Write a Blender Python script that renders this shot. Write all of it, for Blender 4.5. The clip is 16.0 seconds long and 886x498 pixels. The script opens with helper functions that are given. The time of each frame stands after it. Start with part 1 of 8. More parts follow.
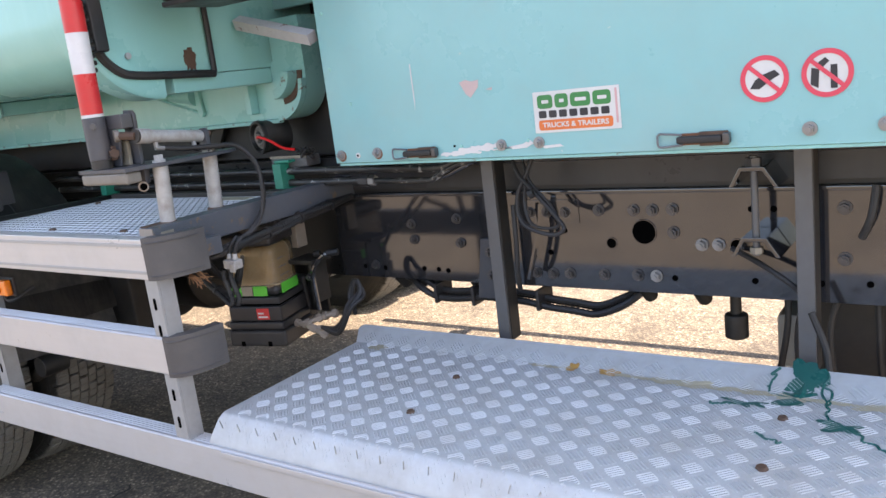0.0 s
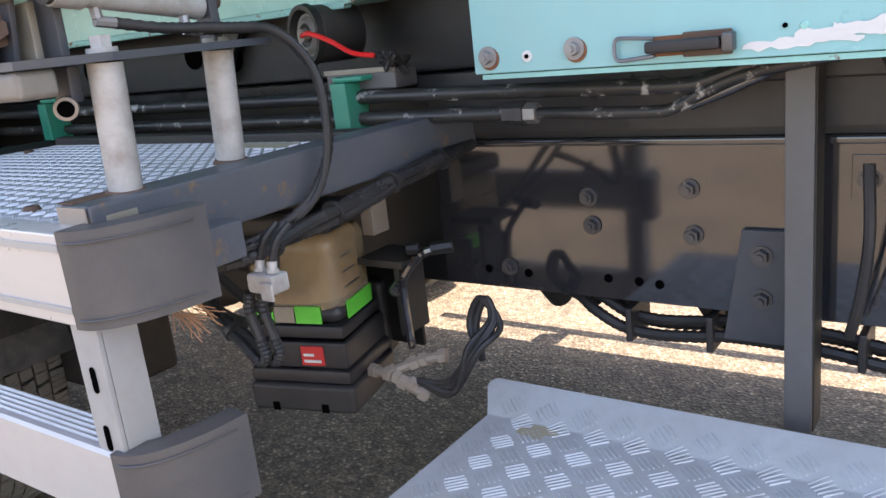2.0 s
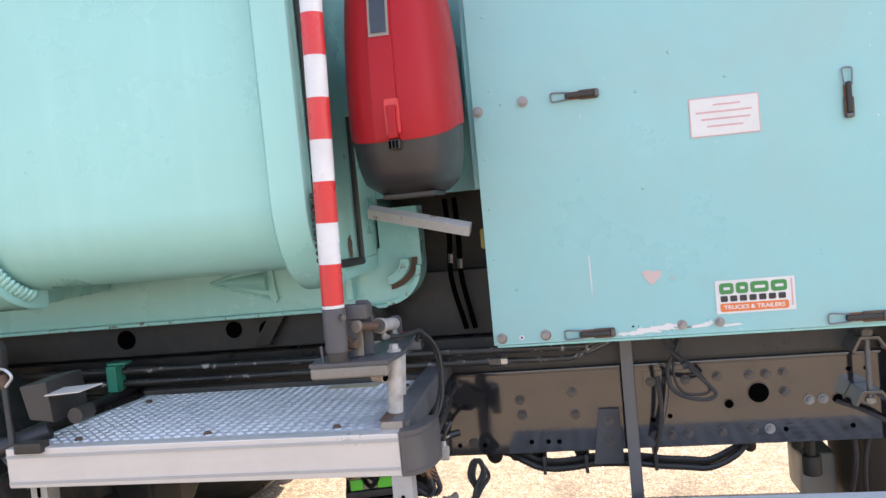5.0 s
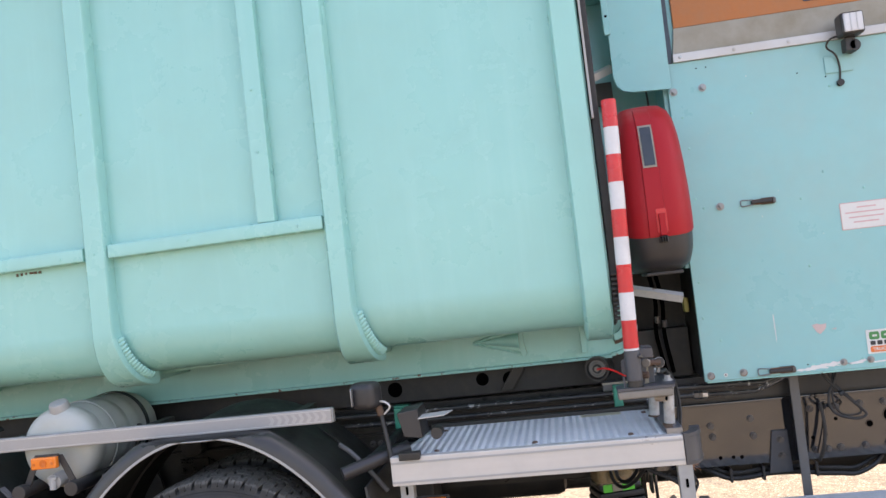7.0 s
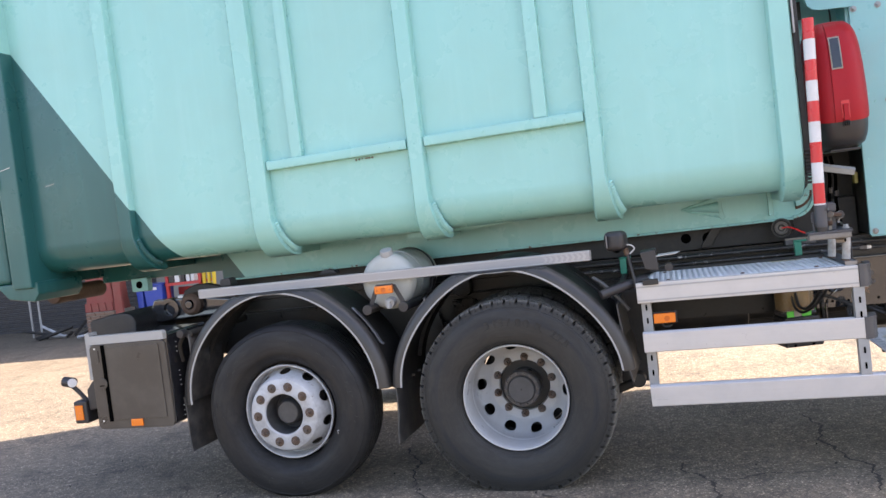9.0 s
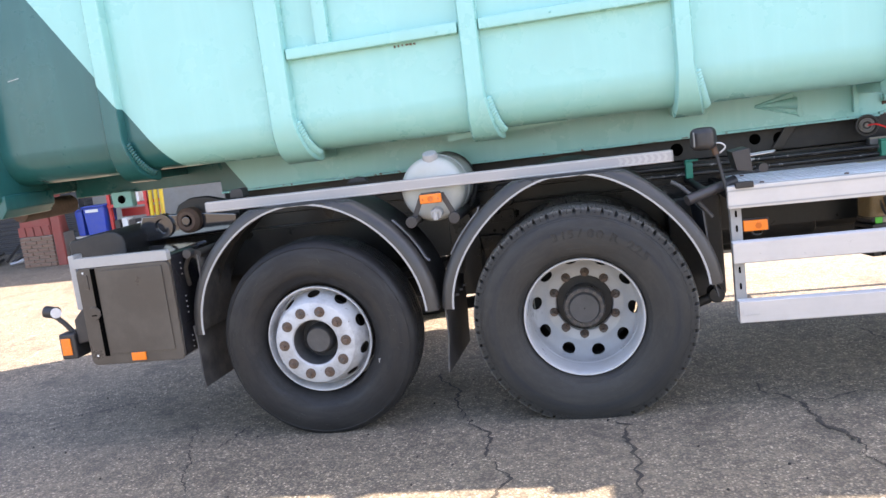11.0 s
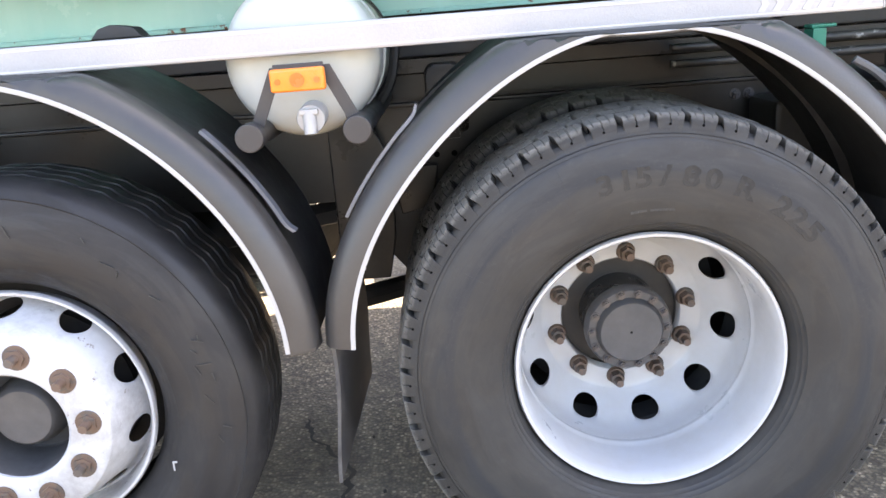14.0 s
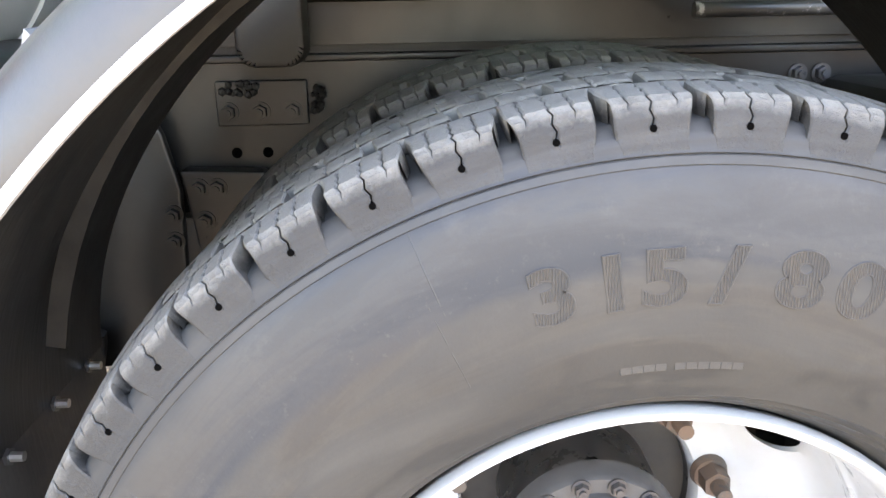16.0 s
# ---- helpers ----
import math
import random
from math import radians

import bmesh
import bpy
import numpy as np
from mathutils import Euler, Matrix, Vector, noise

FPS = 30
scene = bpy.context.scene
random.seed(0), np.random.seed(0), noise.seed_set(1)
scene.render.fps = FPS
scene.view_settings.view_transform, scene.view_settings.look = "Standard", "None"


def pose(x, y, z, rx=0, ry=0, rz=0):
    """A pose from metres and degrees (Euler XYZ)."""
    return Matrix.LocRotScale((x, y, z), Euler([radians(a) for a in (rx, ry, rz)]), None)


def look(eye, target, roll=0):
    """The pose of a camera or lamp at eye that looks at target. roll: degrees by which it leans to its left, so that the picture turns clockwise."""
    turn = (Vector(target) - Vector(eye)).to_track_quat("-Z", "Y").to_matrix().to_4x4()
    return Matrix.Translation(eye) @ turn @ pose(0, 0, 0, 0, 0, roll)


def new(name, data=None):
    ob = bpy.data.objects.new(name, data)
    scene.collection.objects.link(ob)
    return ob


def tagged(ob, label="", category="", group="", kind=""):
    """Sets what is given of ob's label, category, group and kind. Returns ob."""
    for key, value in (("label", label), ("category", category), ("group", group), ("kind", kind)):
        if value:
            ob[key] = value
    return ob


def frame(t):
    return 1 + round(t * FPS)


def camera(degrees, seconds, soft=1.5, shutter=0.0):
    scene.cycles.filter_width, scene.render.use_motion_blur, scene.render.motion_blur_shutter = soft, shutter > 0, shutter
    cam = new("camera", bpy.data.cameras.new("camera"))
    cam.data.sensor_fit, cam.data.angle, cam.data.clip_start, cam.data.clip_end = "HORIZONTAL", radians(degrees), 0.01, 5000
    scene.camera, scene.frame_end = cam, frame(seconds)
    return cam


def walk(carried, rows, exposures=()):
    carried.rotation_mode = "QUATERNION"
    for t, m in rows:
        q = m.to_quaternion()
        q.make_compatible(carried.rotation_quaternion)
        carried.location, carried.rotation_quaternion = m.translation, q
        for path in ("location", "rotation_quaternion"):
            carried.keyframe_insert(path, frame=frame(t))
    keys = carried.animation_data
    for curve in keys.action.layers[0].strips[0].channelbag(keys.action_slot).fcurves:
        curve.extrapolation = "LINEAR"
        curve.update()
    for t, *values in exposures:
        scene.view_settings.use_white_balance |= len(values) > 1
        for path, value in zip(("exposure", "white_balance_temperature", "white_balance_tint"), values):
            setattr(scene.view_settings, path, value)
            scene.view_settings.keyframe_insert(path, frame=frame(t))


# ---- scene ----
cam = camera(57.5, 16.0)
PATH = [
    (0, (3.563, -1.147, 1.401), (2.421, 0.438, 0.969), -7.1),
    (0.5, (3.309, -1.022, 1.375), (2.158, 0.561, 0.961), -7.5),
    (1, (3.054, -0.862, 1.327), (1.916, 0.724, 0.893), -7.6),
    (1.5, (2.807, -0.616, 1.284), (1.66, 0.951, 0.807), -7.3),
    (2, (2.611, -0.4, 1.244), (1.469, 1.155, 0.717), -6.4),
    (2.5, (2.518, -0.378, 1.23), (1.466, 1.237, 0.698), -5.1),
    (3, (2.551, -0.589, 1.308), (1.687, 1.151, 0.831), -3.4),
    (3.2, (2.587, -0.737, 1.365), (1.793, 1.041, 0.906), -3.1),
    (5.3, (2.104, -1.989, 1.673), (1.819, -0.011, 1.6), -5.6),
    (5.5, (1.988, -2.097, 1.704), (1.723, -0.115, 1.649), -5.6),
    (6, (1.77, -2.399, 1.706), (1.499, -0.418, 1.706), -6.0),
    (6.5, (1.567, -2.675, 1.686), (1.279, -0.697, 1.746), -5.8),
    (7, (1.41, -2.924, 1.697), (1.146, -0.943, 1.787), -6.5),
    (7.5, (1.291, -3.279, 1.699), (1.032, -1.297, 1.785), -8.0),
    (8, (1.158, -3.618, 1.697), (0.817, -1.648, 1.743), -7.6),
    (8.5, (1.076, -4.05, 1.652), (0.591, -2.11, 1.613), -6.8),
    (9, (0.922, -4.28, 1.561), (0.383, -2.356, 1.477), -6.8),
    (9.5, (0.683, -4.423, 1.544), (0.164, -2.495, 1.43), -6.4),
    (11.8, (-0.119, -3.3, 1.454), (-0.395, -1.359, 1.058), -7.8),
    (12, (-0.188, -3.147, 1.425), (-0.432, -1.205, 1.015), -7.8),
    (12.5, (-0.317, -2.74, 1.348), (-0.482, -0.791, 0.933), -7.2),
    (13, (-0.375, -2.313, 1.327), (-0.488, -0.37, 0.867), -6.7),
    (13.5, (-0.418, -1.932, 1.284), (-0.477, 0.004, 0.786), -5.7),
    (14, (-0.386, -1.572, 1.271), (-0.418, 0.351, 0.722), -4.5),
    (14.5, (-0.374, -1.237, 1.243), (-0.348, 0.675, 0.656), -3.8),
    (15, (-0.296, -0.925, 1.203), (-0.244, 0.977, 0.588), -3.1),
    (15.5, (-0.197, -0.653, 1.149), (-0.143, 1.247, 0.526), -2.2),
    (16, (-0.172, -0.513, 1.125), (-0.113, 1.394, 0.526), -1.1),
]
EXPOSURES = [(0, 1.97, 7350, 19), (1, 2.0, 7350, 19), (1.5, 2.08, 7350, 20), (2, 2.2, 7400, 20), (2.5, 2.44, 7450, 20), (3, 2.54, 7400, 20), (5.5, 1.93, 7700, 20), (6.2, 1.87, 7750, 20), (7, 1.86, 7600, 20), (7.5, 1.93, 7500, 20), (8, 1.74, 7450, 20), (8.5, 1.87, 7350, 20), (9, 1.92, 7300, 20), (9.6, 1.89, 7250, 20),
             (12, 2.71, 7150, 20), (13, 2.94, 7300, 20), (13.5, 3.1, 7500, 20), (14, 3.2, 7650, 19), (14.5, 3.34, 7700, 18), (15, 3.82, 7800, 18), (15.5, 4.24, 7850, 17), (16, 4.33, 7850, 17)]
walk(cam, [(t, look(eye, target, roll)) for t, eye, target, roll in PATH], EXPOSURES)

# ---- world, sun and exposure ----
SUN = Vector((0.46, 0.24, 1.0)).normalized()
world = bpy.data.worlds.new("sky")
scene.world = world
world.use_nodes = True
wn = world.node_tree
sky = wn.nodes.new("ShaderNodeTexSky")
sky.sky_type, sky.sun_disc = "NISHITA", False
sky.sun_elevation = math.asin(SUN.z)
sky.sun_rotation = math.atan2(SUN.x, SUN.y)
sky.air_density, sky.dust_density, sky.ozone_density = 1.0, 1.5, 1.0
wn.nodes["Background"].inputs["Strength"].default_value = 0.15
wn.links.new(sky.outputs["Color"], wn.nodes["Background"].inputs["Color"])
sun_data = bpy.data.lights.new("sun", "SUN")
sun_data.energy, sun_data.angle, sun_data.color = 4.1, radians(0.55), (1.0, 0.93, 0.82)
sun = new("sun", sun_data)
sun.matrix_world = look((0, 0, 0), -SUN)
sun.location = SUN * 40


# ---- materials ----
def node(nt, kind, **values):
    n = nt.nodes.new(kind)
    for k, v in values.items():
        n.inputs[k.replace("_", " ")].default_value = v
    return n


def ramp(nt, fac, stops):
    r = nt.nodes.new("ShaderNodeValToRGB")
    while len(r.color_ramp.elements) < len(stops):
        r.color_ramp.elements.new(0.5)
    for e, (p, c) in zip(r.color_ramp.elements, stops):
        e.position = p
        e.color = (c, c, c, 1) if isinstance(c, (int, float)) else (*c, 1)
    nt.links.new(fac, r.inputs["Fac"])
    return r.outputs["Color"]


def blend(nt, fac, a, b, how="MIX"):
    m = nt.nodes.new("ShaderNodeMix")
    m.data_type, m.blend_type = "RGBA", how
    for sock, v in ((m.inputs[0], fac), (m.inputs[6], a), (m.inputs[7], b)):
        if isinstance(v, (int, float)):
            sock.default_value = v
        elif isinstance(v, tuple):
            sock.default_value = (*v, 1)
        else:
            nt.links.new(v, sock)
    return m.outputs[2]


def noise_fac(nt, scale, detail=6.0, rough=0.6, stretch=None):
    co = nt.nodes.new("ShaderNodeNewGeometry")
    n = node(nt, "ShaderNodeTexNoise", Scale=scale, Detail=detail, Roughness=rough)
    if stretch:
        mp = nt.nodes.new("ShaderNodeMapping")
        mp.inputs["Scale"].default_value = stretch
        nt.links.new(co.outputs["Position"], mp.inputs["Vector"])
        nt.links.new(mp.outputs[0], n.inputs["Vector"])
    else:
        nt.links.new(co.outputs["Position"], n.inputs["Vector"])
    return n.outputs["Fac"]


def bump(nt, bsdf, height, strength, distance, chain=None):
    b = nt.nodes.new("ShaderNodeBump")
    b.inputs["Strength"].default_value, b.inputs["Distance"].default_value = strength, distance
    nt.links.new(height, b.inputs["Height"])
    if chain:
        nt.links.new(chain, b.inputs["Normal"])
    nt.links.new(b.outputs[0], bsdf.inputs["Normal"])
    return b.outputs[0]


def surface(name, base, rough=0.5, metal=0.0, dirt=(0.2, 0.17, 0.13), dirt_amount=0.25, vary=0.12,
            grain=60.0, grain_bump=0.1, coat=0.0, stretch=None, dirt_scale=6.0, rough_vary=0.12, spec=0.5):
    """A worn surface: colour that varies at two scales, grime in blotches, fine relief and uneven gloss."""
    mat = bpy.data.materials.new(name)
    mat.use_nodes = True
    nt = mat.node_tree
    b = nt.nodes["Principled BSDF"]
    big = noise_fac(nt, dirt_scale, 7, 0.65)
    fine = noise_fac(nt, grain, 4, 0.6, stretch)
    dark = tuple(c * (1 - vary) for c in base)
    light = tuple(min(1, c * (1 + vary)) for c in base)
    col = blend(nt, fine, dark, light)
    mask = ramp(nt, big, [(0.42, 0.0), (0.75, dirt_amount)])
    col = blend(nt, mask, col, dirt)
    nt.links.new(col, b.inputs["Base Color"])
    r = ramp(nt, big, [(0.3, max(0.02, rough - rough_vary)), (0.7, min(1, rough + rough_vary))])
    nt.links.new(r, b.inputs["Roughness"])
    b.inputs["Metallic"].default_value = metal
    b.inputs["Coat Weight"].default_value = coat
    b.inputs["Coat Roughness"].default_value = 0.08
    b.inputs["Specular IOR Level"].default_value = spec
    if grain_bump:
        bump(nt, b, fine, grain_bump, 0.002)
    return mat


def plain(name, base, rough=0.5, metal=0.0):
    return surface(name, base, rough, metal, dirt_amount=0.12, vary=0.06, grain_bump=0.03)


MINT = (0.256, 0.557, 0.513)
GREEN = (0.011, 0.094, 0.090)


def container_paint():
    """Two-tone sprayed paint: mint, with a dark green field that a slanting line cuts off towards the rear."""
    mat = surface("container_paint", MINT, 0.30, coat=0.15, dirt=(0.33, 0.42, 0.35), dirt_amount=0.16, vary=0.03, grain=9, grain_bump=0.0, dirt_scale=1.6)
    nt = mat.node_tree
    b = nt.nodes["Principled BSDF"]
    old = b.inputs["Base Color"].links[0].from_socket
    g = nt.nodes.new("ShaderNodeNewGeometry")
    dot = nt.nodes.new("ShaderNodeVectorMath")
    dot.operation = "DOT_PRODUCT"
    dot.inputs[1].default_value = (1.43, 0, 1)
    nt.links.new(g.outputs["Position"], dot.inputs[0])
    cut = nt.nodes.new("ShaderNodeMath")
    cut.operation = "LESS_THAN"
    cut.inputs[1].default_value = -1.472
    nt.links.new(dot.outputs["Value"], cut.inputs[0])
    streak = noise_fac(nt, 3.0, 5, 0.6, (6, 6, 0.35))
    green = blend(nt, ramp(nt, streak, [(0.45, 0.0), (0.8, 0.5)]), GREEN, (0.02, 0.13, 0.125))
    mint = blend(nt, ramp(nt, streak, [(0.5, 0.0), (0.85, 0.3)]), old, (0.36, 0.66, 0.62))
    nt.links.new(blend(nt, cut.outputs[0], mint, green), b.inputs["Base Color"])
    peel = noise_fac(nt, 5.0, 3, 0.5)
    bump(nt, b, peel, 0.12, 0.02)
    return mat


def housing_paint():
    mat = surface("housing_paint", (0.218, 0.488, 0.495), 0.34, coat=0.2, dirt=(0.36, 0.36, 0.3), dirt_amount=0.3, vary=0.04, grain=14, grain_bump=0.0, dirt_scale=2.4)
    nt = mat.node_tree
    b = nt.nodes["Principled BSDF"]
    old = b.inputs["Base Color"].links[0].from_socket
    specks = noise_fac(nt, 45, 3, 0.5)
    nt.links.new(blend(nt, ramp(nt, specks, [(0.75, 0.0), (0.77, 0.7)]), old, (0.55, 0.6, 0.56)), b.inputs["Base Color"])
    bump(nt, b, noise_fac(nt, 4.0, 3, 0.5), 0.1, 0.015)
    return mat


def rusty_paint(name, base, rust=(0.16, 0.06, 0.025), level=0.6, rough=0.5):
    mat = surface(name, base, rough, dirt_amount=0.2, grain_bump=0.15)
    nt = mat.node_tree
    b = nt.nodes["Principled BSDF"]
    old = b.inputs["Base Color"].links[0].from_socket
    m = noise_fac(nt, 26, 8, 0.7)
    nt.links.new(blend(nt, ramp(nt, m, [(level, 0.0), (level + 0.05, 1.0)]), old, rust), b.inputs["Base Color"])
    return mat


def asphalt():
    """Worn asphalt: pale stone chips in a grey binder, stained in broad patches."""
    mat = bpy.data.materials.new("asphalt")
    mat.use_nodes = True
    nt = mat.node_tree
    b = nt.nodes["Principled BSDF"]
    g = nt.nodes.new("ShaderNodeNewGeometry")
    v = node(nt, "ShaderNodeTexVoronoi", Scale=95.0)
    nt.links.new(g.outputs["Position"], v.inputs["Vector"])
    chip = nt.nodes.new("ShaderNodeSeparateColor")
    nt.links.new(v.outputs["Color"], chip.inputs[0])
    stones = ramp(nt, chip.outputs[0], [(0.0, (0.100, 0.083, 0.064)), (0.5, (0.201, 0.165, 0.121)), (0.85, (0.297, 0.241, 0.169)), (1.0, (0.594, 0.490, 0.359))])
    binder = ramp(nt, v.outputs["Distance"], [(0.35, 0.0), (0.75, 0.85)])
    col = blend(nt, binder, stones, (0.066, 0.056, 0.041))
    patch = noise_fac(nt, 0.9, 7, 0.62)
    col = blend(nt, ramp(nt, patch, [(0.35, 0.0), (0.72, 0.42)]), col, (0.276, 0.226, 0.163))
    stain = noise_fac(nt, 2.7, 6, 0.65)
    col = blend(nt, ramp(nt, stain, [(0.50, 0.0), (0.68, 0.6)]), col, (0.058, 0.049, 0.038))
    mid = noise_fac(nt, 17, 9, 0.7)
    col = blend(nt, ramp(nt, mid, [(0.40, 0.45), (0.52, 0.0)]), col, (0.053, 0.044, 0.033))
    col = blend(nt, ramp(nt, mid, [(0.56, 0.0), (0.68, 0.35)]), col, (0.360, 0.296, 0.205))
    nt.links.new(col, b.inputs["Base Color"])
    b.inputs["Roughness"].default_value = 0.85
    first = bump(nt, b, v.outputs["Distance"], 0.7, 0.006)
    bump(nt, b, noise_fac(nt, 25, 6, 0.6), 0.4, 0.01, first)
    return mat


def tyre_rubber(name, base, dust, crazed=0.0, wiped=0.0, hatch=False, band=0.0, topped=0.0):
    """Weathered rubber: dust, streaks that run round the tyre, crazing; the mesh's origin is the hub."""
    mat = surface(name, base, 0.72, dirt=dust, dirt_amount=0.7, vary=0.12, grain=55, grain_bump=0.0, dirt_scale=4, rough_vary=0.1, spec=0.4)
    nt = mat.node_tree
    b = nt.nodes["Principled BSDF"]
    col = b.inputs["Base Color"].links[0].from_socket
    co = nt.nodes.new("ShaderNodeTexCoord")
    xyz = nt.nodes.new("ShaderNodeSeparateXYZ")
    nt.links.new(co.outputs["Object"], xyz.inputs[0])

    def calc(op, a, c=None):
        m = nt.nodes.new("ShaderNodeMath")
        m.operation = op
        for k, v in enumerate((a, c)):
            if v is None:
                continue
            if isinstance(v, (int, float)):
                m.inputs[k].default_value = v
            else:
                nt.links.new(v, m.inputs[k])
        return m.outputs[0]

    rad = calc("SQRT", calc("ADD", calc("MULTIPLY", xyz.outputs[0], xyz.outputs[0]), calc("MULTIPLY", xyz.outputs[2], xyz.outputs[2])))
    ang = calc("ARCTAN2", xyz.outputs[2], xyz.outputs[0])
    polar = nt.nodes.new("ShaderNodeCombineXYZ")
    nt.links.new(calc("MULTIPLY", ang, 1.1), polar.inputs[0])
    nt.links.new(calc("MULTIPLY", rad, 13.0), polar.inputs[1])
    streak = node(nt, "ShaderNodeTexNoise", Scale=1.7, Detail=9.0, Roughness=0.62)
    streak.inputs["Distortion"].default_value = 0.6
    nt.links.new(polar.outputs[0], streak.inputs["Vector"])
    if wiped:
        col = blend(nt, ramp(nt, streak.outputs["Fac"], [(0.52, 0.0), (0.575, wiped), (0.66, wiped * 0.55), (0.78, 0.0)]), col, tuple(c * f for c, f in zip(base, (0.50, 0.58, 0.70))))
        col = blend(nt, ramp(nt, streak.outputs["Fac"], [(0.30, 0.5), (0.46, 0.0)]), col, tuple(c * 1.15 for c in dust))
    if band:
        # a ring wiped clean of dust by the kerb, with a ragged upper edge
        ragged = calc("ADD", rad, calc("MULTIPLY", calc("SUBTRACT", streak.outputs["Fac"], 0.5), 0.05))
        ragged = calc("ADD", ragged, calc("MULTIPLY", calc("SUBTRACT", noise_fac(nt, 34, 8, 0.7), 0.5), 0.012))
        col = blend(nt, ramp(nt, ragged, [(0.431, 0.0), (0.437, band), (0.450, band * 0.8), (0.464, band * 0.35), (0.482, 0.0)]), col, tuple(c * f for c, f in zip(base, (0.66, 0.78, 0.98))))
        scratch = noise_fac(nt, 120, 4, 0.75)
        both = nt.nodes.new("ShaderNodeMath")
        both.operation = "MULTIPLY"
        nt.links.new(ramp(nt, ragged, [(0.434, 0.0), (0.440, 1.0), (0.456, 0.6), (0.470, 0.0)]), both.inputs[0])
        nt.links.new(ramp(nt, scratch, [(0.58, 0.0), (0.70, 0.5)]), both.inputs[1])
        col = blend(nt, both.outputs[0], col, tuple(c * 1.25 for c in dust))
    if topped:
        # pale road dust, its colour lifted so the running surface reads as lit
        grit = calc("ADD", rad, calc("MULTIPLY", calc("SUBTRACT", noise_fac(nt, 60, 8, 0.75), 0.5), 0.02))
        col = blend(nt, ramp(nt, grit, [(0.536, 0.0), (0.548, topped)]), col, tuple(c * 3.9 for c in dust))
    pale = noise_fac(nt, 26, 10, 0.78)
    col = blend(nt, ramp(nt, pale, [(0.56, 0.0), (0.74, 0.35)]), col, tuple(c * 1.35 for c in dust))
    nt.links.new(col, b.inputs["Base Color"])
    gloss = ramp(nt, streak.outputs["Fac"], [(0.42, 0.78), (0.56, 0.5), (0.75, 0.72)])
    nt.links.new(gloss, b.inputs["Roughness"])
    chain = bump(nt, b, noise_fac(nt, 190, 5, 0.65), 0.16, 0.0012)
    if crazed:
        chain = bump(nt, b, noise_fac(nt, 420, 4, 0.7), crazed, 0.001, chain)
        chain = bump(nt, b, noise_fac(nt, 70, 6, 0.7), crazed, 0.003, chain)
    if hatch:
        w = node(nt, "ShaderNodeTexWave", Scale=150.0)
        w.bands_direction = "X"
        nt.links.new(co.outputs["Object"], w.inputs["Vector"])
        bump(nt, b, w.outputs["Fac"], 0.8, 0.0012, chain)
    return mat


def worn_rim():
    """Silver wheel paint, chipped to brown metal and streaked with brake dust."""
    mat = rusty_paint("chipped_silver_wheel_paint", (0.47, 0.48, 0.49), rust=(0.13, 0.09, 0.065), level=0.64, rough=0.42)
    nt = mat.node_tree
    b = nt.nodes["Principled BSDF"]
    old = b.inputs["Base Color"].links[0].from_socket
    soot = noise_fac(nt, 7, 8, 0.7)
    nt.links.new(blend(nt, ramp(nt, soot, [(0.47, 0.0), (0.70, 0.65)]), old, (0.17, 0.155, 0.145)), b.inputs["Base Color"])
    return mat


def glassy(name, colour, rough=0.15, transmission=0.9):
    mat = surface(name, colour, rough, dirt_amount=0.15, vary=0.05, grain_bump=0.02)
    mat.node_tree.nodes["Principled BSDF"].inputs["Transmission Weight"].default_value = transmission
    return mat


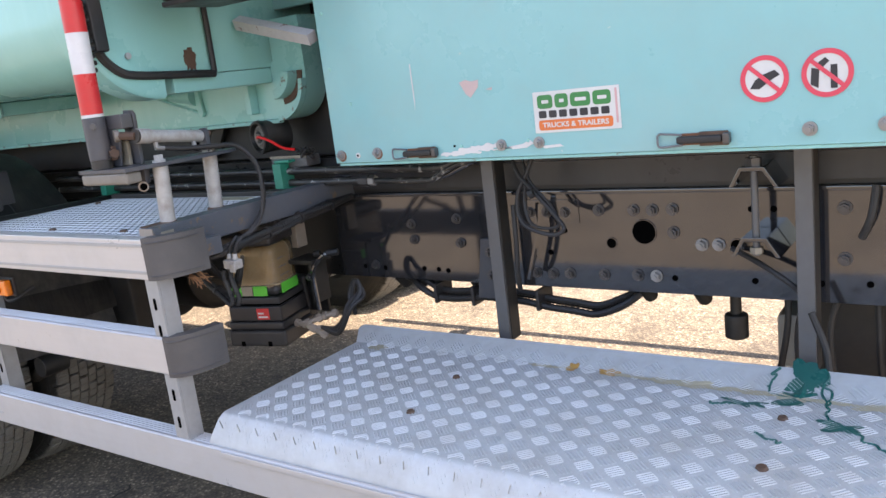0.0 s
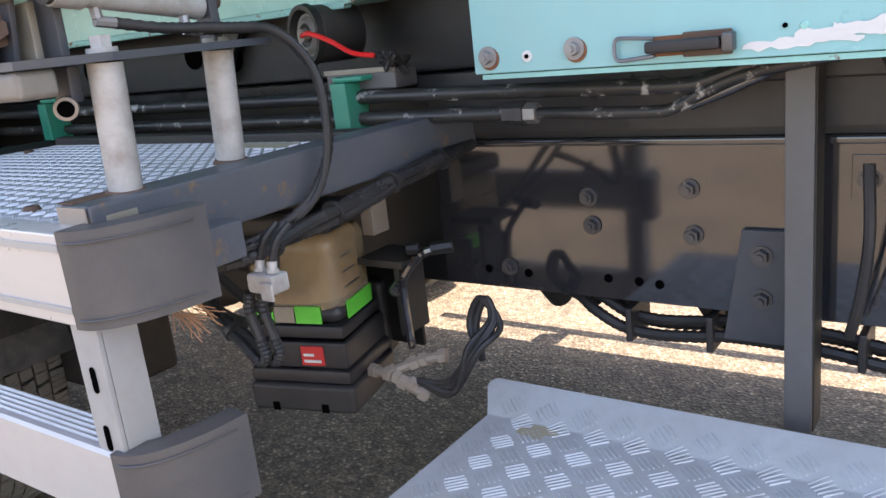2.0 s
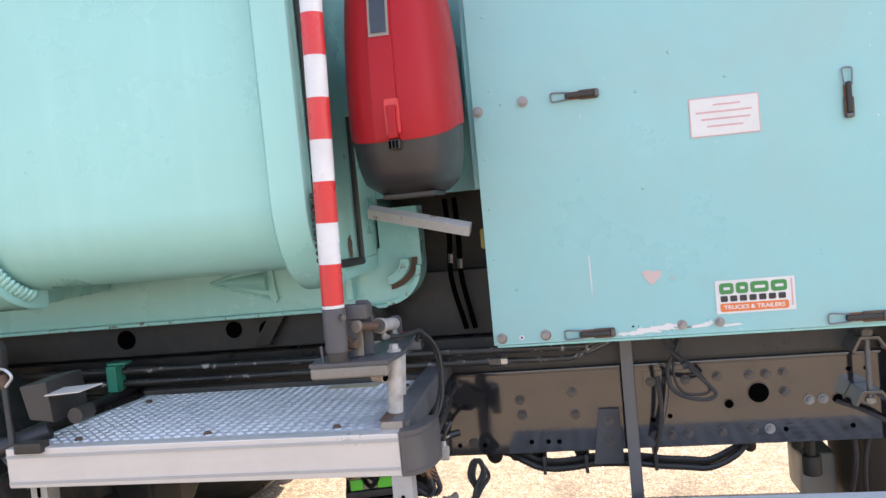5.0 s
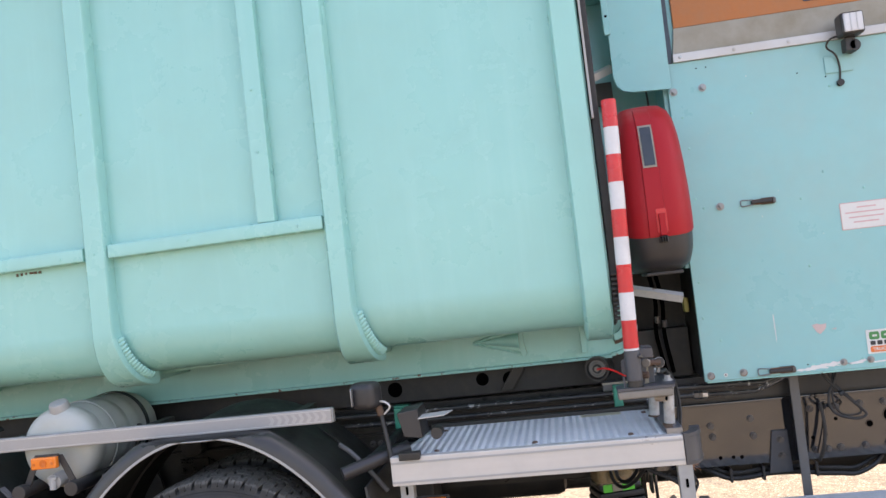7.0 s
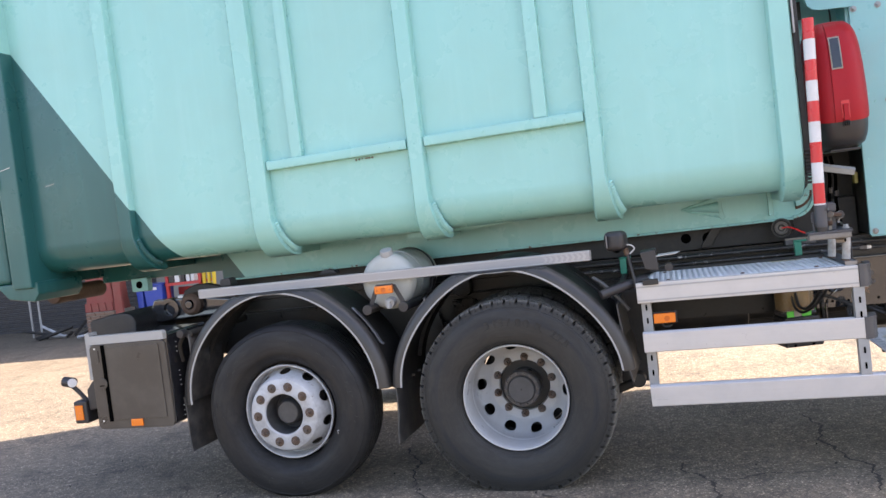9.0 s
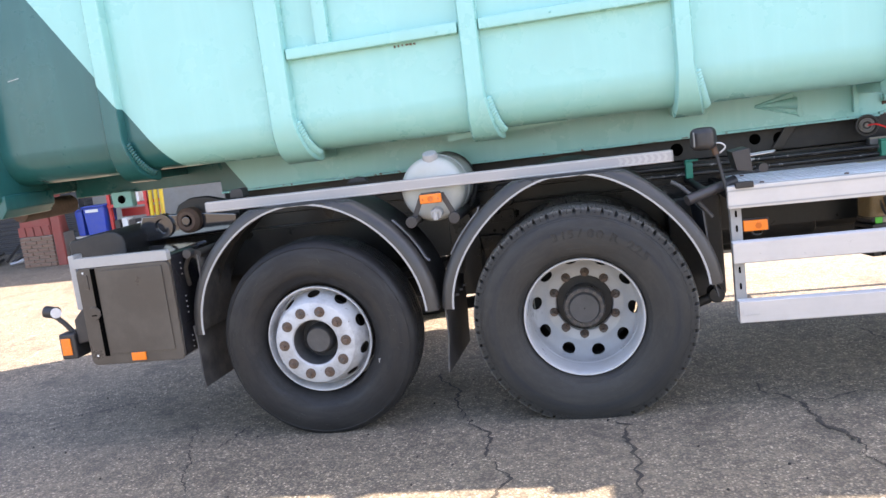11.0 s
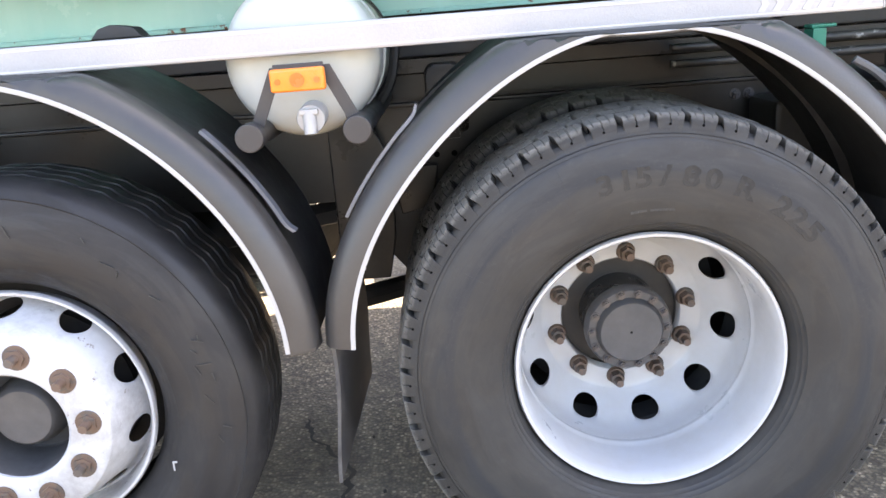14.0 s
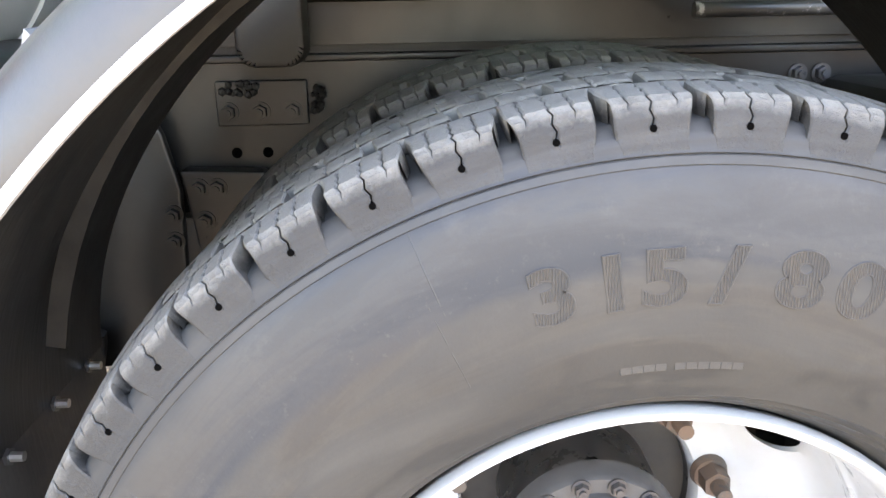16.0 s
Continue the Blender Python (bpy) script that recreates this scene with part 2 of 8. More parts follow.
M = dict(
    container=container_paint(), housing=housing_paint(), asphalt=asphalt(),
    mint_rusty=rusty_paint("rusty_mint_edge", MINT, level=0.57),
    mint_old=rusty_paint("chipped_mint_paint", MINT, level=0.63),
    black=surface("black_chassis_paint", (0.018, 0.019, 0.023), 0.07, dirt=(0.06, 0.054, 0.048), dirt_amount=0.4, vary=0.25, grain=30, grain_bump=0.012, coat=1.0, dirt_scale=4, rough_vary=0.05, spec=0.6),
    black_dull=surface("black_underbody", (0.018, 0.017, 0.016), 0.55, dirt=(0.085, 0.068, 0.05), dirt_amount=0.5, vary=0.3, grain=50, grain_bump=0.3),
    black_chipped=rusty_paint("chipped_black_pipe", (0.022, 0.022, 0.023), rust=(0.36, 0.35, 0.335), level=0.59, rough=0.35),
    grey_steel=surface("dark_grey_steel", (0.05, 0.057, 0.072), 0.45, dirt=(0.14, 0.11, 0.08), dirt_amount=0.4, vary=0.15, grain=40, grain_bump=0.1),
    grey_cap=surface("grey_plastic_cap", (0.07, 0.068, 0.07), 0.5, dirt=(0.16, 0.14, 0.12), dirt_amount=0.4, vary=0.08, grain=220, grain_bump=0.25),
    galv=surface("galvanised_steel", (0.5, 0.51, 0.52), 0.4, 0.35, dirt=(0.3, 0.22, 0.14), dirt_amount=0.4, vary=0.1, grain=35, grain_bump=0.08),
    post=surface("dull_galvanised_post", (0.33, 0.33, 0.325), 0.55, 0.1, dirt=(0.22, 0.205, 0.185), dirt_amount=0.5, vary=0.12, grain=30, grain_bump=0.08),
    alu=surface("brushed_aluminium", (0.53, 0.515, 0.503), 0.38, 0.25, dirt=(0.41, 0.37, 0.33), dirt_amount=0.35, vary=0.05, grain=70, grain_bump=0.05, stretch=(0.04, 1, 1)),
    plate=surface("aluminium_tread_plate", (0.495, 0.520, 0.532), 0.5, 0.15, dirt=(0.33, 0.31, 0.28), dirt_amount=0.5, vary=0.08, grain=80, grain_bump=0.06, dirt_scale=9),
    bars=surface("polished_tread_bar", (0.57, 0.59, 0.62), 0.4, 0.3, dirt=(0.42, 0.41, 0.40), dirt_amount=0.4, vary=0.05, grain_bump=0.0),
    rim=surface("silver_white_wheel_paint", (0.435, 0.445, 0.45), 0.36, 0.0, dirt=(0.36, 0.335, 0.30), dirt_amount=0.55, vary=0.03, grain=30, grain_bump=0.03, coat=0.25, dirt_scale=7),
    rim_old=worn_rim(),
    nut=rusty_paint("rusty_wheel_nut", (0.075, 0.060, 0.050), rust=(0.115, 0.074, 0.052), level=0.45, rough=0.6),
    hub=surface("greasy_grey_hub", (0.068, 0.068, 0.069), 0.48, dirt=(0.035, 0.034, 0.034), dirt_amount=0.6, vary=0.15, grain=40, grain_bump=0.2, dirt_scale=12),
    tyre_worn=tyre_rubber("smooth_tyre_rubber", (0.0135, 0.0132, 0.0135), (0.0297, 0.0279, 0.0252), wiped=0.35),
    tyre_grey=tyre_rubber("dusty_tyre_rubber", (0.0264, 0.0256, 0.0237), (0.0443, 0.0417, 0.0365), wiped=0.45, band=0.8),
    mould=tyre_rubber("worn_tyre_moulding", (0.0246, 0.0240, 0.0226), (0.0406, 0.0384, 0.0340)),
    letter=tyre_rubber("hatched_tyre_letter", (0.0246, 0.0240, 0.0226), (0.0418, 0.0396, 0.0351), hatch=True),
    tread=tyre_rubber("tread_rubber", (0.0272, 0.0264, 0.0244), (0.0457, 0.0433, 0.0380), crazed=0.85, topped=0.9),
    fender=surface("grey_plastic_mudguard", (0.033, 0.0318, 0.031), 0.4, dirt=(0.083, 0.073, 0.06), dirt_amount=0.5, vary=0.08, grain=160, grain_bump=0.12, dirt_scale=3),
    rubber=surface("black_rubber", (0.016, 0.016, 0.017), 0.55, dirt=(0.07, 0.06, 0.05), dirt_amount=0.5, vary=0.2, grain=60, grain_bump=0.15),
    white=plain("white_plastic_trim", (0.345, 0.345, 0.338), 0.4),
    white_tank=surface("milky_polyethylene", (0.43, 0.44, 0.405), 0.4, dirt=(0.34, 0.31, 0.25), dirt_amount=0.4, vary=0.04, grain=25, grain_bump=0.05),
    red=surface("red_plastic_lid", (0.36, 0.008, 0.014), 0.45, dirt=(0.34, 0.05, 0.05), dirt_amount=0.12, vary=0.06, grain=140, grain_bump=0.08, spec=0.25),
    red_tape=surface("red_reflective_tape", (0.60, 0.02, 0.025), 0.3, dirt_amount=0.15, vary=0.05, grain_bump=0.02),
    white_tape=surface("white_reflective_tape", (0.62, 0.62, 0.63), 0.32, dirt_amount=0.2, vary=0.04, grain_bump=0.02),
    dark_plastic=surface("dark_grey_plastic", (0.024, 0.023, 0.025), 0.45, dirt=(0.08, 0.068, 0.055), dirt_amount=0.35, vary=0.1, grain=150, grain_bump=0.15),
    box_plastic=surface("brown_grey_plastic", (0.055, 0.048, 0.042), 0.38, dirt=(0.13, 0.11, 0.085), dirt_amount=0.4, vary=0.1, grain=140, grain_bump=0.12),
    amber=surface("amber_lens", (0.85, 0.20, 0.012), 0.2, dirt_amount=0.1, vary=0.12, grain=180, grain_bump=0.25, coat=0.4),
    amber_dark=plain("amber_lens_boss", (0.6, 0.12, 0.01), 0.25),
    green_clip=surface("green_plastic_clamp", (0.01, 0.26, 0.17), 0.4, dirt_amount=0.2),
    green_film=plain("bright_green_label", (0.08, 0.55, 0.05), 0.4),
    grease=glassy("yellowed_clear_plastic", (0.66, 0.5, 0.3), 0.07, 0.7),
    red_label=plain("red_label", (0.6, 0.03, 0.03), 0.4),
    red_wire=plain("red_wire", (0.75, 0.015, 0.015), 0.35),
    strut=surface("worn_grey_steel", (0.115, 0.117, 0.122), 0.45, 0.2, dirt=(0.13, 0.11, 0.085), dirt_amount=0.5, vary=0.15, grain=40, grain_bump=0.1),
    strap=surface("grey_bent_steel", (0.19, 0.2, 0.22), 0.45, 0.4, dirt=(0.12, 0.1, 0.08), dirt_amount=0.5, vary=0.12, grain_bump=0.1),
    bar_grey=surface("pale_grey_bare_bar", (0.22, 0.205, 0.185), 0.5, 0.2, dirt=(0.13, 0.1, 0.07), dirt_amount=0.5, vary=0.12, grain_bump=0.1),
    leg=surface("weathered_grey_paint", (0.40, 0.395, 0.385), 0.55, 0.1, dirt=(0.2, 0.16, 0.12), dirt_amount=0.75, vary=0.15, grain=70, grain_bump=0.2, dirt_scale=22),
    beam=rusty_paint("chipped_blue_grey_beam", (0.078, 0.087, 0.103), rust=(0.17, 0.115, 0.075), level=0.60, rough=0.45),
    rail=surface("knurled_aluminium", (0.335, 0.332, 0.337), 0.4, 0.25, dirt=(0.33, 0.305, 0.275), dirt_amount=0.3, vary=0.12, grain=260, grain_bump=0.25),
    reflect=surface("worn_reflective_mark", (0.41, 0.405, 0.41), 0.35, 0.2, dirt_amount=0.3, vary=0.06, grain_bump=0.05),
    rust_orange=surface("orange_rust", (0.22, 0.085, 0.04), 0.8, dirt=(0.1, 0.05, 0.03), dirt_amount=0.6, vary=0.3, grain=90, grain_bump=0.4),
    # darker copy of the chassis black, for the shaded parts behind the wheels
    road_black=surface("dull_dark_black_paint", (0.013, 0.013, 0.0126), 0.34, dirt=(0.034, 0.029, 0.023), dirt_amount=0.5, vary=0.25, grain=40, grain_bump=0.12, dirt_scale=5, spec=0.4),
    flap=surface("dusty_scuffed_rubber", (0.03, 0.03, 0.032), 0.6, dirt=(0.14, 0.13, 0.115), dirt_amount=0.8, vary=0.35, grain=40, grain_bump=0.3, stretch=(4, 4, 0.3), dirt_scale=9),
    washer=surface("dull_grey_washer", (0.3, 0.3, 0.3), 0.45, 0.5, dirt=(0.2, 0.14, 0.09), dirt_amount=0.4, vary=0.1, grain_bump=0.05),
    steel=surface("zinc_plated_steel", (0.5, 0.5, 0.5), 0.35, 0.8, dirt=(0.2, 0.13, 0.08), dirt_amount=0.4, vary=0.1, grain_bump=0.05),
    bolt=surface("dark_bolt_steel", (0.10, 0.10, 0.105), 0.32, 0.6, dirt=(0.09, 0.07, 0.055), dirt_amount=0.4, vary=0.15, grain_bump=0.1),
    rust=surface("rusty_steel", (0.105, 0.06, 0.038), 0.75, dirt=(0.05, 0.032, 0.024), dirt_amount=0.7, vary=0.3, grain=60, grain_bump=0.5),
    brass=surface("dusty_fitting", (0.30, 0.25, 0.205), 0.6, 0.15, dirt=(0.12, 0.09, 0.06), dirt_amount=0.5, vary=0.1, grain_bump=0.1),
    hole=surface("dark_hole_inside", (0.002, 0.002, 0.002), 0.95, dirt_amount=0.0, grain_bump=0.0, spec=0.0),
    paper=plain("white_sticker", (0.64, 0.64, 0.62), 0.45),
    ink_green=plain("green_print", (0.03, 0.22, 0.06), 0.5),
    ink_black=plain("black_print", (0.02, 0.02, 0.025), 0.5),
    ink_orange=plain("orange_print", (0.72, 0.17, 0.04), 0.5),
    ink_red=plain("red_print", (0.72, 0.06, 0.10), 0.5),
    ink_pink=plain("faded_red_print", (0.6, 0.36, 0.36), 0.5),
    orange=surface("orange_painted_panel", (0.42, 0.13, 0.02), 0.4, dirt_amount=0.3, vary=0.06),
    raw=surface("bare_grey_steel_strip", (0.30, 0.27, 0.22), 0.5, 0.4, dirt=(0.2, 0.17, 0.11), dirt_amount=0.6, vary=0.1, grain=20),
    window=surface("dark_window", (0.03, 0.04, 0.05), 0.1, dirt_amount=0.1),
    scuff_white=plain("bare_primer", (0.66, 0.65, 0.63), 0.6),
    scuff_pink=plain("pink_filler", (0.55, 0.42, 0.40), 0.6),
    ochre=surface("ochre_spill", (0.45, 0.25, 0.07), 0.5, dirt_amount=0.2, grain_bump=0.1),
    ochre_pale=surface("pale_ochre_stain", (0.52, 0.47, 0.33), 0.5, 0.2, dirt_amount=0.3, grain_bump=0.1),
    teal=surface("teal_paint_spill", (0.01, 0.11, 0.095), 0.3, dirt_amount=0.1, grain_bump=0.1),
    hub_dark=surface("oily_dark_hub", (0.030, 0.029, 0.028), 0.3, dirt=(0.06, 0.055, 0.05), dirt_amount=0.5, vary=0.2, grain=30, grain_bump=0.15, dirt_scale=9),
    black_satin=surface("satin_black_sub_frame", (0.034, 0.035, 0.038), 0.34, dirt=(0.06, 0.052, 0.043), dirt_amount=0.5, vary=0.3, grain=25, grain_bump=0.05, stretch=(1, 1, 0.15), dirt_scale=6, spec=0.4),
    # scuffed black that also carries the shade in and behind the mudguards
    liner=surface("scuffed_black_arch_liner", (0.019, 0.0187, 0.0185), 0.5, dirt=(0.072, 0.064, 0.054), dirt_amount=0.6, vary=0.85, grain=26, grain_bump=0.3, dirt_scale=9, stretch=(1, 5, 0.4), spec=0.3),
    crack=surface("dark_crack_soil", (0.035, 0.031, 0.027), 0.95, dirt=(0.09, 0.075, 0.055), dirt_amount=0.6, vary=0.3, grain=90, grain_bump=0.4),
    cladding=surface("dark_blue_cladding", (0.02, 0.022, 0.032), 0.5, dirt_amount=0.2),
    brick=surface("brown_brick", (0.2, 0.12, 0.085), 0.85, vary=0.2, grain=50, grain_bump=0.4),
    mortar=surface("grey_mortar", (0.3, 0.28, 0.25), 0.9, grain_bump=0.3),
    brick_red=surface("red_painted_board", (0.24, 0.045, 0.035), 0.6, vary=0.15),
    blue=surface("blue_plastic", (0.01, 0.05, 0.35), 0.4, dirt_amount=0.2),
    red_bin=surface("red_crate_plastic", (0.5, 0.03, 0.03), 0.45, dirt_amount=0.2),
    dull_yellow=surface("dull_yellow_cap", (0.42, 0.35, 0.1), 0.5, dirt_amount=0.4),
    yellow=surface("yellow_machine_paint", (0.62, 0.42, 0.02), 0.45, dirt_amount=0.35),
    straw=plain("dry_straw", (0.4, 0.2, 0.1), 0.8),
)


# ---- builders ----
M["black"].node_tree.nodes["Principled BSDF"].inputs["Coat IOR"].default_value = 1.6
ORIGIN = {}


def thing(name, base, label, category, group="", kind="", shift=(0, 0, 0)):
    """An Empty that parents the parts; shift moves the whole thing."""
    ob = new(name)
    ob.location = Vector(base) + Vector(shift)
    ob.empty_display_size = 0.1
    ORIGIN[ob] = Vector(base)
    return tagged(ob, label, category, group, kind)


def mesh_of(name, bm, mats, smooth=True, origin=(0, 0, 0)):
    bmesh.ops.recalc_face_normals(bm, faces=bm.faces)
    bmesh.ops.translate(bm, verts=bm.verts, vec=-Vector(origin))
    me = bpy.data.meshes.new(name)
    bm.to_mesh(me)
    bm.free()
    for m in mats if isinstance(mats, (list, tuple)) else [mats]:
        me.materials.append(m)
    if smooth:
        me.polygons.foreach_set("use_smooth", [True] * len(me.polygons))
        me.set_sharp_from_angle(angle=radians(38))
        if len(me.polygons) < 900:
            weighted_normals(me)
    return me


def weighted_normals(me):
    """Large faces keep their own direction, so that narrow bevels alone catch the light."""
    faces = [(f.normal.copy(), f.area) for f in me.polygons]
    round_vert = [[] for v in me.vertices]
    for f in me.polygons:
        for v in f.vertices:
            round_vert[v].append(f.index)
    out = []
    for f in me.polygons:
        own = faces[f.index][0]
        for v in f.vertices:
            n = Vector((0, 0, 0))
            for g in round_vert[v]:
                if faces[g][0].dot(own) > 0.788:
                    n += faces[g][0] * faces[g][1]
            out.append(n.normalized() if n.length > 1e-12 else own)
    me.normals_split_custom_set(out)


def middle(bm):
    lo = Vector([min(v.co[i] for v in bm.verts) for i in range(3)])
    hi = Vector([max(v.co[i] for v in bm.verts) for i in range(3)])
    return Vector(((lo.x + hi.x) / 2, (lo.y + hi.y) / 2, lo.z))


def part(name, bm, mat, parent, label="", smooth=True, kind=""):
    at = middle(bm)
    ob = new(name, mesh_of(name, bm, mat, smooth, at))
    ob.parent = parent
    ob.location = at - ORIGIN[parent]
    ORIGIN[ob] = at
    return tagged(ob, label, kind=kind)


def piece(name, me, parent, at, turn=None):
    """One more part on mesh data that is shared; the mesh is built round its own origin."""
    ob = new(name, me)
    ob.parent = parent
    m = (turn if turn else Matrix.Identity(3)).to_4x4()
    ob.matrix_local = Matrix.Translation(Vector(at) - ORIGIN[parent]) @ m
    ORIGIN[ob] = Vector(at)
    return ob


def solo(name, bm, mat, label, category, group="", kind="", smooth=True):
    at = middle(bm)
    ob = new(name, mesh_of(name, bm, mat, smooth, at))
    ob.location = at
    ORIGIN[ob] = at
    return tagged(ob, label, category, group, kind)


def box(x0, x1, y0, y1, z0, z1, bevel=0.0, seg=2, bm=None):
    own = bmesh.new()
    bmesh.ops.create_cube(own, size=1)
    for v in own.verts:
        v.co = Vector(((x0 + x1) / 2 + v.co.x * (x1 - x0), (y0 + y1) / 2 + v.co.y * (y1 - y0), (z0 + z1) / 2 + v.co.z * (z1 - z0)))
    if bevel:
        bmesh.ops.bevel(own, geom=list(own.edges), offset=bevel, segments=seg, affect="EDGES", profile=0.5)
    return join(bm, own)


def join(bm, own):
    if bm is None:
        return own
    me = bpy.data.meshes.new("scrap")
    own.to_mesh(me)
    own.free()
    bm.from_mesh(me)
    bpy.data.meshes.remove(me)
    return bm


def rod(p0, p1, r, seg=16, r2=None, bm=None, bevel=0.0):
    own = bmesh.new()
    p0, p1 = Vector(p0), Vector(p1)
    d = p1 - p0
    bmesh.ops.create_cone(own, cap_ends=True, segments=seg, radius1=r, radius2=r if r2 is None else r2, depth=d.length)
    if bevel:
        rim = [e for e in own.edges if abs(e.verts[0].co.z - e.verts[1].co.z) < 1e-6]
        bmesh.ops.bevel(own, geom=rim, offset=bevel, segments=2, affect="EDGES", profile=0.5)
    q = d.to_track_quat("Z", "Y").to_matrix().to_4x4()
    bmesh.ops.transform(own, matrix=Matrix.Translation((p0 + p1) / 2) @ q, verts=own.verts)
    return join(bm, own)


def smooth_line(points, steps=8):
    """A rounded line through the points (Catmull-Rom)."""
    p = [Vector(q) for q in points]
    p = [2 * p[0] - p[1]] + p + [2 * p[-1] - p[-2]]
    out = []
    for i in range(1, len(p) - 2):
        for k in range(steps):
            t = k / steps
            a, b, c, d = p[i - 1], p[i], p[i + 1], p[i + 2]
            out.append(0.5 * (2 * b + (c - a) * t + (2 * a - 5 * b + 4 * c - d) * t * t + (3 * b - a - 3 * c + d) * t ** 3))
    out.append(p[-2])
    return out


def hose(points, r, seg=10, steps=8, bm=None, ribbed=0.0):
    """A bent pipe or hose; ribbed: the depth of its rings."""
    own = bmesh.new()
    line = smooth_line(points, steps) if steps > 1 else [Vector(q) for q in points]
    if ribbed:
        fine, step = [], 0.0045
        for a, b in zip(line, line[1:]):
            n = max(1, int((b - a).length / step))
            fine += [a.lerp(b, k / n) for k in range(n)]
        line = fine + [line[-1]]
    rings, up = [], Vector((0.13, 0.31, 0.94))
    for i, p in enumerate(line):
        d = (line[min(i + 1, len(line) - 1)] - line[max(i - 1, 0)]).normalized()
        s = d.cross(up)
        s = s.normalized() if s.length > 1e-4 else Vector((1, 0, 0))
        up = s.cross(d).normalized()
        rr = r - (ribbed if ribbed and i % 2 else 0)
        rings.append([own.verts.new(p + rr * (math.cos(a) * s + math.sin(a) * up)) for a in [2 * math.pi * k / seg for k in range(seg)]])
    for u, v in zip(rings, rings[1:]):
        for k in range(seg):
            own.faces.new((u[k], u[(k + 1) % seg], v[(k + 1) % seg], v[k]))
    own.faces.new(rings[0])
    own.faces.new(list(reversed(rings[-1])))
    return join(bm, own)


def slab(outline, y0, y1, bevel=0.0, bm=None, seg=2):
    """An outline in x and z, drawn out from y0 to y1."""
    own = bmesh.new()
    vs = [own.verts.new((x, y0, z)) for x, z in outline]
    f = own.faces.new(vs)
    ext = bmesh.ops.extrude_face_region(own, geom=[f])
    bmesh.ops.translate(own, verts=[e for e in ext["geom"] if isinstance(e, bmesh.types.BMVert)], vec=(0, y1 - y0, 0))
    if bevel:
        bmesh.ops.bevel(own, geom=list(own.edges), offset=bevel, segments=seg, affect="EDGES", profile=0.5)
    return join(bm, own)


def rounded(x0, x1, z0, z1, r, n=6):
    out = []
    for cx, cz, a0 in ((x1 - r, z1 - r, 0), (x0 + r, z1 - r, 90), (x0 + r, z0 + r, 180), (x1 - r, z0 + r, 270)):
        for k in range(n + 1):
            a = radians(a0 + 90 * k / n)
            out.append((cx + r * math.cos(a), cz + r * math.sin(a)))
    return out


def lathe(profile, seg=64, bm=None, start=0.0, sweep=360.0, cap=False):
    """Turns a line of (y, r) round the y axis at the origin."""
    own = bmesh.new()
    closed = sweep >= 360
    n = seg if closed else seg + 1
    rows = []
    for k in range(n):
        a = radians(start + sweep * k / seg)
        rows.append([own.verts.new((r * math.cos(a), y, r * math.sin(a))) for y, r in profile])
    for k in range(seg):
        u, v = rows[k], rows[(k + 1) % n]
        for i in range(len(profile) - 1):
            own.faces.new((u[i], u[i + 1], v[i + 1], v[i]))
    if cap and not closed:
        own.faces.new(rows[0])
        own.faces.new(list(reversed(rows[-1])))
    bmesh.ops.remove_doubles(own, verts=own.verts, dist=1e-5)
    return join(bm, own)


def move(bm, at, turn=None):
    bmesh.ops.transform(bm, matrix=Matrix.Translation(at) @ (turn.to_4x4() if turn else Matrix()), verts=bm.verts)
    return bm


def sweep_x(line, x0, x1, bm=None, caps=True):
    """A closed outline in y and z, drawn out along x."""
    own = bmesh.new()
    a = [own.verts.new((x0, y, z)) for y, z in line]
    b = [own.verts.new((x1, y, z)) for y, z in line]
    for i in range(len(line)):
        j = (i + 1) % len(line)
        own.faces.new((a[i], a[j], b[j], b[i]))
    if caps:
        own.faces.new(a)
        own.faces.new(list(reversed(b)))
    return join(bm, own)


def hexbolt(r=0.012, h=0.010, washer=0.018):
    """A bolt head with its washer that looks towards -y."""
    bm = rod((0, 0.0, 0), (0, -0.003, 0), washer, 18)
    rod((0, -0.003, 0), (0, -0.003 - h, 0), r, 6, r * 0.94, bm=bm)
    rod((0, -0.003 - h, 0), (0, -0.003 - h * 1.5, 0), r * 0.5, 10, bm=bm)
    return bm


# ---- ground and the yard behind ----
bm = bmesh.new()
bmesh.ops.create_grid(bm, x_segments=2, y_segments=2, size=400)
ground = solo("ground", bm, M["asphalt"], "worn grey asphalt yard with pale stone chips", "ground", kind="structure", smooth=False)


def jagged(x0, y0, x1, y1, width, seed, name="crack_line"):
    """A crack in the asphalt: a ragged strip that wanders from one end to the other."""
    rnd = random.Random(seed)
    own = bmesh.new()
    n = int(math.hypot(x1 - x0, y1 - y0) / 0.018) + 2
    dx, dy = x1 - x0, y1 - y0
    L = math.hypot(dx, dy)
    nx, ny = -dy / L, dx / L
    prev, off = None, 0.0
    for i in range(n + 1):
        t = i / n
        off = off * 0.93 + rnd.uniform(-0.014, 0.014)
        off += 0.05 * (noise.noise((t * L * 3, seed, 0)) * 0.35)
        w = width * (0.25 + 0.95 * abs(noise.noise((t * L * 9, seed * 3.1, 1)))) * min(1, 6 * t + 0.25, 6 * (1 - t) + 0.2)
        cx, cy = x0 + dx * t + nx * off, y0 + dy * t + ny * off
        cur = (own.verts.new((cx + nx * (w + rnd.uniform(-.002, .002)), cy + ny * w, 0.004)), own.verts.new((cx - nx * w, cy - ny * (w + rnd.uniform(-.002, .002)), 0.004)))
        if prev:
            own.faces.new((prev[0], prev[1], cur[1], cur[0]))
        prev = cur
    return solo(name, own, M["crack"], "dark ragged crack filled with soil in asphalt", "crack", "cracks in the asphalt", "structure", smooth=False)


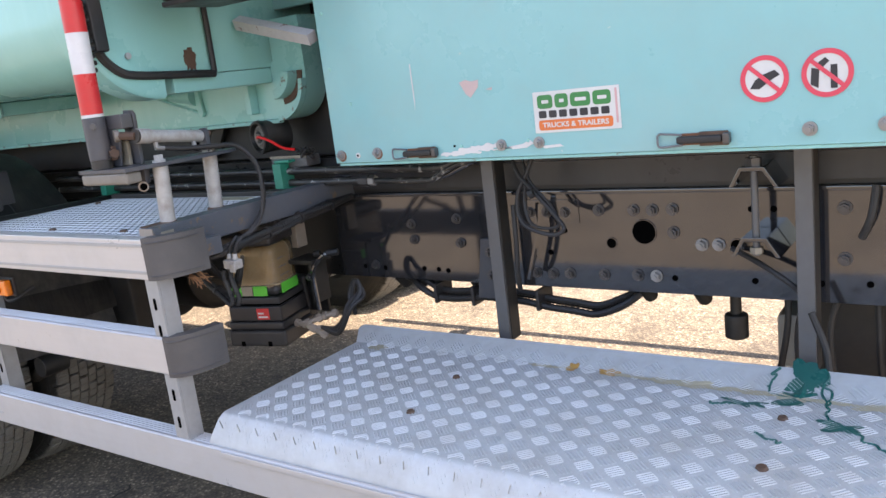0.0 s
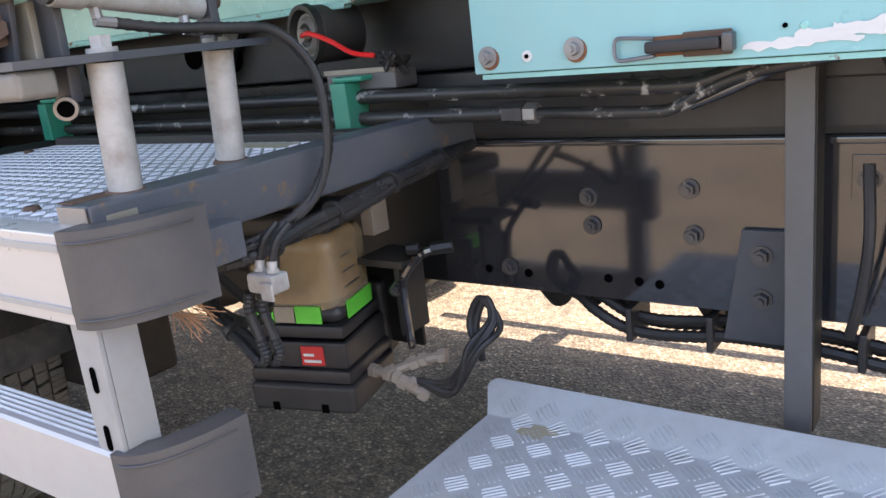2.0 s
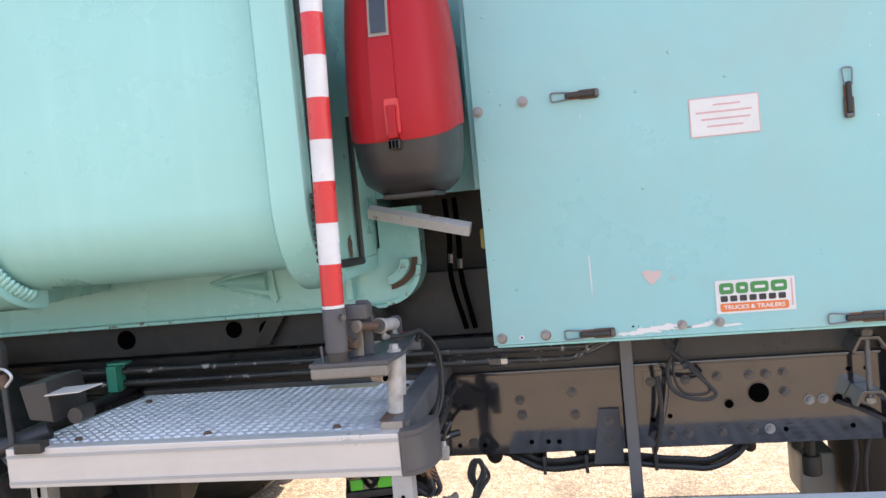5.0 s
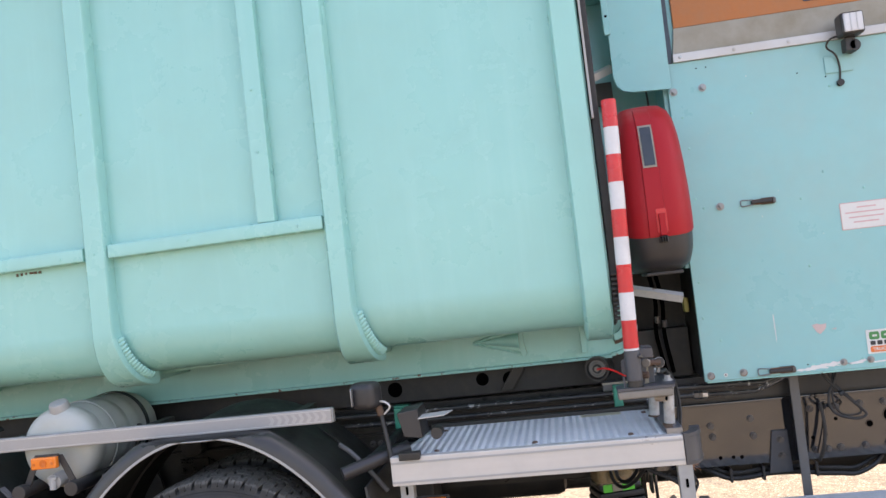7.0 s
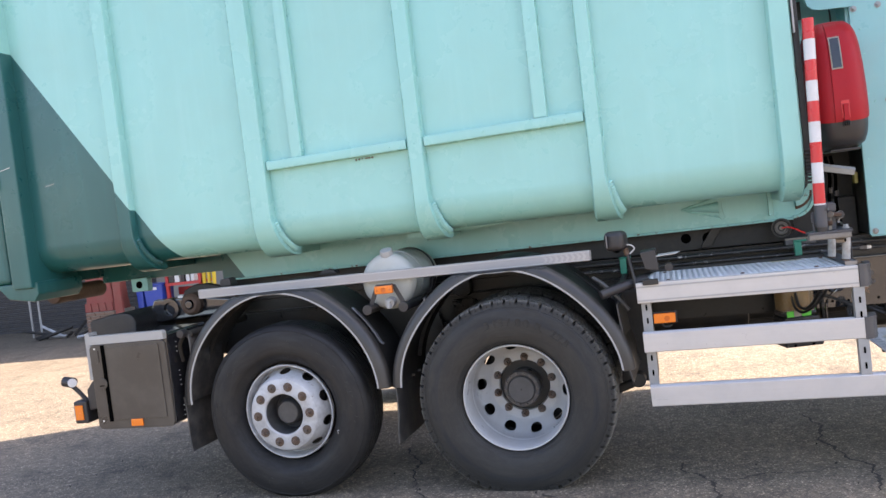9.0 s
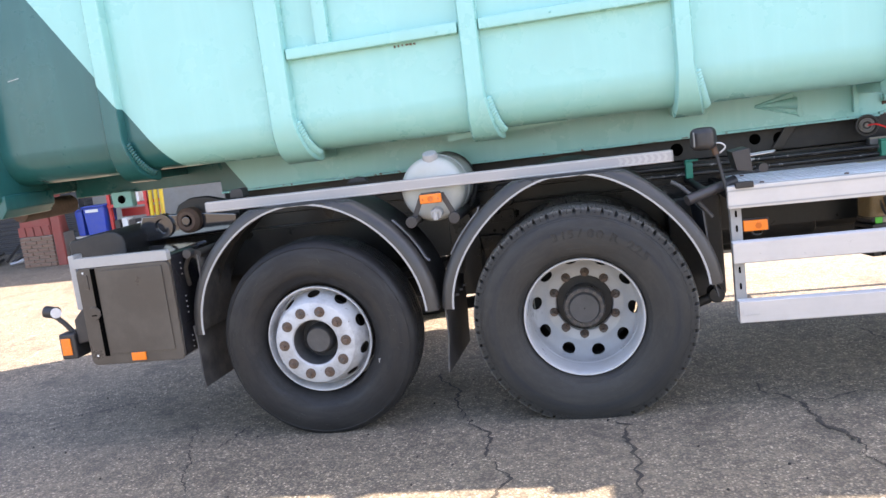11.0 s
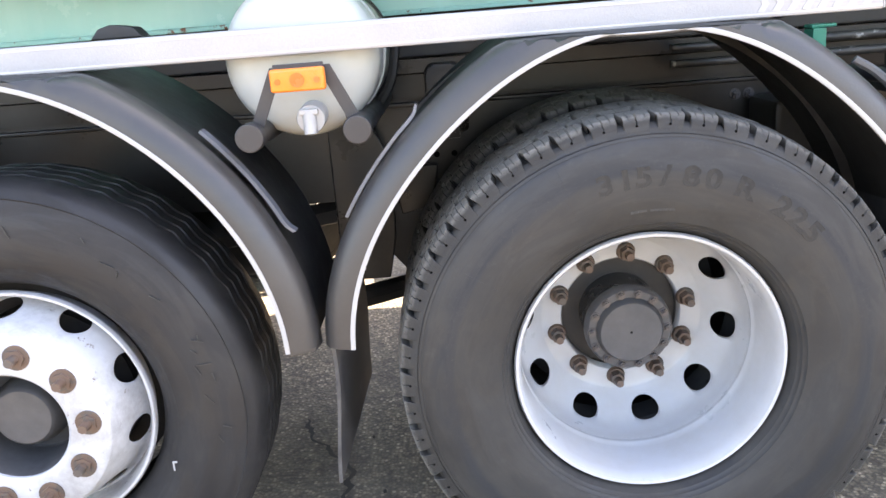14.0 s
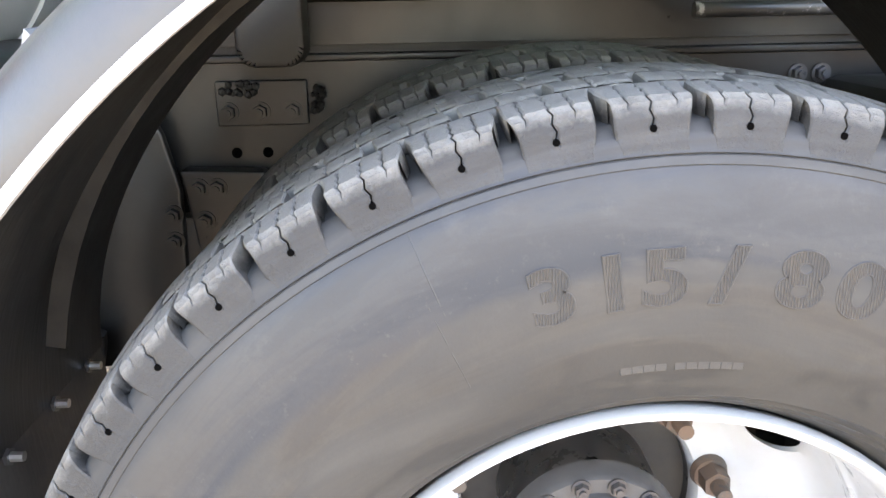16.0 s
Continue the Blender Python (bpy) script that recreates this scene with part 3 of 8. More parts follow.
CRACKS = ((-0.92, 0.9, -0.62, 0.1, .014), (-0.62, 0.1, -0.44, -0.4, .015), (-0.44, -0.4, -0.35, -1.6, .012), (0.12, -0.05, 0.19, -0.1, .012), (0.19, -0.1, 0.2, -0.85, .014),
          (0.84, 0.42, 0.98, 0.12, .013), (0.98, 0.12, 1.1, -0.5, .02), (1.1, -0.5, 1.3, -1.4, .013), (0.98, 0.13, 1.7, 0.27, .009), (1.64, 1.3, 1.72, 0.48, .02), (1.72, 0.48, 1.77, -0.1, .02),
          (-1.89, 0.2, -1.93, -0.15, .010), (-2.3, 0.3, -1.9, -0.7, .008), (-3.9, 0.35, -2.6, 0.8, .008), (-3.2, 0.1, -2.5, 0.55, .006), (1.75, 0.2, 2.6, 0.1, .010))
for k, c in enumerate(CRACKS):
    jagged(*c, seed=k + 3)
# crumbs of stone and dirt on the asphalt
own = bmesh.new()
rnd = random.Random(77)
for k in range(60):
    g = bmesh.new()
    bmesh.ops.create_icosphere(g, subdivisions=1, radius=rnd.uniform(.003, .009))
    for v in g.verts:
        v.co *= rnd.uniform(.7, 1.2)
    x, y = rnd.uniform(-3.4, 2.4), rnd.uniform(-0.9, 0.9)
    move(g, (x, y, 0.003))
    join(own, g)
solo("crumbs", own, M["crack"], "dark crumbs of stone and dirt on asphalt", "debris", kind="stuff")

shed = thing("warehouse", (-11, 11.5, 0), "dark blue warehouse with corrugated cladding and an added shade canopy", "building")
prof = []
for k in range(64):
    z = 0.085 * k
    prof += [(11.0, z), (11.0, z + 0.035), (11.03, z + 0.046), (11.03, z + 0.074)]
prof += [(11.3, prof[-1][1]), (11.3, 0)]
part("wall", sweep_x(prof, -30, -9.9), M["cladding"], shed, smooth=False)
part("wall", box(-9.9, -3.6, 11.0, 11.3, 0, 5.5), M["mortar"], shed, "plain grey rear wall", smooth=False)
# unseen canopy on posts, added to shade the ground before the pillar
part("shade_canopy", box(-30, -3.4, 7.75, 15, 5.5, 5.7), M["cladding"], shed, smooth=False)
for x in (-10.1, -3.8):
    part("shade_canopy_post", box(x, x + 0.16, 10.6, 10.76, 0, 5.5), M["cladding"], shed, smooth=False)

pillar = thing("brick_pillar", (-9.28, 8.6, 0), "brown brick pillar with a red timber hood", "pillar")
part("mortar", box(-9.585, -8.965, 8.325, 8.9, 0, 0.525), M["mortar"], pillar, smooth=False)
brick_mesh = mesh_of("brick", box(-0.1, 0.1, -0.02, 0.02, -0.027, 0.027, 0.004, 1), M["brick"], False)
end_mesh = mesh_of("brick", box(-0.047, 0.047, -0.02, 0.02, -0.027, 0.027, 0.004, 1), M["brick"], False)
for row in range(8):
    z = 0.035 + row * 0.065
    for col in range(3):
        piece("brick", brick_mesh, pillar, (-9.485 + col * 0.21 + (0.0 if row % 2 else 0.0), 8.318, z)) if row % 2 else None
    if not row % 2:
        piece("brick", end_mesh, pillar, (-9.537, 8.318, z))
        for col in range(2):
            piece("brick", brick_mesh, pillar, (-9.38 + col * 0.21, 8.318, z))
        piece("brick", end_mesh, pillar, (-9.012, 8.318, z))
part("hood", slab([(-9.62, 0.53), (-8.96, 0.53), (-8.99, 0.74), (-9.03, 1.6), (-9.5, 1.6), (-9.57, 0.74)], 8.34, 8.8, 0.02), M["brick_red"], pillar)
for k in range(4):
    part("board", slab([(-9.6 + k * 0.16, 0.535), (-9.46 + k * 0.16, 0.535), (-9.47 + k * 0.155, 0.70), (-9.59 + k * 0.155, 0.70)], 8.315, 8.339, 0.004), M["brick_red"], pillar, smooth=False)
part("door_board", box(-8.935, -8.775, 8.3, 8.36, 0.0, 1.7, 0.01), M["brick_red"], pillar, "red painted door board", smooth=False)

rack = thing("storage_rack", (-7.65, 8.8, 0), "red steel storage rack with white boxes", "rack")
for x in (-8.02, -7.33):
    part("post", box(x, x + 0.05, 8.6, 8.66, 0, 1.6), M["red_bin"], rack, smooth=False)
for z in (0.36, 0.86, 1.3):
    part("shelf", box(-8.02, -7.28, 8.58, 9.0, z, z + 0.05), M["red_bin"], rack, smooth=False)
part("back_rail", box(-8.02, -7.28, 8.98, 9.0, 0.66, 0.80), M["red_bin"], rack, smooth=False)
rnd = random.Random(5)
for z, top in ((0.411, 0.26), (0.911, 0.3)):
    x = -7.96
    while x < -7.40:
        w = rnd.uniform(0.05, 0.13)
        solo("carton", box(x, x + w, 8.62, 8.8, z, z + rnd.uniform(0.12, top), 0.006, 1), M["paper"] if rnd.random() < 0.75 else M["dark_plastic"], "small carton on a red storage rack", "carton", "cartons on the rack")
        x += w + rnd.uniform(0.01, 0.04)
table = thing("bench", (-8.33, 8.7, 0), "low grey steel bench under a bin", "bench")
part("top", box(-8.66, -8.04, 8.5, 9.0, 0.40, 0.43), M["galv"], table, smooth=False)
for x in (-8.64, -8.1):
    part("leg", box(x, x + 0.04, 8.52, 8.56, 0, 0.4), M["galv"], table, smooth=False)
bin_ = thing("waste_bin", (-8.33, 8.7, 0.43), "blue plastic bin with a white label", "bin")
part("tub", slab([(-8.42, 0.432), (-8.08, 0.432), (-8.05, 0.9), (-8.45, 0.9)], 8.52, 8.9, 0.02), M["blue"], bin_)
part("rim", box(-8.47, -8.03, 8.5, 8.92, 0.9, 0.93, 0.01), M["blue"], bin_)
part("label", box(-8.4, -8.16, 8.508, 8.514, 0.82, 0.87), M["paper"], bin_, smooth=False)
bin_ = thing("waste_bin", (-8.56, 8.75, 0.43), "narrow dark blue plastic bin", "bin")
part("tub", slab([(-8.62, 0.432), (-8.5, 0.432), (-8.49, 0.86), (-8.64, 0.86)], 8.55, 8.85, 0.02), M["blue"], bin_)
part("rim", box(-8.65, -8.48, 8.53, 8.87, 0.86, 0.885, 0.008), M["blue"], bin_)
solo("crate", slab([(-8.71, 0.0), (-8.51, 0.0), (-8.50, 0.30), (-8.72, 0.30)], 8.45, 8.7, 0.02), M["red_bin"], "red plastic crate on the ground", "crate")
digger = thing("machine_arm", (-7.1, 8.8, 0), "yellow painted machine frame", "machine")
for k in range(3):
    part("bar", rod((-7.26 + k * 0.1, 8.6, 0), (-7.2 + k * 0.1, 8.65, 1.5), 0.035, 8), M["yellow"], digger, smooth=False)
for x, h in ((-12.16, 0.98), (-11.94, 0.94)):
    post = thing("barrier_post", (x, 9.75, 0), "thin white barrier post", "post", "barrier posts")
    part("shaft", rod((x, 9.75, 0), (x, 9.75, h), 0.022, 8), M["white"], post)
    part("knob", rod((x, 9.75, h), (x, 9.75, h + 0.12), 0.05, 8), M["white"], post)
rnd = random.Random(11)
for k in range(12):
    x, y = rnd.uniform(-11.6, -9.9), rnd.uniform(8.7, 9.6)
    a = rnd.uniform(0, 3.1)
    solo("plank", rod((x, y, 0.04), (x + 0.8 * math.cos(a), y + 0.4 * math.sin(a), 0.04 + 0.025 * k), 0.03, 4), M["black_dull" if k % 3 else "galv"], "old plank in a scrap heap", "plank", "scrap heap")

# ---- the container ----
container = thing("waste_container", (-0.9, 1.25, 1.3), "mint green steel roll-off container with welded ribs", "container")
YC = 1.25
X_REAR, X_FRONT, Z_TOP = -3.08, 1.6, 3.62


def hull(out, z_bottom, radius, y_side, inner=None):
    """Half an outline in y and z: the side wall down to the rounded lower corner."""
    line = [(y_side - out, Z_TOP)]
    cy, cz, r = y_side + radius, z_bottom + radius, radius + out
    for k in range(13):
        a = radians(180 + 90 * k / 12)
        line.append((cy + r * math.cos(a), cz + r * math.sin(a)))
    return line


SIDE, BOTTOM, RAD = 0.148, 1.475, 0.185
half = hull(0, BOTTOM, RAD, SIDE)
outline = half + [(2 * YC - y, z) for y, z in reversed(half)]
part("shell", sweep_x(outline, X_REAR, X_FRONT), M["container"], container)


def rib_mesh(x0, x1, depth, wide=0.0, z_low=None):
    """A pressed rib that follows the wall and wraps round the lower corner, a little wider there."""
    own = bmesh.new()
    a, b = hull(depth, BOTTOM, RAD, SIDE), hull(-0.01, BOTTOM, RAD, SIDE)
    a[0], b[0] = (a[0][0], Z_TOP), (b[0][0], Z_TOP)
    a.insert(1, (SIDE - depth, 2.2)); b.insert(1, (SIDE + 0.01, 2.2))
    n = len(a)
    rows = []
    for i in range(n):
        w = wide * max(0, (i - 2) / (n - 3)) if i >= 2 else 0
        cut = 0.012
        pts = [(x0 - w * 0.3, b[i]), (x0 - w * 0.3 + cut * 0.3, (a[i][0] * 0.85 + b[i][0] * 0.15, a[i][1] * 0.85 + b[i][1] * 0.15)), (x0 - w * 0.3 + cut, a[i]),
               (x1 + w - cut, a[i]), (x1 + w - cut * 0.3, (a[i][0] * 0.85 + b[i][0] * 0.15, a[i][1] * 0.85 + b[i][1] * 0.15)), (x1 + w, b[i])]
        rows.append([own.verts.new((x, y, z)) for x, (y, z) in pts])
    for u, v in zip(rows, rows[1:]):
        for k in range(5):
            own.faces.new((u[k], u[k + 1], v[k + 1], v[k]))
    own.faces.new(rows[0])
    own.faces.new(list(reversed(rows[-1])))
    return own


RIBS = ((-2.405, -2.300), (-1.468, -1.334), (-0.447, -0.347), (0.552, 0.641))
for number, (x0, x1) in enumerate(RIBS):
    rib = part("rib", rib_mesh(x0, x1, 0.055, 0.055), M["container"], container)
    # lumpy weld seam where the rib turns under the wall
    own = bmesh.new()
    a = hull(0.03, BOTTOM, RAD, SIDE)
    for k in range(15):
        t = radians(190 + 4.2 * k)
        y, z = SIDE + RAD + (RAD + 0.024) * math.cos(t), BOTTOM + RAD + (RAD + 0.024) * math.sin(t)
        g = bmesh.new()
        bmesh.ops.create_uvsphere(g, u_segments=10, v_segments=7, radius=0.020)
        bmesh.ops.scale(g, vec=(1.1, 0.6, 0.55), verts=g.verts)
        bmesh.ops.rotate(g, cent=(0, 0, 0), matrix=Matrix.Rotation(radians(-35), 3, "Y"), verts=g.verts)
        move(g, (x1 + 0.006 + 0.055 * k / 15, y, z))
        join(own, g)
    if number < 4:
        part("weld_seam", own, M["container"], rib, kind="stuff")
    else:
        own.free()
    # far side
    back = rib_mesh(x0, x1, 0.055, 0.055)
    for v in back.verts:
        v.co.y = 2 * YC - v.co.y
    part("rib", back, M["container"], container)
collar = rib_mesh(1.50, 1.612, 0.06, 0.0)
part("front_collar", collar, M["container"], container)
part("seal", box(1.613, 1.645, 0.12, 0.16, 1.55, 3.6, 0.006), M["rubber"], container, "black rubber seal strip, frayed at its foot")
part("end_seal", hose([(1.614, y, z) for y, z in ((.135, 1.72), (.135, 1.60), (.146, 1.545), (.19, 1.50), (.239, 1.485), (.347, 1.478), (.43, 1.475), (.51, 1.471))], 0.012, 8, 5), M["rubber"], container, "black rubber seal, torn at the corner")
part("end_seal", hose([(1.614, .512, 1.475), (1.614, .513, 1.6), (1.614, .512, 1.9)], 0.009, 8, 2), M["rubber"], container)
own = bmesh.new()
rnd = random.Random(17)
ring_ = []
for k in range(26):
    a = 2 * math.pi * k / 26
    f_ = 1 + 0.5 * noise.noise((math.cos(a) * 2, math.sin(a) * 2, 4)) + rnd.uniform(-.15, .15)
    ring_.append(own.verts.new((1.6025, .44 + .022 * f_ * math.cos(a), 1.52 + .035 * f_ * math.sin(a))))
own.faces.new(ring_)
part("rust_patch", own, M["rust"], container, "rust patch with bare metal", smooth=False)
part("end_bolt", rod((1.6, .236, 1.538), (1.607, .236, 1.538), 0.009, 10), M["galv"], container)
rnd = random.Random(3)
for k in range(10):
    z = 1.5 + 0.018 * k
    part("frayed_seal", box(1.612, 1.632 + rnd.uniform(0, .012), 0.09, 0.12, z, z + 0.012, 0.003, 1), M["rubber"], container)
part("edge_strip", box(1.614, 1.622, 0.085, 0.115, 2.25, 3.6), M["white"], container, "bare white front edge strip", smooth=False)
# flat stiffeners
for z0 in (1.944, 3.157):
    for x0, x1, up in ((-1.33, -0.449, 0.0), (-0.345, 0.552, 0.012)):
        part("cross_bar", slab([(x0, z0 + up), (x1, z0 + up + 0.011), (x1, z0 + up + 0.067), (x0, z0 + up + 0.056)], SIDE - 0.05, SIDE + 0.01, 0.008), M["container"], container)
for x0, x1, z0 in ((-1.166, -1.096, 2.000), (0.286, 0.361, 2.020)):
    part("upright_bar", box(x0, x1, SIDE - 0.042, SIDE + 0.01, z0, 3.157, 0.008), M["container"], container)
rivet = mesh_of("rivet", rod((0, 0, 0), (0, -0.003, 0), 0.006, 8, 0.004), M["mint_old"], True)
for x, y, z in ((-1.13, .106, 2.5), (-1.13, .106, 2.2), (.32, .106, 2.55), (.32, .106, 2.3), (-0.9, .098, 1.975), (-0.55, .098, 1.975), (0.0, .098, 1.99), (0.45, .098, 1.99), (-0.4, .093, 1.98), (-0.4, .093, 2.55)):
    piece("rivet", rivet, container, (x, y, z))
own = bmesh.new()
rnd = random.Random(8)
for k in range(6):
    box(-0.78 + 0.02 * k, -0.78 + 0.02 * k + rnd.uniform(.006, .016), SIDE - .004, SIDE, 1.937 - rnd.uniform(0, .006), 1.944, bm=own)
part("rust_spots", own, M["rust"], container, "small rust spots under the cross bar")
# rear post and door in dark green
rear = part("rear_frame", box(-3.24, -3.08, 0.05, 2.45, 1.40, 3.64, 0.02), M["container"], container)
part("rear_door", box(-3.44, -3.265, 0.07, 2.43, 1.44, 3.6, 0.04, 3), M["container"], container)
part("door_seal", box(-3.266, -3.24, 0.1, 2.4, 1.46, 3.58), M["rubber"], container)
part("hinge_block", box(-3.38, -3.24, 0.015, 0.075, 2.06, 2.165, 0.008), M["container"], container)
part("hinge_pin", rod((-3.345, 0.012, 2.08), (-3.345, 0.012, 2.15), 0.018, 12), M["container"], container)
part("foot_plate", slab([(-3.4, 1.44), (-3.06, 1.44), (-3.06, 1.36), (-3.1, 1.31), (-3.3, 1.34), (-3.36, 1.40)], 0.08, 0.5, 0.01), M["container"], container)
part("floor_beam", box(-3.1, -2.05, 0.76, 0.84, 1.355, 1.474, 0.006), M["container"], container, "dark green floor beam with grime")
part("roller", rod((-3.28, 0.45, 1.32), (-3.28, 0.95, 1.32), 0.06, 24, bevel=0.01), M["rust"], container, "rusty ground roller")
part("lug", box(-2.82, -2.68, 0.7, 0.76, 1.27, 1.37, 0.012), M["mint_old"], container)
part("lug_hole", rod((-2.75, 0.697, 1.32), (-2.75, 0.72, 1.32), 0.026, 16), M["hole"], container)
for x0, z0, x1, z1 in ((-3.40, 2.30, -3.30, 2.32), (-3.36, 2.22, -3.29, 2.225), (-3.2, 2.18, -3.12, 2.195), (-2.95, 2.05, -2.88, 2.06)):
    yy = 0.049 if x0 < -3.1 else SIDE - 0.001
    part("scratch", rod((x0, yy, z0), (x1, yy, z1), 0.0025, 5), M["scuff_white"], container)
# long sill on the frame, with a rounded nose
sill_line = [(-2.105, 1.288), (1.62, 1.302)] + [(1.62 + 0.125 * math.sin(radians(a)), 1.427 - 0.125 * math.cos(radians(a))) for a in range(10, 91, 10)] + [(1.745, 1.62), (1.61, 1.62), (1.61, 1.49), (-2.105, 1.49)]
sill = part("sill", slab(sill_line, 0.758, 0.85, 0.0), M["container"], container)
part("sill_lip", slab([(-2.1, 1.281), (1.62, 1.295), (1.62, 1.308), (-2.1, 1.294)], 0.735, 0.757, 0.003), M["mint_rusty"], container, "chipped lower lip, rust showing through")
nose = [(1.62 + 0.125 * math.sin(radians(a)), 1.427 - 0.125 * math.cos(radians(a))) for a in range(0, 91, 10)]
part("nose_lip", slab(nose + [(x * 0.0 + 1.62 + (x - 1.62) * 0.88, 1.427 + (z - 1.427) * 0.88) for x, z in reversed(nose)], 0.735, 0.757), M["mint_rusty"], container)
arc = [(1.63 + 0.085 * math.sin(radians(a)), 1.455 - 0.085 * math.cos(radians(a))) for a in range(5, 90, 12)]
part("nose_rib", slab(arc + [(1.63 + (x - 1.63) * 0.62, 1.455 + (z - 1.455) * 0.62) for x, z in reversed(arc)], 0.71, 0.757, 0.004), M["mint_rusty"], container)
part("rust_band", slab([(1.63 + (x - 1.63) * 1.22, 1.455 + (z - 1.455) * 1.22) for x, z in arc] + [(x, z) for x, z in reversed(arc)], 0.752, 0.7575), M["rust"], container, "rusty bare band round the nose", smooth=False)
part("nose_stiffener", box(1.49, 1.515, 0.72, 0.757, 1.33, 1.49, 0.004), M["container"], container)
part("gusset", slab([(-0.62, 1.49), (-0.62, 1.44), (0.2, 1.475), (0.2, 1.49)], 0.45, 0.757), M["container"], container)
for x0, x1 in RIBS + ((1.50, 1.61),):
    part("cross_member", box(x0 + 0.01, x1 - 0.01, 0.37, 0.757, 1.425, 1.474, 0.006), M["container"], container)
# lashing ring on the sill
ring = part("lashing_plate", slab([(1.205, 1.487), (1.236, 1.487), (1.238, 1.40), (1.248, 1.352), (1.238, 1.338), (1.222, 1.342), (1.21, 1.40)], 0.742, 0.758, 0.003), M["container"], container)
part("lashing_pocket", slab([(1.040, 1.408), (1.040, 1.428), (1.052, 1.438), (1.21, 1.466), (1.222, 1.358), (1.052, 1.398)], 0.750, 0.7575, 0.003), M["container"], container, smooth=False)
part("lashing_cone", rod((1.03, 0.756, 1.418), (1.218, 0.748, 1.413), 0.006, 20, 0.034), M["container"], container, "pressed cone of the lashing point")
for p0, p1 in (((1.01, .751, 1.419), (1.21, .751, 1.470)), ((1.01, .751, 1.417), (1.222, .751, 1.354))):
    part("weld_edge", rod(p0, p1, 0.006, 8), M["container"], container)

# ---- the truck ----
truck = thing("truck", (0, 1.25, 0), "black three-axle truck chassis with silver wheels and plastic mudguards", "truck", shift=(0.0, 0.0, -0.010))
WEB = 0.847

# frame rails, sub-frame and cross members
for y0, s in ((WEB, 1), (2 * YC - WEB, -1)):
    a, b = (y0, y0 + s * 0.008)
    line = [(a, 0.765), (a, 1.035), (y0 + s * 0.085, 1.035), (y0 + s * 0.085, 1.027), (b, 1.027), (b, 0.773), (y0 + s * 0.085, 0.773), (y0 + s * 0.085, 0.765)]
    # this stretch of rail takes the darker black in place of deep shade
    part("frame_rail", sweep_x(line, -2.6, 1.70), M["road_black"], truck, "dull black frame rail, darkened for the shade behind the wheels")
    rail = part("frame_rail", sweep_x(line, 1.7005, 4.3), M["black"], truck, "glossy black frame rail with bolts and holes")
    if s == 1:
        near_rail = rail
    line = [(y0 - s * 0.004, 1.062), (y0 - s * 0.004, 1.128), (y0 - s * 0.03, 1.134), (y0 - s * 0.03, 1.172), (y0 + s * 0.1, 1.172), (y0 + s * 0.1, 1.062)]
    part("sub_frame", sweep_x(line, -2.5, 1.70), M["road_black"], truck)
    sub = part("sub_frame", sweep_x(line, 1.7005, 4.3), M["black_satin"], truck)
    if s == 1:
        near_sub = sub
part("frame_flange", box(-2.6, 1.70, WEB - 0.012, WEB + 0.08, 1.0365, 1.048, 0.003), M["road_black"], truck)
part("frame_flange", box(1.7005, 4.3, WEB - 0.012, WEB + 0.08, 1.0365, 1.048, 0.003), M["black"], truck)
part("packing_strip", box(-2.5, 4.3, WEB + 0.006, WEB + 0.09, 1.049, 1.061), M["black_dull"], truck)
for x in (-2.4, -1.9, -0.68, 0.75, 1.35, 2.3, 3.2):
    part("cross_member", box(x, x + 0.12, WEB + 0.09, 2 * YC - WEB - 0.09, 0.82, 0.98, 0.01), M["black_dull"], truck)
part("hook_arm", box(-2.2, 1.9, 0.98, 1.52, 1.18, 1.31, 0.01), M["black_dull"], truck, "black hook lift arm")
part("lift_frame", box(-2.15, 1.98, 0.87, 0.93, 1.175, 1.40, 0.008), M["black_dull"], truck)
for x in (0.45, 1.0):
    part("lightening_hole", rod((x + 0.15, 0.866, 1.24), (x + 0.15, 0.878, 1.24), 0.035, 20), M["hole"], near_sub)
part("gear_housing", hose([(0.5, 1.25, 0.72), (1.4, 1.25, 0.72), (2.4, 1.25, 0.74), (3.2, 1.25, 0.78)], 0.06, 12), M["black_dull"], truck, "prop shaft")
for x0, x1, r in ((1.95, 2.55, 0.1), (2.75, 3.2, 0.12)):
    part("dark_drum", rod((x0, 1.02, 0.91), (x1, 1.02, 0.91), r, 20, bevel=0.03), M["black_dull"], truck)
for x in (0.0, -1.35):
    part("axle_tube", rod((x, 0.45, 0.525), (x, 2.05, 0.525), 0.075, 18), M["black_dull"], truck)
    part("differential" if x == 0 else "axle_bulge", rod((x, 1.08, 0.525), (x, 1.42, 0.525), 0.2, 20, bevel=0.06), M["black_dull"], truck)
    for y in (0.93, 1.57):
        part("leaf_spring", hose([(x - 0.62, y, 0.72), (x, y, 0.64), (x + 0.62, y, 0.72)], 0.04, 6), M["black_dull"], truck)
        part("air_bag", rod((x - 0.38, y, 0.62), (x - 0.38, y, 0.82), 0.11, 18, bevel=0.04), M["rubber"], truck)
# black drums added to block light and hide the sunlit ground behind
for x0, x1, y, z, r in ((-2.35, -0.98, 1.25, 0.64, 0.2), (-0.32, 0.55, 1.25, 0.64, 0.2), (0.35, 1.35, 1.1, 0.76, 0.125), (0.35, 1.45, 1.4, 0.76, 0.125)):
    part("dark_drum", rod((x0, y, z), (x1, y, z), r, 22, bevel=0.04), M["black_dull"], truck)
# black block added to hide the sunlit ground beyond the wheel arch
part("arch_block", box(0.50, 0.78, 0.62, 0.83, 0.44, 1.0, 0.02), M["black_dull"], truck)
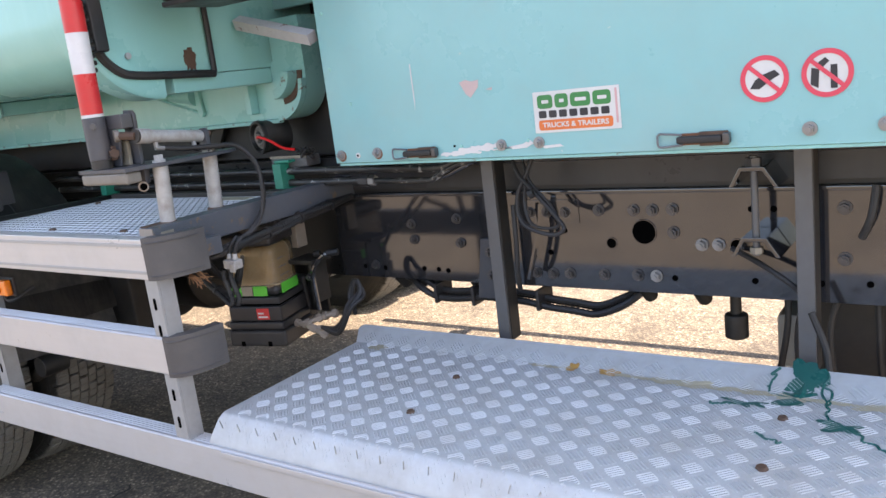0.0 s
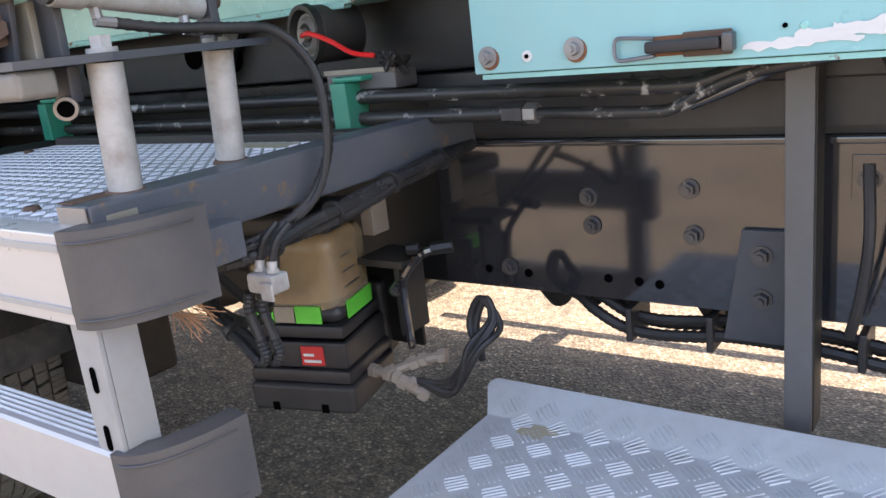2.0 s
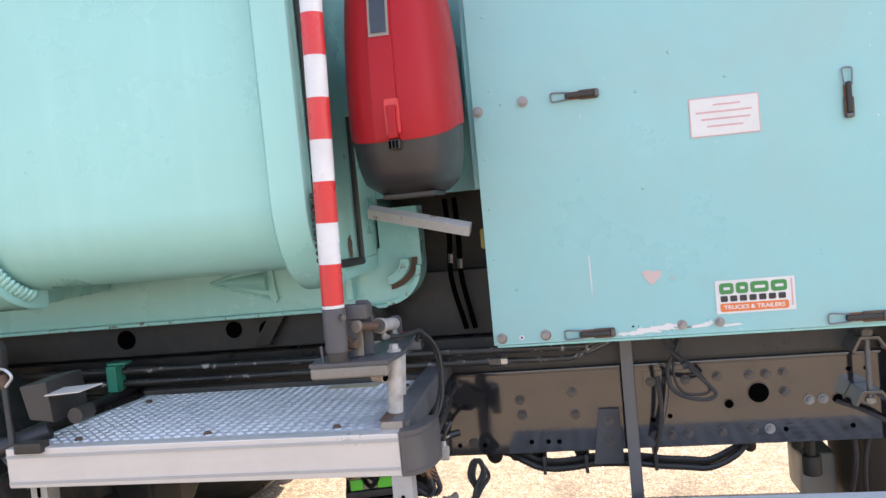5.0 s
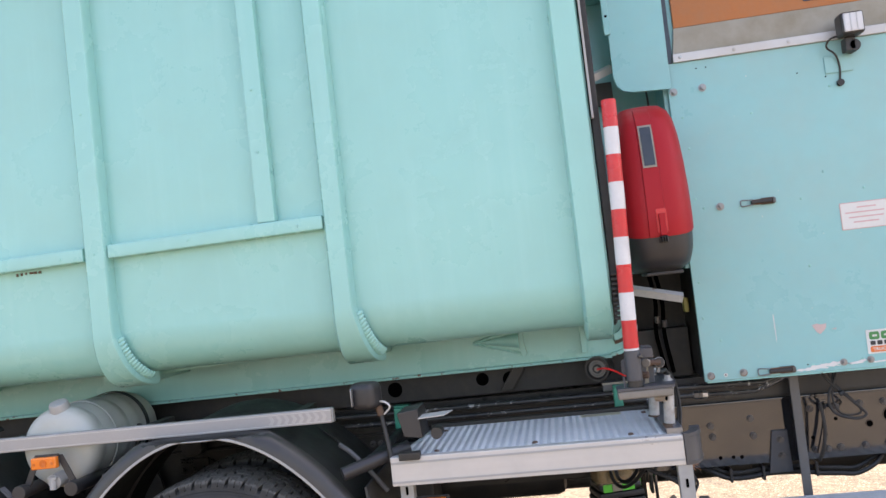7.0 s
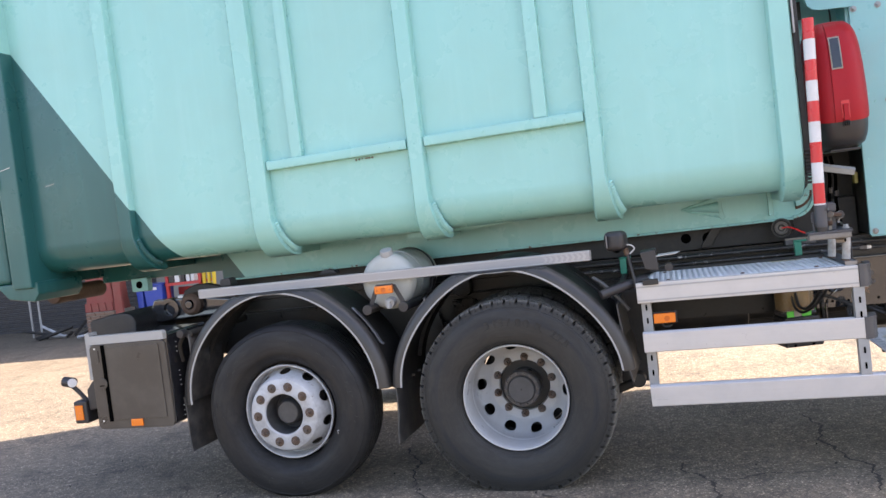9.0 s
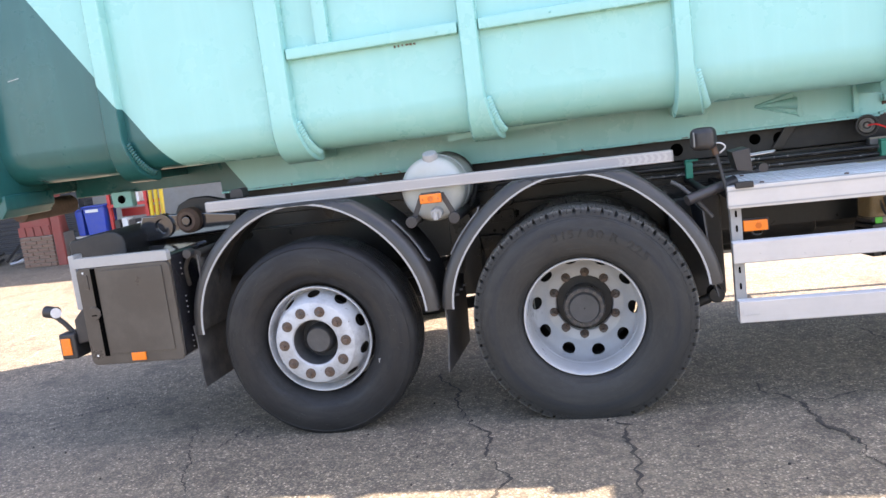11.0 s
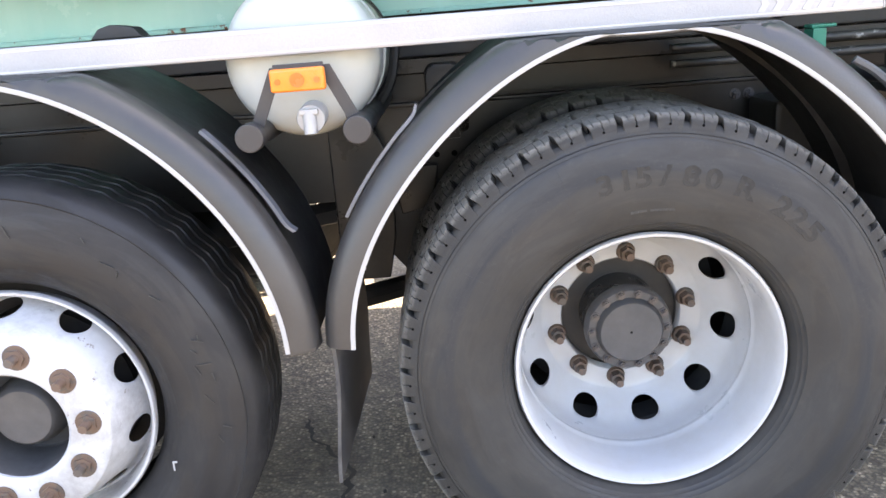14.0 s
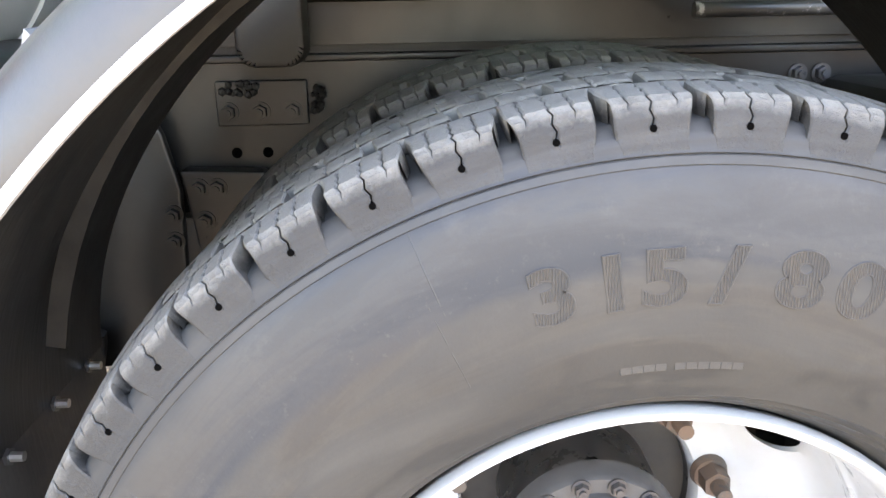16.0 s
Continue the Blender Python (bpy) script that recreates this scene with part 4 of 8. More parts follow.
part("link_arm", rod((0.50, 0.33, 0.45), (0.67, 0.30, 0.52), 0.025, 12), M["black_dull"], truck)
part("link_knob", rod((0.68, 0.26, 0.53), (0.68, 0.36, 0.53), 0.04, 16, bevel=0.008), M["black_dull"], truck)
part("spring_hanger", slab([(-0.60, 0.79), (-0.36, 0.79), (-0.40, 0.6), (-0.5, 0.5), (-0.58, 0.6)], 0.80, 0.84, 0.006), M["black_dull"], truck)
part("brake_chamber", rod((-0.3, 0.62, 0.72), (-0.3, 0.82, 0.72), 0.09, 18, bevel=0.02), M["black_dull"], truck)
part("stabiliser", hose([(-0.72, 0.72, 0.62), (-0.72, 0.72, 0.50), (-0.55, 0.85, 0.48)], 0.035, 8), M["black_dull"], truck)
# unseen rail and stays, added to cast dark bands on the sunlit strip
part("far_shade_rail", box(0.7, 4.2, 2.41, 2.46, 0.33, 0.36, 0.004), M["galv"], truck)
part("far_shade_stay", box(1.3, 1.34, 2.30, 2.409, 0.34, 0.50), M["black_dull"], truck)
part("far_shade_stay", box(3.0, 3.04, 2.30, 2.409, 0.34, 0.50), M["black_dull"], truck)
# unseen box added on the far side to cut the light under the truck
part("far_shade_box", box(0.75, 4.2, 1.78, 2.33, 0.46, 1.08, 0.06, 4), M["black_dull"], truck)
part("tail_beam", box(-2.68, -2.58, 0.3, 2.2, 0.72, 0.98, 0.01), M["black_dull"], truck)
part("under_run_bar", box(-2.72, -2.62, 0.12, 2.38, 0.5, 0.62, 0.015), M["black_dull"], truck)

# bolts and holes in the near frame rail
bolt_mesh = mesh_of("bolt", hexbolt(0.0125, 0.011, 0.0165), M["bolt"])
dark_bolt = mesh_of("bolt", hexbolt(0.0125, 0.011, 0.0165), M["road_black"])
bright_mesh = mesh_of("bright_bolt", hexbolt(0.0125, 0.013, 0.0165), M["washer"])
for x, z in ((2.448, .985), (2.502, .986), (2.558, .985), (2.658, .99), (2.757, .99), (2.808, .99), (2.861, .992), (2.861, .931), (2.557, .808), (2.504, .805), (2.451, .806), (2.661, .809),
             (2.757, .812), (3.262, .994), (3.261, .873), (2.021, .897), (2.017, .947), (2.197, .889), (2.192, .965), (1.848, .808), (1.05, .93), (1.1, .93), (1.15, .93), (1.42, .95), (0.93, .93)):
    piece("bolt", bolt_mesh, near_rail, (x, WEB - 0.001, z))
for x, z in ((2.933, .9), (2.975, .901), (2.809, .812)):
    piece("bright_bolt", bright_mesh, near_rail, (x, WEB - 0.001, z))
hole_mesh = mesh_of("hole", rod((0, 0.004, 0), (0, -0.0015, 0), 0.008, 14), M["hole"])
for x, z in ((3.056, .992), (3.108, .992), (3.059, .81), (2.858, .808), (2.552, .932), (2.502, .868), (2.447, .858), (1.886, .798), (2.045, .802), (2.101, .801), (2.137, .799), (3.21, .811), (3.313, .814), (1.3, .95), (1.8, .80)):
    piece("hole", hole_mesh, near_rail, (x, WEB, z))
for x, z, r in ((2.782, .931, .031), (2.689, .899, .013), (3.019, .9, .014)):
    part("large_hole", rod((x, WEB - 0.0016, z), (x, WEB + 0.004, z), r, 28), M["hole"], near_rail)
    part("hole_edge", move(lathe([(0.0, r), (-0.0025, r + 0.001), (-0.0025, r + 0.003), (0.0, r + 0.004)], 28), (x, WEB - 0.0005, z)), M["black"], near_rail)
part("joint_plate", box(2.425, 2.60, WEB - 0.003, WEB - 0.0005, 0.955, 1.02, 0.001), M["black"], near_rail)
part("gusset_plate", slab([(2.275, 0.905), (2.34, 0.905), (2.345, 0.72), (2.245, 0.72)], WEB - 0.012, WEB - 0.001, 0.002), M["grey_steel"], near_rail)
for z in (0.865, 0.795):
    piece("bolt", bolt_mesh, near_rail, (2.305, WEB - 0.012, z))
# reinforcing plate above the drive axle, with bolts and rough welds
rp = part("reinforcing_plate", box(-0.498, -0.348, WEB - 0.014, WEB - 0.001, 0.935, 1.008, 0.003), M["road_black"], near_rail)
for x in (-0.478, -0.426, -0.373):
    piece("bolt", dark_bolt, rp, (x, WEB - 0.014, 0.958))
    part("drain_hole", rod((x + 0.004, WEB - 0.0016, 0.888), (x + 0.004, WEB + 0.003, 0.888), 0.009, 14), M["hole"], near_rail)
own = bmesh.new()
rnd = random.Random(2)
for k in range(36):
    g = bmesh.new()
    bmesh.ops.create_icosphere(g, subdivisions=1, radius=rnd.uniform(.004, .008))
    a = rnd.random()
    move(g, ((-0.488 + rnd.uniform(0, .06)) if a < .6 else -0.340 + rnd.uniform(0, .02), WEB - 0.014, (0.985 + rnd.uniform(0, .02)) if a < .6 else 0.975 + rnd.uniform(-.02, .02)))
    join(own, g)
part("weld_bead", own, M["road_black"], rp, kind="stuff")
part("shock_mount", slab([(-0.56, 0.87), (-0.42, 0.865), (-0.44, 0.74), (-0.54, 0.72)], WEB - 0.05, WEB - 0.012, 0.006), M["road_black"], near_rail)
for x, z in ((-0.5, .84), (-0.53, .84), (-0.525, .785)):
    piece("bolt", dark_bolt, near_rail, (x, WEB - 0.05, z))
axle_plate = part("axle_plate", slab([(-0.735, 0.53), (-0.590, 0.53), (-0.562, 0.66), (-0.556, 0.84), (-0.575, 0.93), (-0.615, 1.02), (-0.735, 1.02)], WEB - 0.065, WEB - 0.045, 0.006), M["road_black"], near_rail, "black axle guide plate")
for x, z in ((-0.572, .80), (-0.574, .755)):
    piece("plate_bolt", dark_bolt, axle_plate, (x, WEB - 0.065, z))
part("valve_box", slab(rounded(-0.44, -0.335, 1.035, 1.16, 0.03), 0.74, 0.815, 0.01), M["black_dull"], truck)
for x in (0.47, 0.51):
    piece("bolt", bolt_mesh, near_rail, (x, WEB - 0.002, 1.0))

# pipes along the sub-frame
part("pipe", hose([(0.25, 0.735, 1.152), (1.0, 0.727, 1.151), (1.6, 0.722, 1.149), (2.05, 0.720, 1.144), (2.22, 0.720, 1.141), (2.26, 0.723, 1.146), (2.34, 0.735, 1.172)], 0.0118, 12, 5), M["black_chipped"], truck, "black hydraulic pipe with chipped paint")
part("pipe", rod((0.25, 0.735, 1.108), (1.95, 0.718, 1.111), 0.0118, 12), M["black_chipped"], truck, "black hydraulic pipe with chipped paint")
part("pipe_nut", rod((1.944, 0.718, 1.111), (1.966, 0.718, 1.111), 0.0185, 6), M["bolt"], truck)
part("pipe_nut", rod((1.967, 0.718, 1.111), (1.980, 0.718, 1.1105), 0.020, 6), M["bolt"], truck)
part("pipe_nut", rod((1.981, 0.718, 1.1105), (2.002, 0.718, 1.110), 0.0165, 6), M["steel"], truck)
part("thin_pipe", hose([(2.0, 0.718, 1.110), (2.10, 0.719, 1.107), (2.19, 0.72, 1.106), (2.215, 0.72, 1.110), (2.25, 0.72, 1.127), (2.285, 0.722, 1.143), (2.33, 0.73, 1.155), (2.42, 0.76, 1.166)], 0.0092, 10), M["black_chipped"], truck)
part("thin_pipe", hose([(2.235, 0.735, 1.112), (2.27, 0.735, 1.124), (2.31, 0.737, 1.140), (2.36, 0.745, 1.160)], 0.0080, 10), M["black"], truck)
for x in (0.64, 1.622):
    clamp = part("pipe_clamp", box(x - 0.019, x + 0.019, 0.685, 0.745, 1.088, 1.178, 0.004), M["green_clip"], truck, "green plastic twin pipe clamp")
    part("clamp_top", box(x - 0.019, x + 0.05, 0.695, 0.745, 1.1785, 1.188, 0.003), M["green_clip"], clamp)
    part("clamp_foot", rod((x, 0.72, 1.06), (x, 0.72, 1.088), 0.015, 10), M["rust"], clamp)

# round filter with its red wire
flt = part("filter_drum", rod((1.549, 0.715, 1.266), (1.577, 0.80, 1.266), 0.052, 26, bevel=0.006), M["black_dull"], truck, "dark round filter housing")
part("filter_face", move(lathe([(0.0, 0.0), (-0.004, 0.02), (0.004, 0.03), (0.004, 0.04), (-0.012, 0.046), (-0.012, 0.054), (0.0, 0.056)], 28), (1.548, 0.710, 1.266), Matrix.Rotation(radians(-15), 3, "Z")), M["road_black"], flt)
part("filter_ring", move(lathe([(-0.004, 0.021), (-0.006, 0.026), (0.002, 0.034), (0.002, 0.038)], 28), (1.547, 0.7085, 1.266), Matrix.Rotation(radians(-15), 3, "Z")), M["bar_grey"], flt, "worn pale ring")
part("filter_boss", rod((1.548, 0.715, 1.266), (1.544, 0.695, 1.266), 0.012, 6), M["brass"], flt)
part("red_wire", hose([(1.546, 0.695, 1.266), (1.58, 0.68, 1.268), (1.62, 0.685, 1.252), (1.66, 0.695, 1.228), (1.70, 0.705, 1.22)], 0.0045, 8), M["red_wire"], truck)
sol = part("solenoid", box(1.562, 1.724, 0.725, 0.79, 1.160, 1.196, 0.005), M["strut"], truck, "grey steel valve block")
part("solenoid_edge", box(1.560, 1.726, 0.7225, 0.7245, 1.190, 1.199, 0.001), M["raw"], sol)
part("slant_brace", slab([(1.10, 1.19), (1.16, 1.19), (1.30, 1.40), (1.24, 1.40)], 0.835, 0.850, 0.003), M["road_black"], truck)
part("brace_hole", rod((1.02, 0.866, 1.25), (1.02, 0.868, 1.25), 0.03, 20), M["hole"], truck)
rnd = random.Random(6)
for k in range(7):
    p = [(1.71 + rnd.uniform(-.02, .035), 0.73 + rnd.uniform(-.02, .02), 1.205 + rnd.uniform(-.02, .02)) for i in range(4)]
    part("wire", hose(p, 0.004, 6, 5), M["rubber"], truck)

# struts that hang from the housing to the platform
for x in (2.355, 3.174):
    strut = part("strut", box(x, x + 0.038, 0.755, 0.763, 0.62, 1.165, 0.002), M["strut"], truck, "dark grey angle steel strut")
    part("strut_flange", box(x + 0.032, x + 0.040, 0.7635, 0.815, 0.62, 1.165, 0.002), M["black_dull"], strut)
part("strut_head", box(2.34, 2.43, 0.70, 0.78, 1.166, 1.178), M["black"], truck)
part("link_bar", hose([(2.50, .80, 1.02), (2.485, .80, .92), (2.45, .80, .80)], 0.008, 6), M["black"], truck)
# hanger bolt with two saddles
hg = part("hanger_bolt", rod((3.087, 0.76, 0.90), (3.087, 0.76, 1.135), 0.0085, 12), M["strut"], truck)
for z, s in ((1.10, 1), (0.935, 1)):
    part("saddle", slab([(3.035, z - 0.035), (3.06, z + 0.012), (3.115, z + 0.012), (3.145, z - 0.035), (3.135, z - 0.035), (3.11, z + 0.002), (3.065, z + 0.002), (3.045, z - 0.035)], 0.735, 0.845, 0.002), M["black"], hg)
part("hanger_nut", rod((3.087, 0.76, 1.112), (3.087, 0.76, 1.13), 0.018, 6), M["bolt"], hg)
part("hanger_nut", rod((3.087, 0.76, 0.905), (3.087, 0.76, 0.92), 0.0155, 6), M["raw"], hg)
part("drain_valve", rod((2.967, 1.0, 0.60), (2.967, 1.0, 0.67), 0.032, 12, bevel=0.008), M["black_dull"], truck)
part("drain_stem", rod((2.967, 1.0, 0.67), (2.967, 1.0, 0.78), 0.015, 10), M["black_dull"], truck)
part("white_tank_box", box(3.0, 3.13, 1.3, 1.5, 0.40, 0.575, 0.02), M["white_tank"], truck, "dirty white tank behind the frame")
# black block added to stand in for the dark clutter behind the cables
part("dark_block", box(3.15, 3.62, 1.05, 1.5, 0.36, 0.765, 0.02), M["black_dull"], truck)
for k in range(6):
    rnd = random.Random(30 + k)
    x = 3.10 + 0.07 * k
    part("clutter_cable", hose([(x, 1.0, .78), (x + rnd.uniform(-.04, .04), 0.98, .66), (x + rnd.uniform(-.05, .05), 0.99, .52), (x + rnd.uniform(-.05, .08), 1.03, .40)], 0.009, 8, 6), M["rubber"], truck)

# cable loops and conduits
part("cable_loop", hose([(2.475, .72, 1.175), (2.50, .705, 1.12), (2.555, .70, 1.06), (2.615, .695, .995), (2.628, .69, .972), (2.60, .69, .958), (2.55, .69, .966), (2.51, .695, .985), (2.492, .70, 1.02), (2.497, .705, 1.07), (2.525, .71, 1.12), (2.548, .72, 1.175)], 0.0065, 8, 8, ribbed=0.001), M["rubber"], truck, "black ribbed cable loop")
part("cable_loop", hose([(2.50, .73, 1.175), (2.53, .71, 1.10), (2.59, .705, 1.03), (2.612, .70, .985), (2.58, .70, .972), (2.53, .70, .985), (2.51, .71, 1.04), (2.52, .72, 1.11), (2.535, .73, 1.175)], 0.0045, 8, 8), M["rubber"], truck)
part("cable_tie", rod((2.535, .695, 1.0635), (2.55, .695, 1.07), 0.012, 8), M["rubber"], truck)
part("drop_cable", hose([(2.462, .73, 1.03), (2.466, .72, .93), (2.455, .73, .84), (2.44, .76, .78)], 0.0075, 8, 6), M["rubber"], truck)
for dy, dz, r in ((0, 0, .0115), (.025, .019, .0105), (.05, .004, .012)):
    part("conduit", hose([(1.80, .93 + dy, .765), (1.95, .89 + dy, .755 + dz * .5), (2.01, .86 + dy, .735 + dz), (2.06, .857 + dy, .711 + dz), (2.12, .857 + dy, .703 + dz), (2.19, .857 + dy, .708 + dz), (2.255, .857 + dy, .716 + dz), (2.39, .857 + dy, .711 + dz), (2.47, .86 + dy, .698 + dz), (2.55, .865 + dy, .690 + dz), (2.62, .87 + dy, .684 + dz), (2.70, .88 + dy, .715 + dz), (2.76, .91 + dy, .762)], r, 8, 9, ribbed=0.0016), M["rubber"], truck, "black ribbed conduit under the frame")
for x in (2.075, 2.215, 2.44):
    part("conduit_clip", box(x, x + 0.012, .838, .93, .690, .752, 0.003), M["dark_plastic"], truck)
part("cable", hose([(3.01, .835, .895), (3.08, .80, .87), (3.15, .78, .83), (3.2, .79, .78)], 0.007, 8), M["rubber"], truck)
part("cable", hose([(3.33, .82, 1.05), (3.32, .81, .98), (3.30, .82, .93)], 0.009, 8), M["rubber"], truck)
part("cable", hose([(3.21, .72, .78), (3.24, .71, .70), (3.25, .70, .63), (3.27, .66, .575)], 0.008, 8), M["rubber"], truck)
for x, r in ((1.9, .026), (1.97, .018), (2.05, .02), (2.2, .024), (2.75, .02), (2.9, .02)):
    part("bracket_lug", rod((x, 0.9, .765), (x + .01, 0.93, .725), r, 14, bevel=0.006), M["black_dull"], truck)

# ---- wheels ----
ORIGIN[truck] = truck.location.copy()
HUB, HUB_TRAIL, XD, XT, YT = 0.512, 0.508, 0.02, -1.35, -0.018


def crown(y):
    """Radius of the driven tread's worn surface across the tyre."""
    return 0.556 - 0.0088 * ((y - 0.155) / 0.118) ** 2


def tyre_carcass(grooved):
    if grooved:
        p = [(0.080, 0.292), (0.058, 0.302), (0.040, 0.3115), (0.0375, 0.3125), (0.0365, 0.3145), (0.030, 0.3185), (0.0275, 0.3195), (0.0268, 0.3215), (0.0215, 0.326), (0.0185, 0.327), (0.0178, 0.329),
             (0.0105, 0.345), (0.003, 0.38), (0.0, 0.415), (0.0005, 0.445), (0.0045, 0.470), (0.0115, 0.492), (0.0145, 0.5000), (0.0156, 0.5010), (0.0151, 0.5018), (0.0172, 0.5072), (0.0192, 0.5082), (0.0180, 0.5092),
             (0.0199, 0.5110), (0.0220, 0.5165), (0.0229, 0.5192), (0.0262, 0.5222), (0.0305, 0.5262), (0.0345, 0.5288), (0.040, 0.530), (0.062, 0.531), (0.072, 0.5385)]
        mid = [(0.11, 0.540), (0.20, 0.540)]
    else:
        p = [(0.080, 0.292), (0.058, 0.302), (0.036, 0.317), (0.014, 0.345), (0.010, 0.352), (0.008, 0.354), (0.003, 0.38), (0.0005, 0.40), (0.0, 0.42), (0.0015, 0.445), (0.005, 0.470), (0.012, 0.495), (0.017, 0.508), (0.015, 0.511), (0.019, 0.514), (0.026, 0.527), (0.045, 0.541), (0.075, 0.5455)]
        mid = []
        for k in range(4):
            y = 0.085 + k * 0.042
            mid += [(y + 0.002, 0.547), (y + 0.0035, 0.524), (y + 0.0085, 0.524), (y + 0.010, 0.548)]
        p, mid = [(y, shrink(r)) for y, r in p], [(y, shrink(r)) for y, r in mid]
    back = [(0.31 - y, r) for y, r in reversed(p)]
    return p + mid + back


def shrink(r):
    """Radii of the worn trailing tyres."""
    return 0.3 + (r - 0.3) * 0.905 if r > 0.3 else r


PITCH = 50
FACE = ((0.0196, 0.5105), (0.0216, 0.516), (0.0232, 0.5215), (0.0246, 0.527), (0.0262, 0.5325), (0.0285, 0.538), (0.0318, 0.5432), (0.0372, 0.5472))


def tread_blocks():
    """Worn lugs of the driven tyres: six staggered rows, each lug cut by zigzag sipes, with deep slots at the shoulder."""
    verts, faces = [], []
    rnd = random.Random(9)
    step = 2 * math.pi / PITCH
    rows = ((0.0372, 0.0762, 0.0, 1), (0.0812, 0.1158, 0.42, 0), (0.1205, 0.1530, 0.08, 0), (0.1575, 0.1900, 0.5, 0), (0.1945, 0.2292, 0.15, 0), (0.234, 0.2728, 0.55, -1))
    for y0, y1, shift, side in rows:
        line = [(y0 + (y1 - y0) * k / 6, None) for k in range(7)]
        if side:
            line = list(FACE[:-1]) + line if side > 0 else line + [(0.31 - y, r) for y, r in reversed(FACE[:-1])]
        n = len(line)
        for k in range(PITCH):
            tall = rnd.uniform(-0.0009, 0.0005)
            wide = 0.97 if side else 0.885
            lo = step * (k + shift - wide / 2) + rnd.uniform(-0.0015, 0.0015)
            cuts = [0, 0.25 + rnd.uniform(-.03, .03), 0.5, 0.75 + rnd.uniform(-.03, .03), 1]
            bend = rnd.uniform(0, 6)
            edges = []
            for c in range(5):
                gap = (0.0016, 0.0011 if side else 0.0003, 0.0015, 0.0011 if side else 0.0003, 0.0016)[c]
                pair = []
                for sgn in (-1, 1):
                    e = []
                    for i, (y, r) in enumerate(line):
                        a = lo + step * wide * cuts[c]
                        if c in (0, 4):
                            a += 0.0022 * math.sin(i * 0.8 + bend) + (0.004 if side else 0.006) * (i / n - 0.5)
                        else:
                            a += (0.0020 if c == 2 else 0.0014) * (1 if i % 2 else -1) + 0.0035 * (i / n - 0.5)
                        open_ = 1.0 if side or c in (0, 2, 4) else 0.35
                        if side and c in (0, 4):
                            # the slot widens towards the sidewall
                            e_ = y if side > 0 else 0.31 - y
                            w_ = 0.048 * max(0.0, min(1.0, (0.070 - e_) / 0.033)) + 0.055 * max(0.0, min(1.0, (0.0372 - e_) / 0.0176))
                            a += (1 if c == 0 else -1) * step * w_
                        if r is not None and c in (1, 2, 3):
                            open_ = (1.0 if r > 0.522 else 0.0) if c == 2 else (1.0 if r > 0.540 else 0.0)
                        e.append((a + sgn * gap * open_ * 0.9, open_))
                    pair.append(e)
                edges.append(pair)
            for c in range(4):
                left, right = edges[c][1], edges[c + 1][0]
                base = len(verts)
                for i, (y, r) in enumerate(line):
                    rr = (crown(y) + tall) if r is None else r
                    face = r is not None
                    cut = 0.0016 / 0.55
                    (a0, o0), (a1, o1) = left[i], right[i]
                    for a, open_ in ((a0, o0), (a0 + cut, 0.0), (a1 - cut, 0.0), (a1, o1)):
                        drop = 0.0013 * open_
                        yy = y + (drop * 0.7 if side > 0 else -drop * 0.7) if face else y
                        q = rr - (0 if face else drop) - (0.0012 if not face and i == n - 1 and side >= 0 or not face and i == 0 and side <= 0 else 0)
                        verts.append((q * math.cos(a), yy, q * math.sin(a)))
                    for a in (a0, a1):
                        if face:
                            verts.append((rr * 0.998 * math.cos(a), y + (0.016 if side > 0 else -0.016), rr * 0.998 * math.sin(a)))
                        else:
                            verts.append(((rr - 0.018) * math.cos(a), y, (rr - 0.018) * math.sin(a)))
                for i in range(n - 1):
                    u, v = base + 6 * i, base + 6 * (i + 1)
                    for m in range(3):
                        faces.append((u + m, u + m + 1, v + m + 1, v + m))
                    faces.append((u, v, v + 4, u + 4))
                    faces.append((u + 3, u + 5, v + 5, v + 3))
                for u in (base, base + 6 * (n - 1)):
                    faces.append((u, u + 4, u + 5, u + 3))
    me = bpy.data.meshes.new("tread")
    me.from_pydata(verts, [], faces)
    b2 = bmesh.new()
    b2.from_mesh(me)
    bpy.data.meshes.remove(me)
    return b2


def shoulder_pins():
    """Small wear holes at the foot of the middle sipe of every shoulder lug."""
    own = bmesh.new()
    for k in range(PITCH):
        a = 2 * math.pi * k / PITCH
        c = Vector((0.526 * math.cos(a), 0.0300, 0.526 * math.sin(a)))
        rod(c, c + Vector((0, -0.0063, 0)), 0.0026, 10, bm=own)
    return own


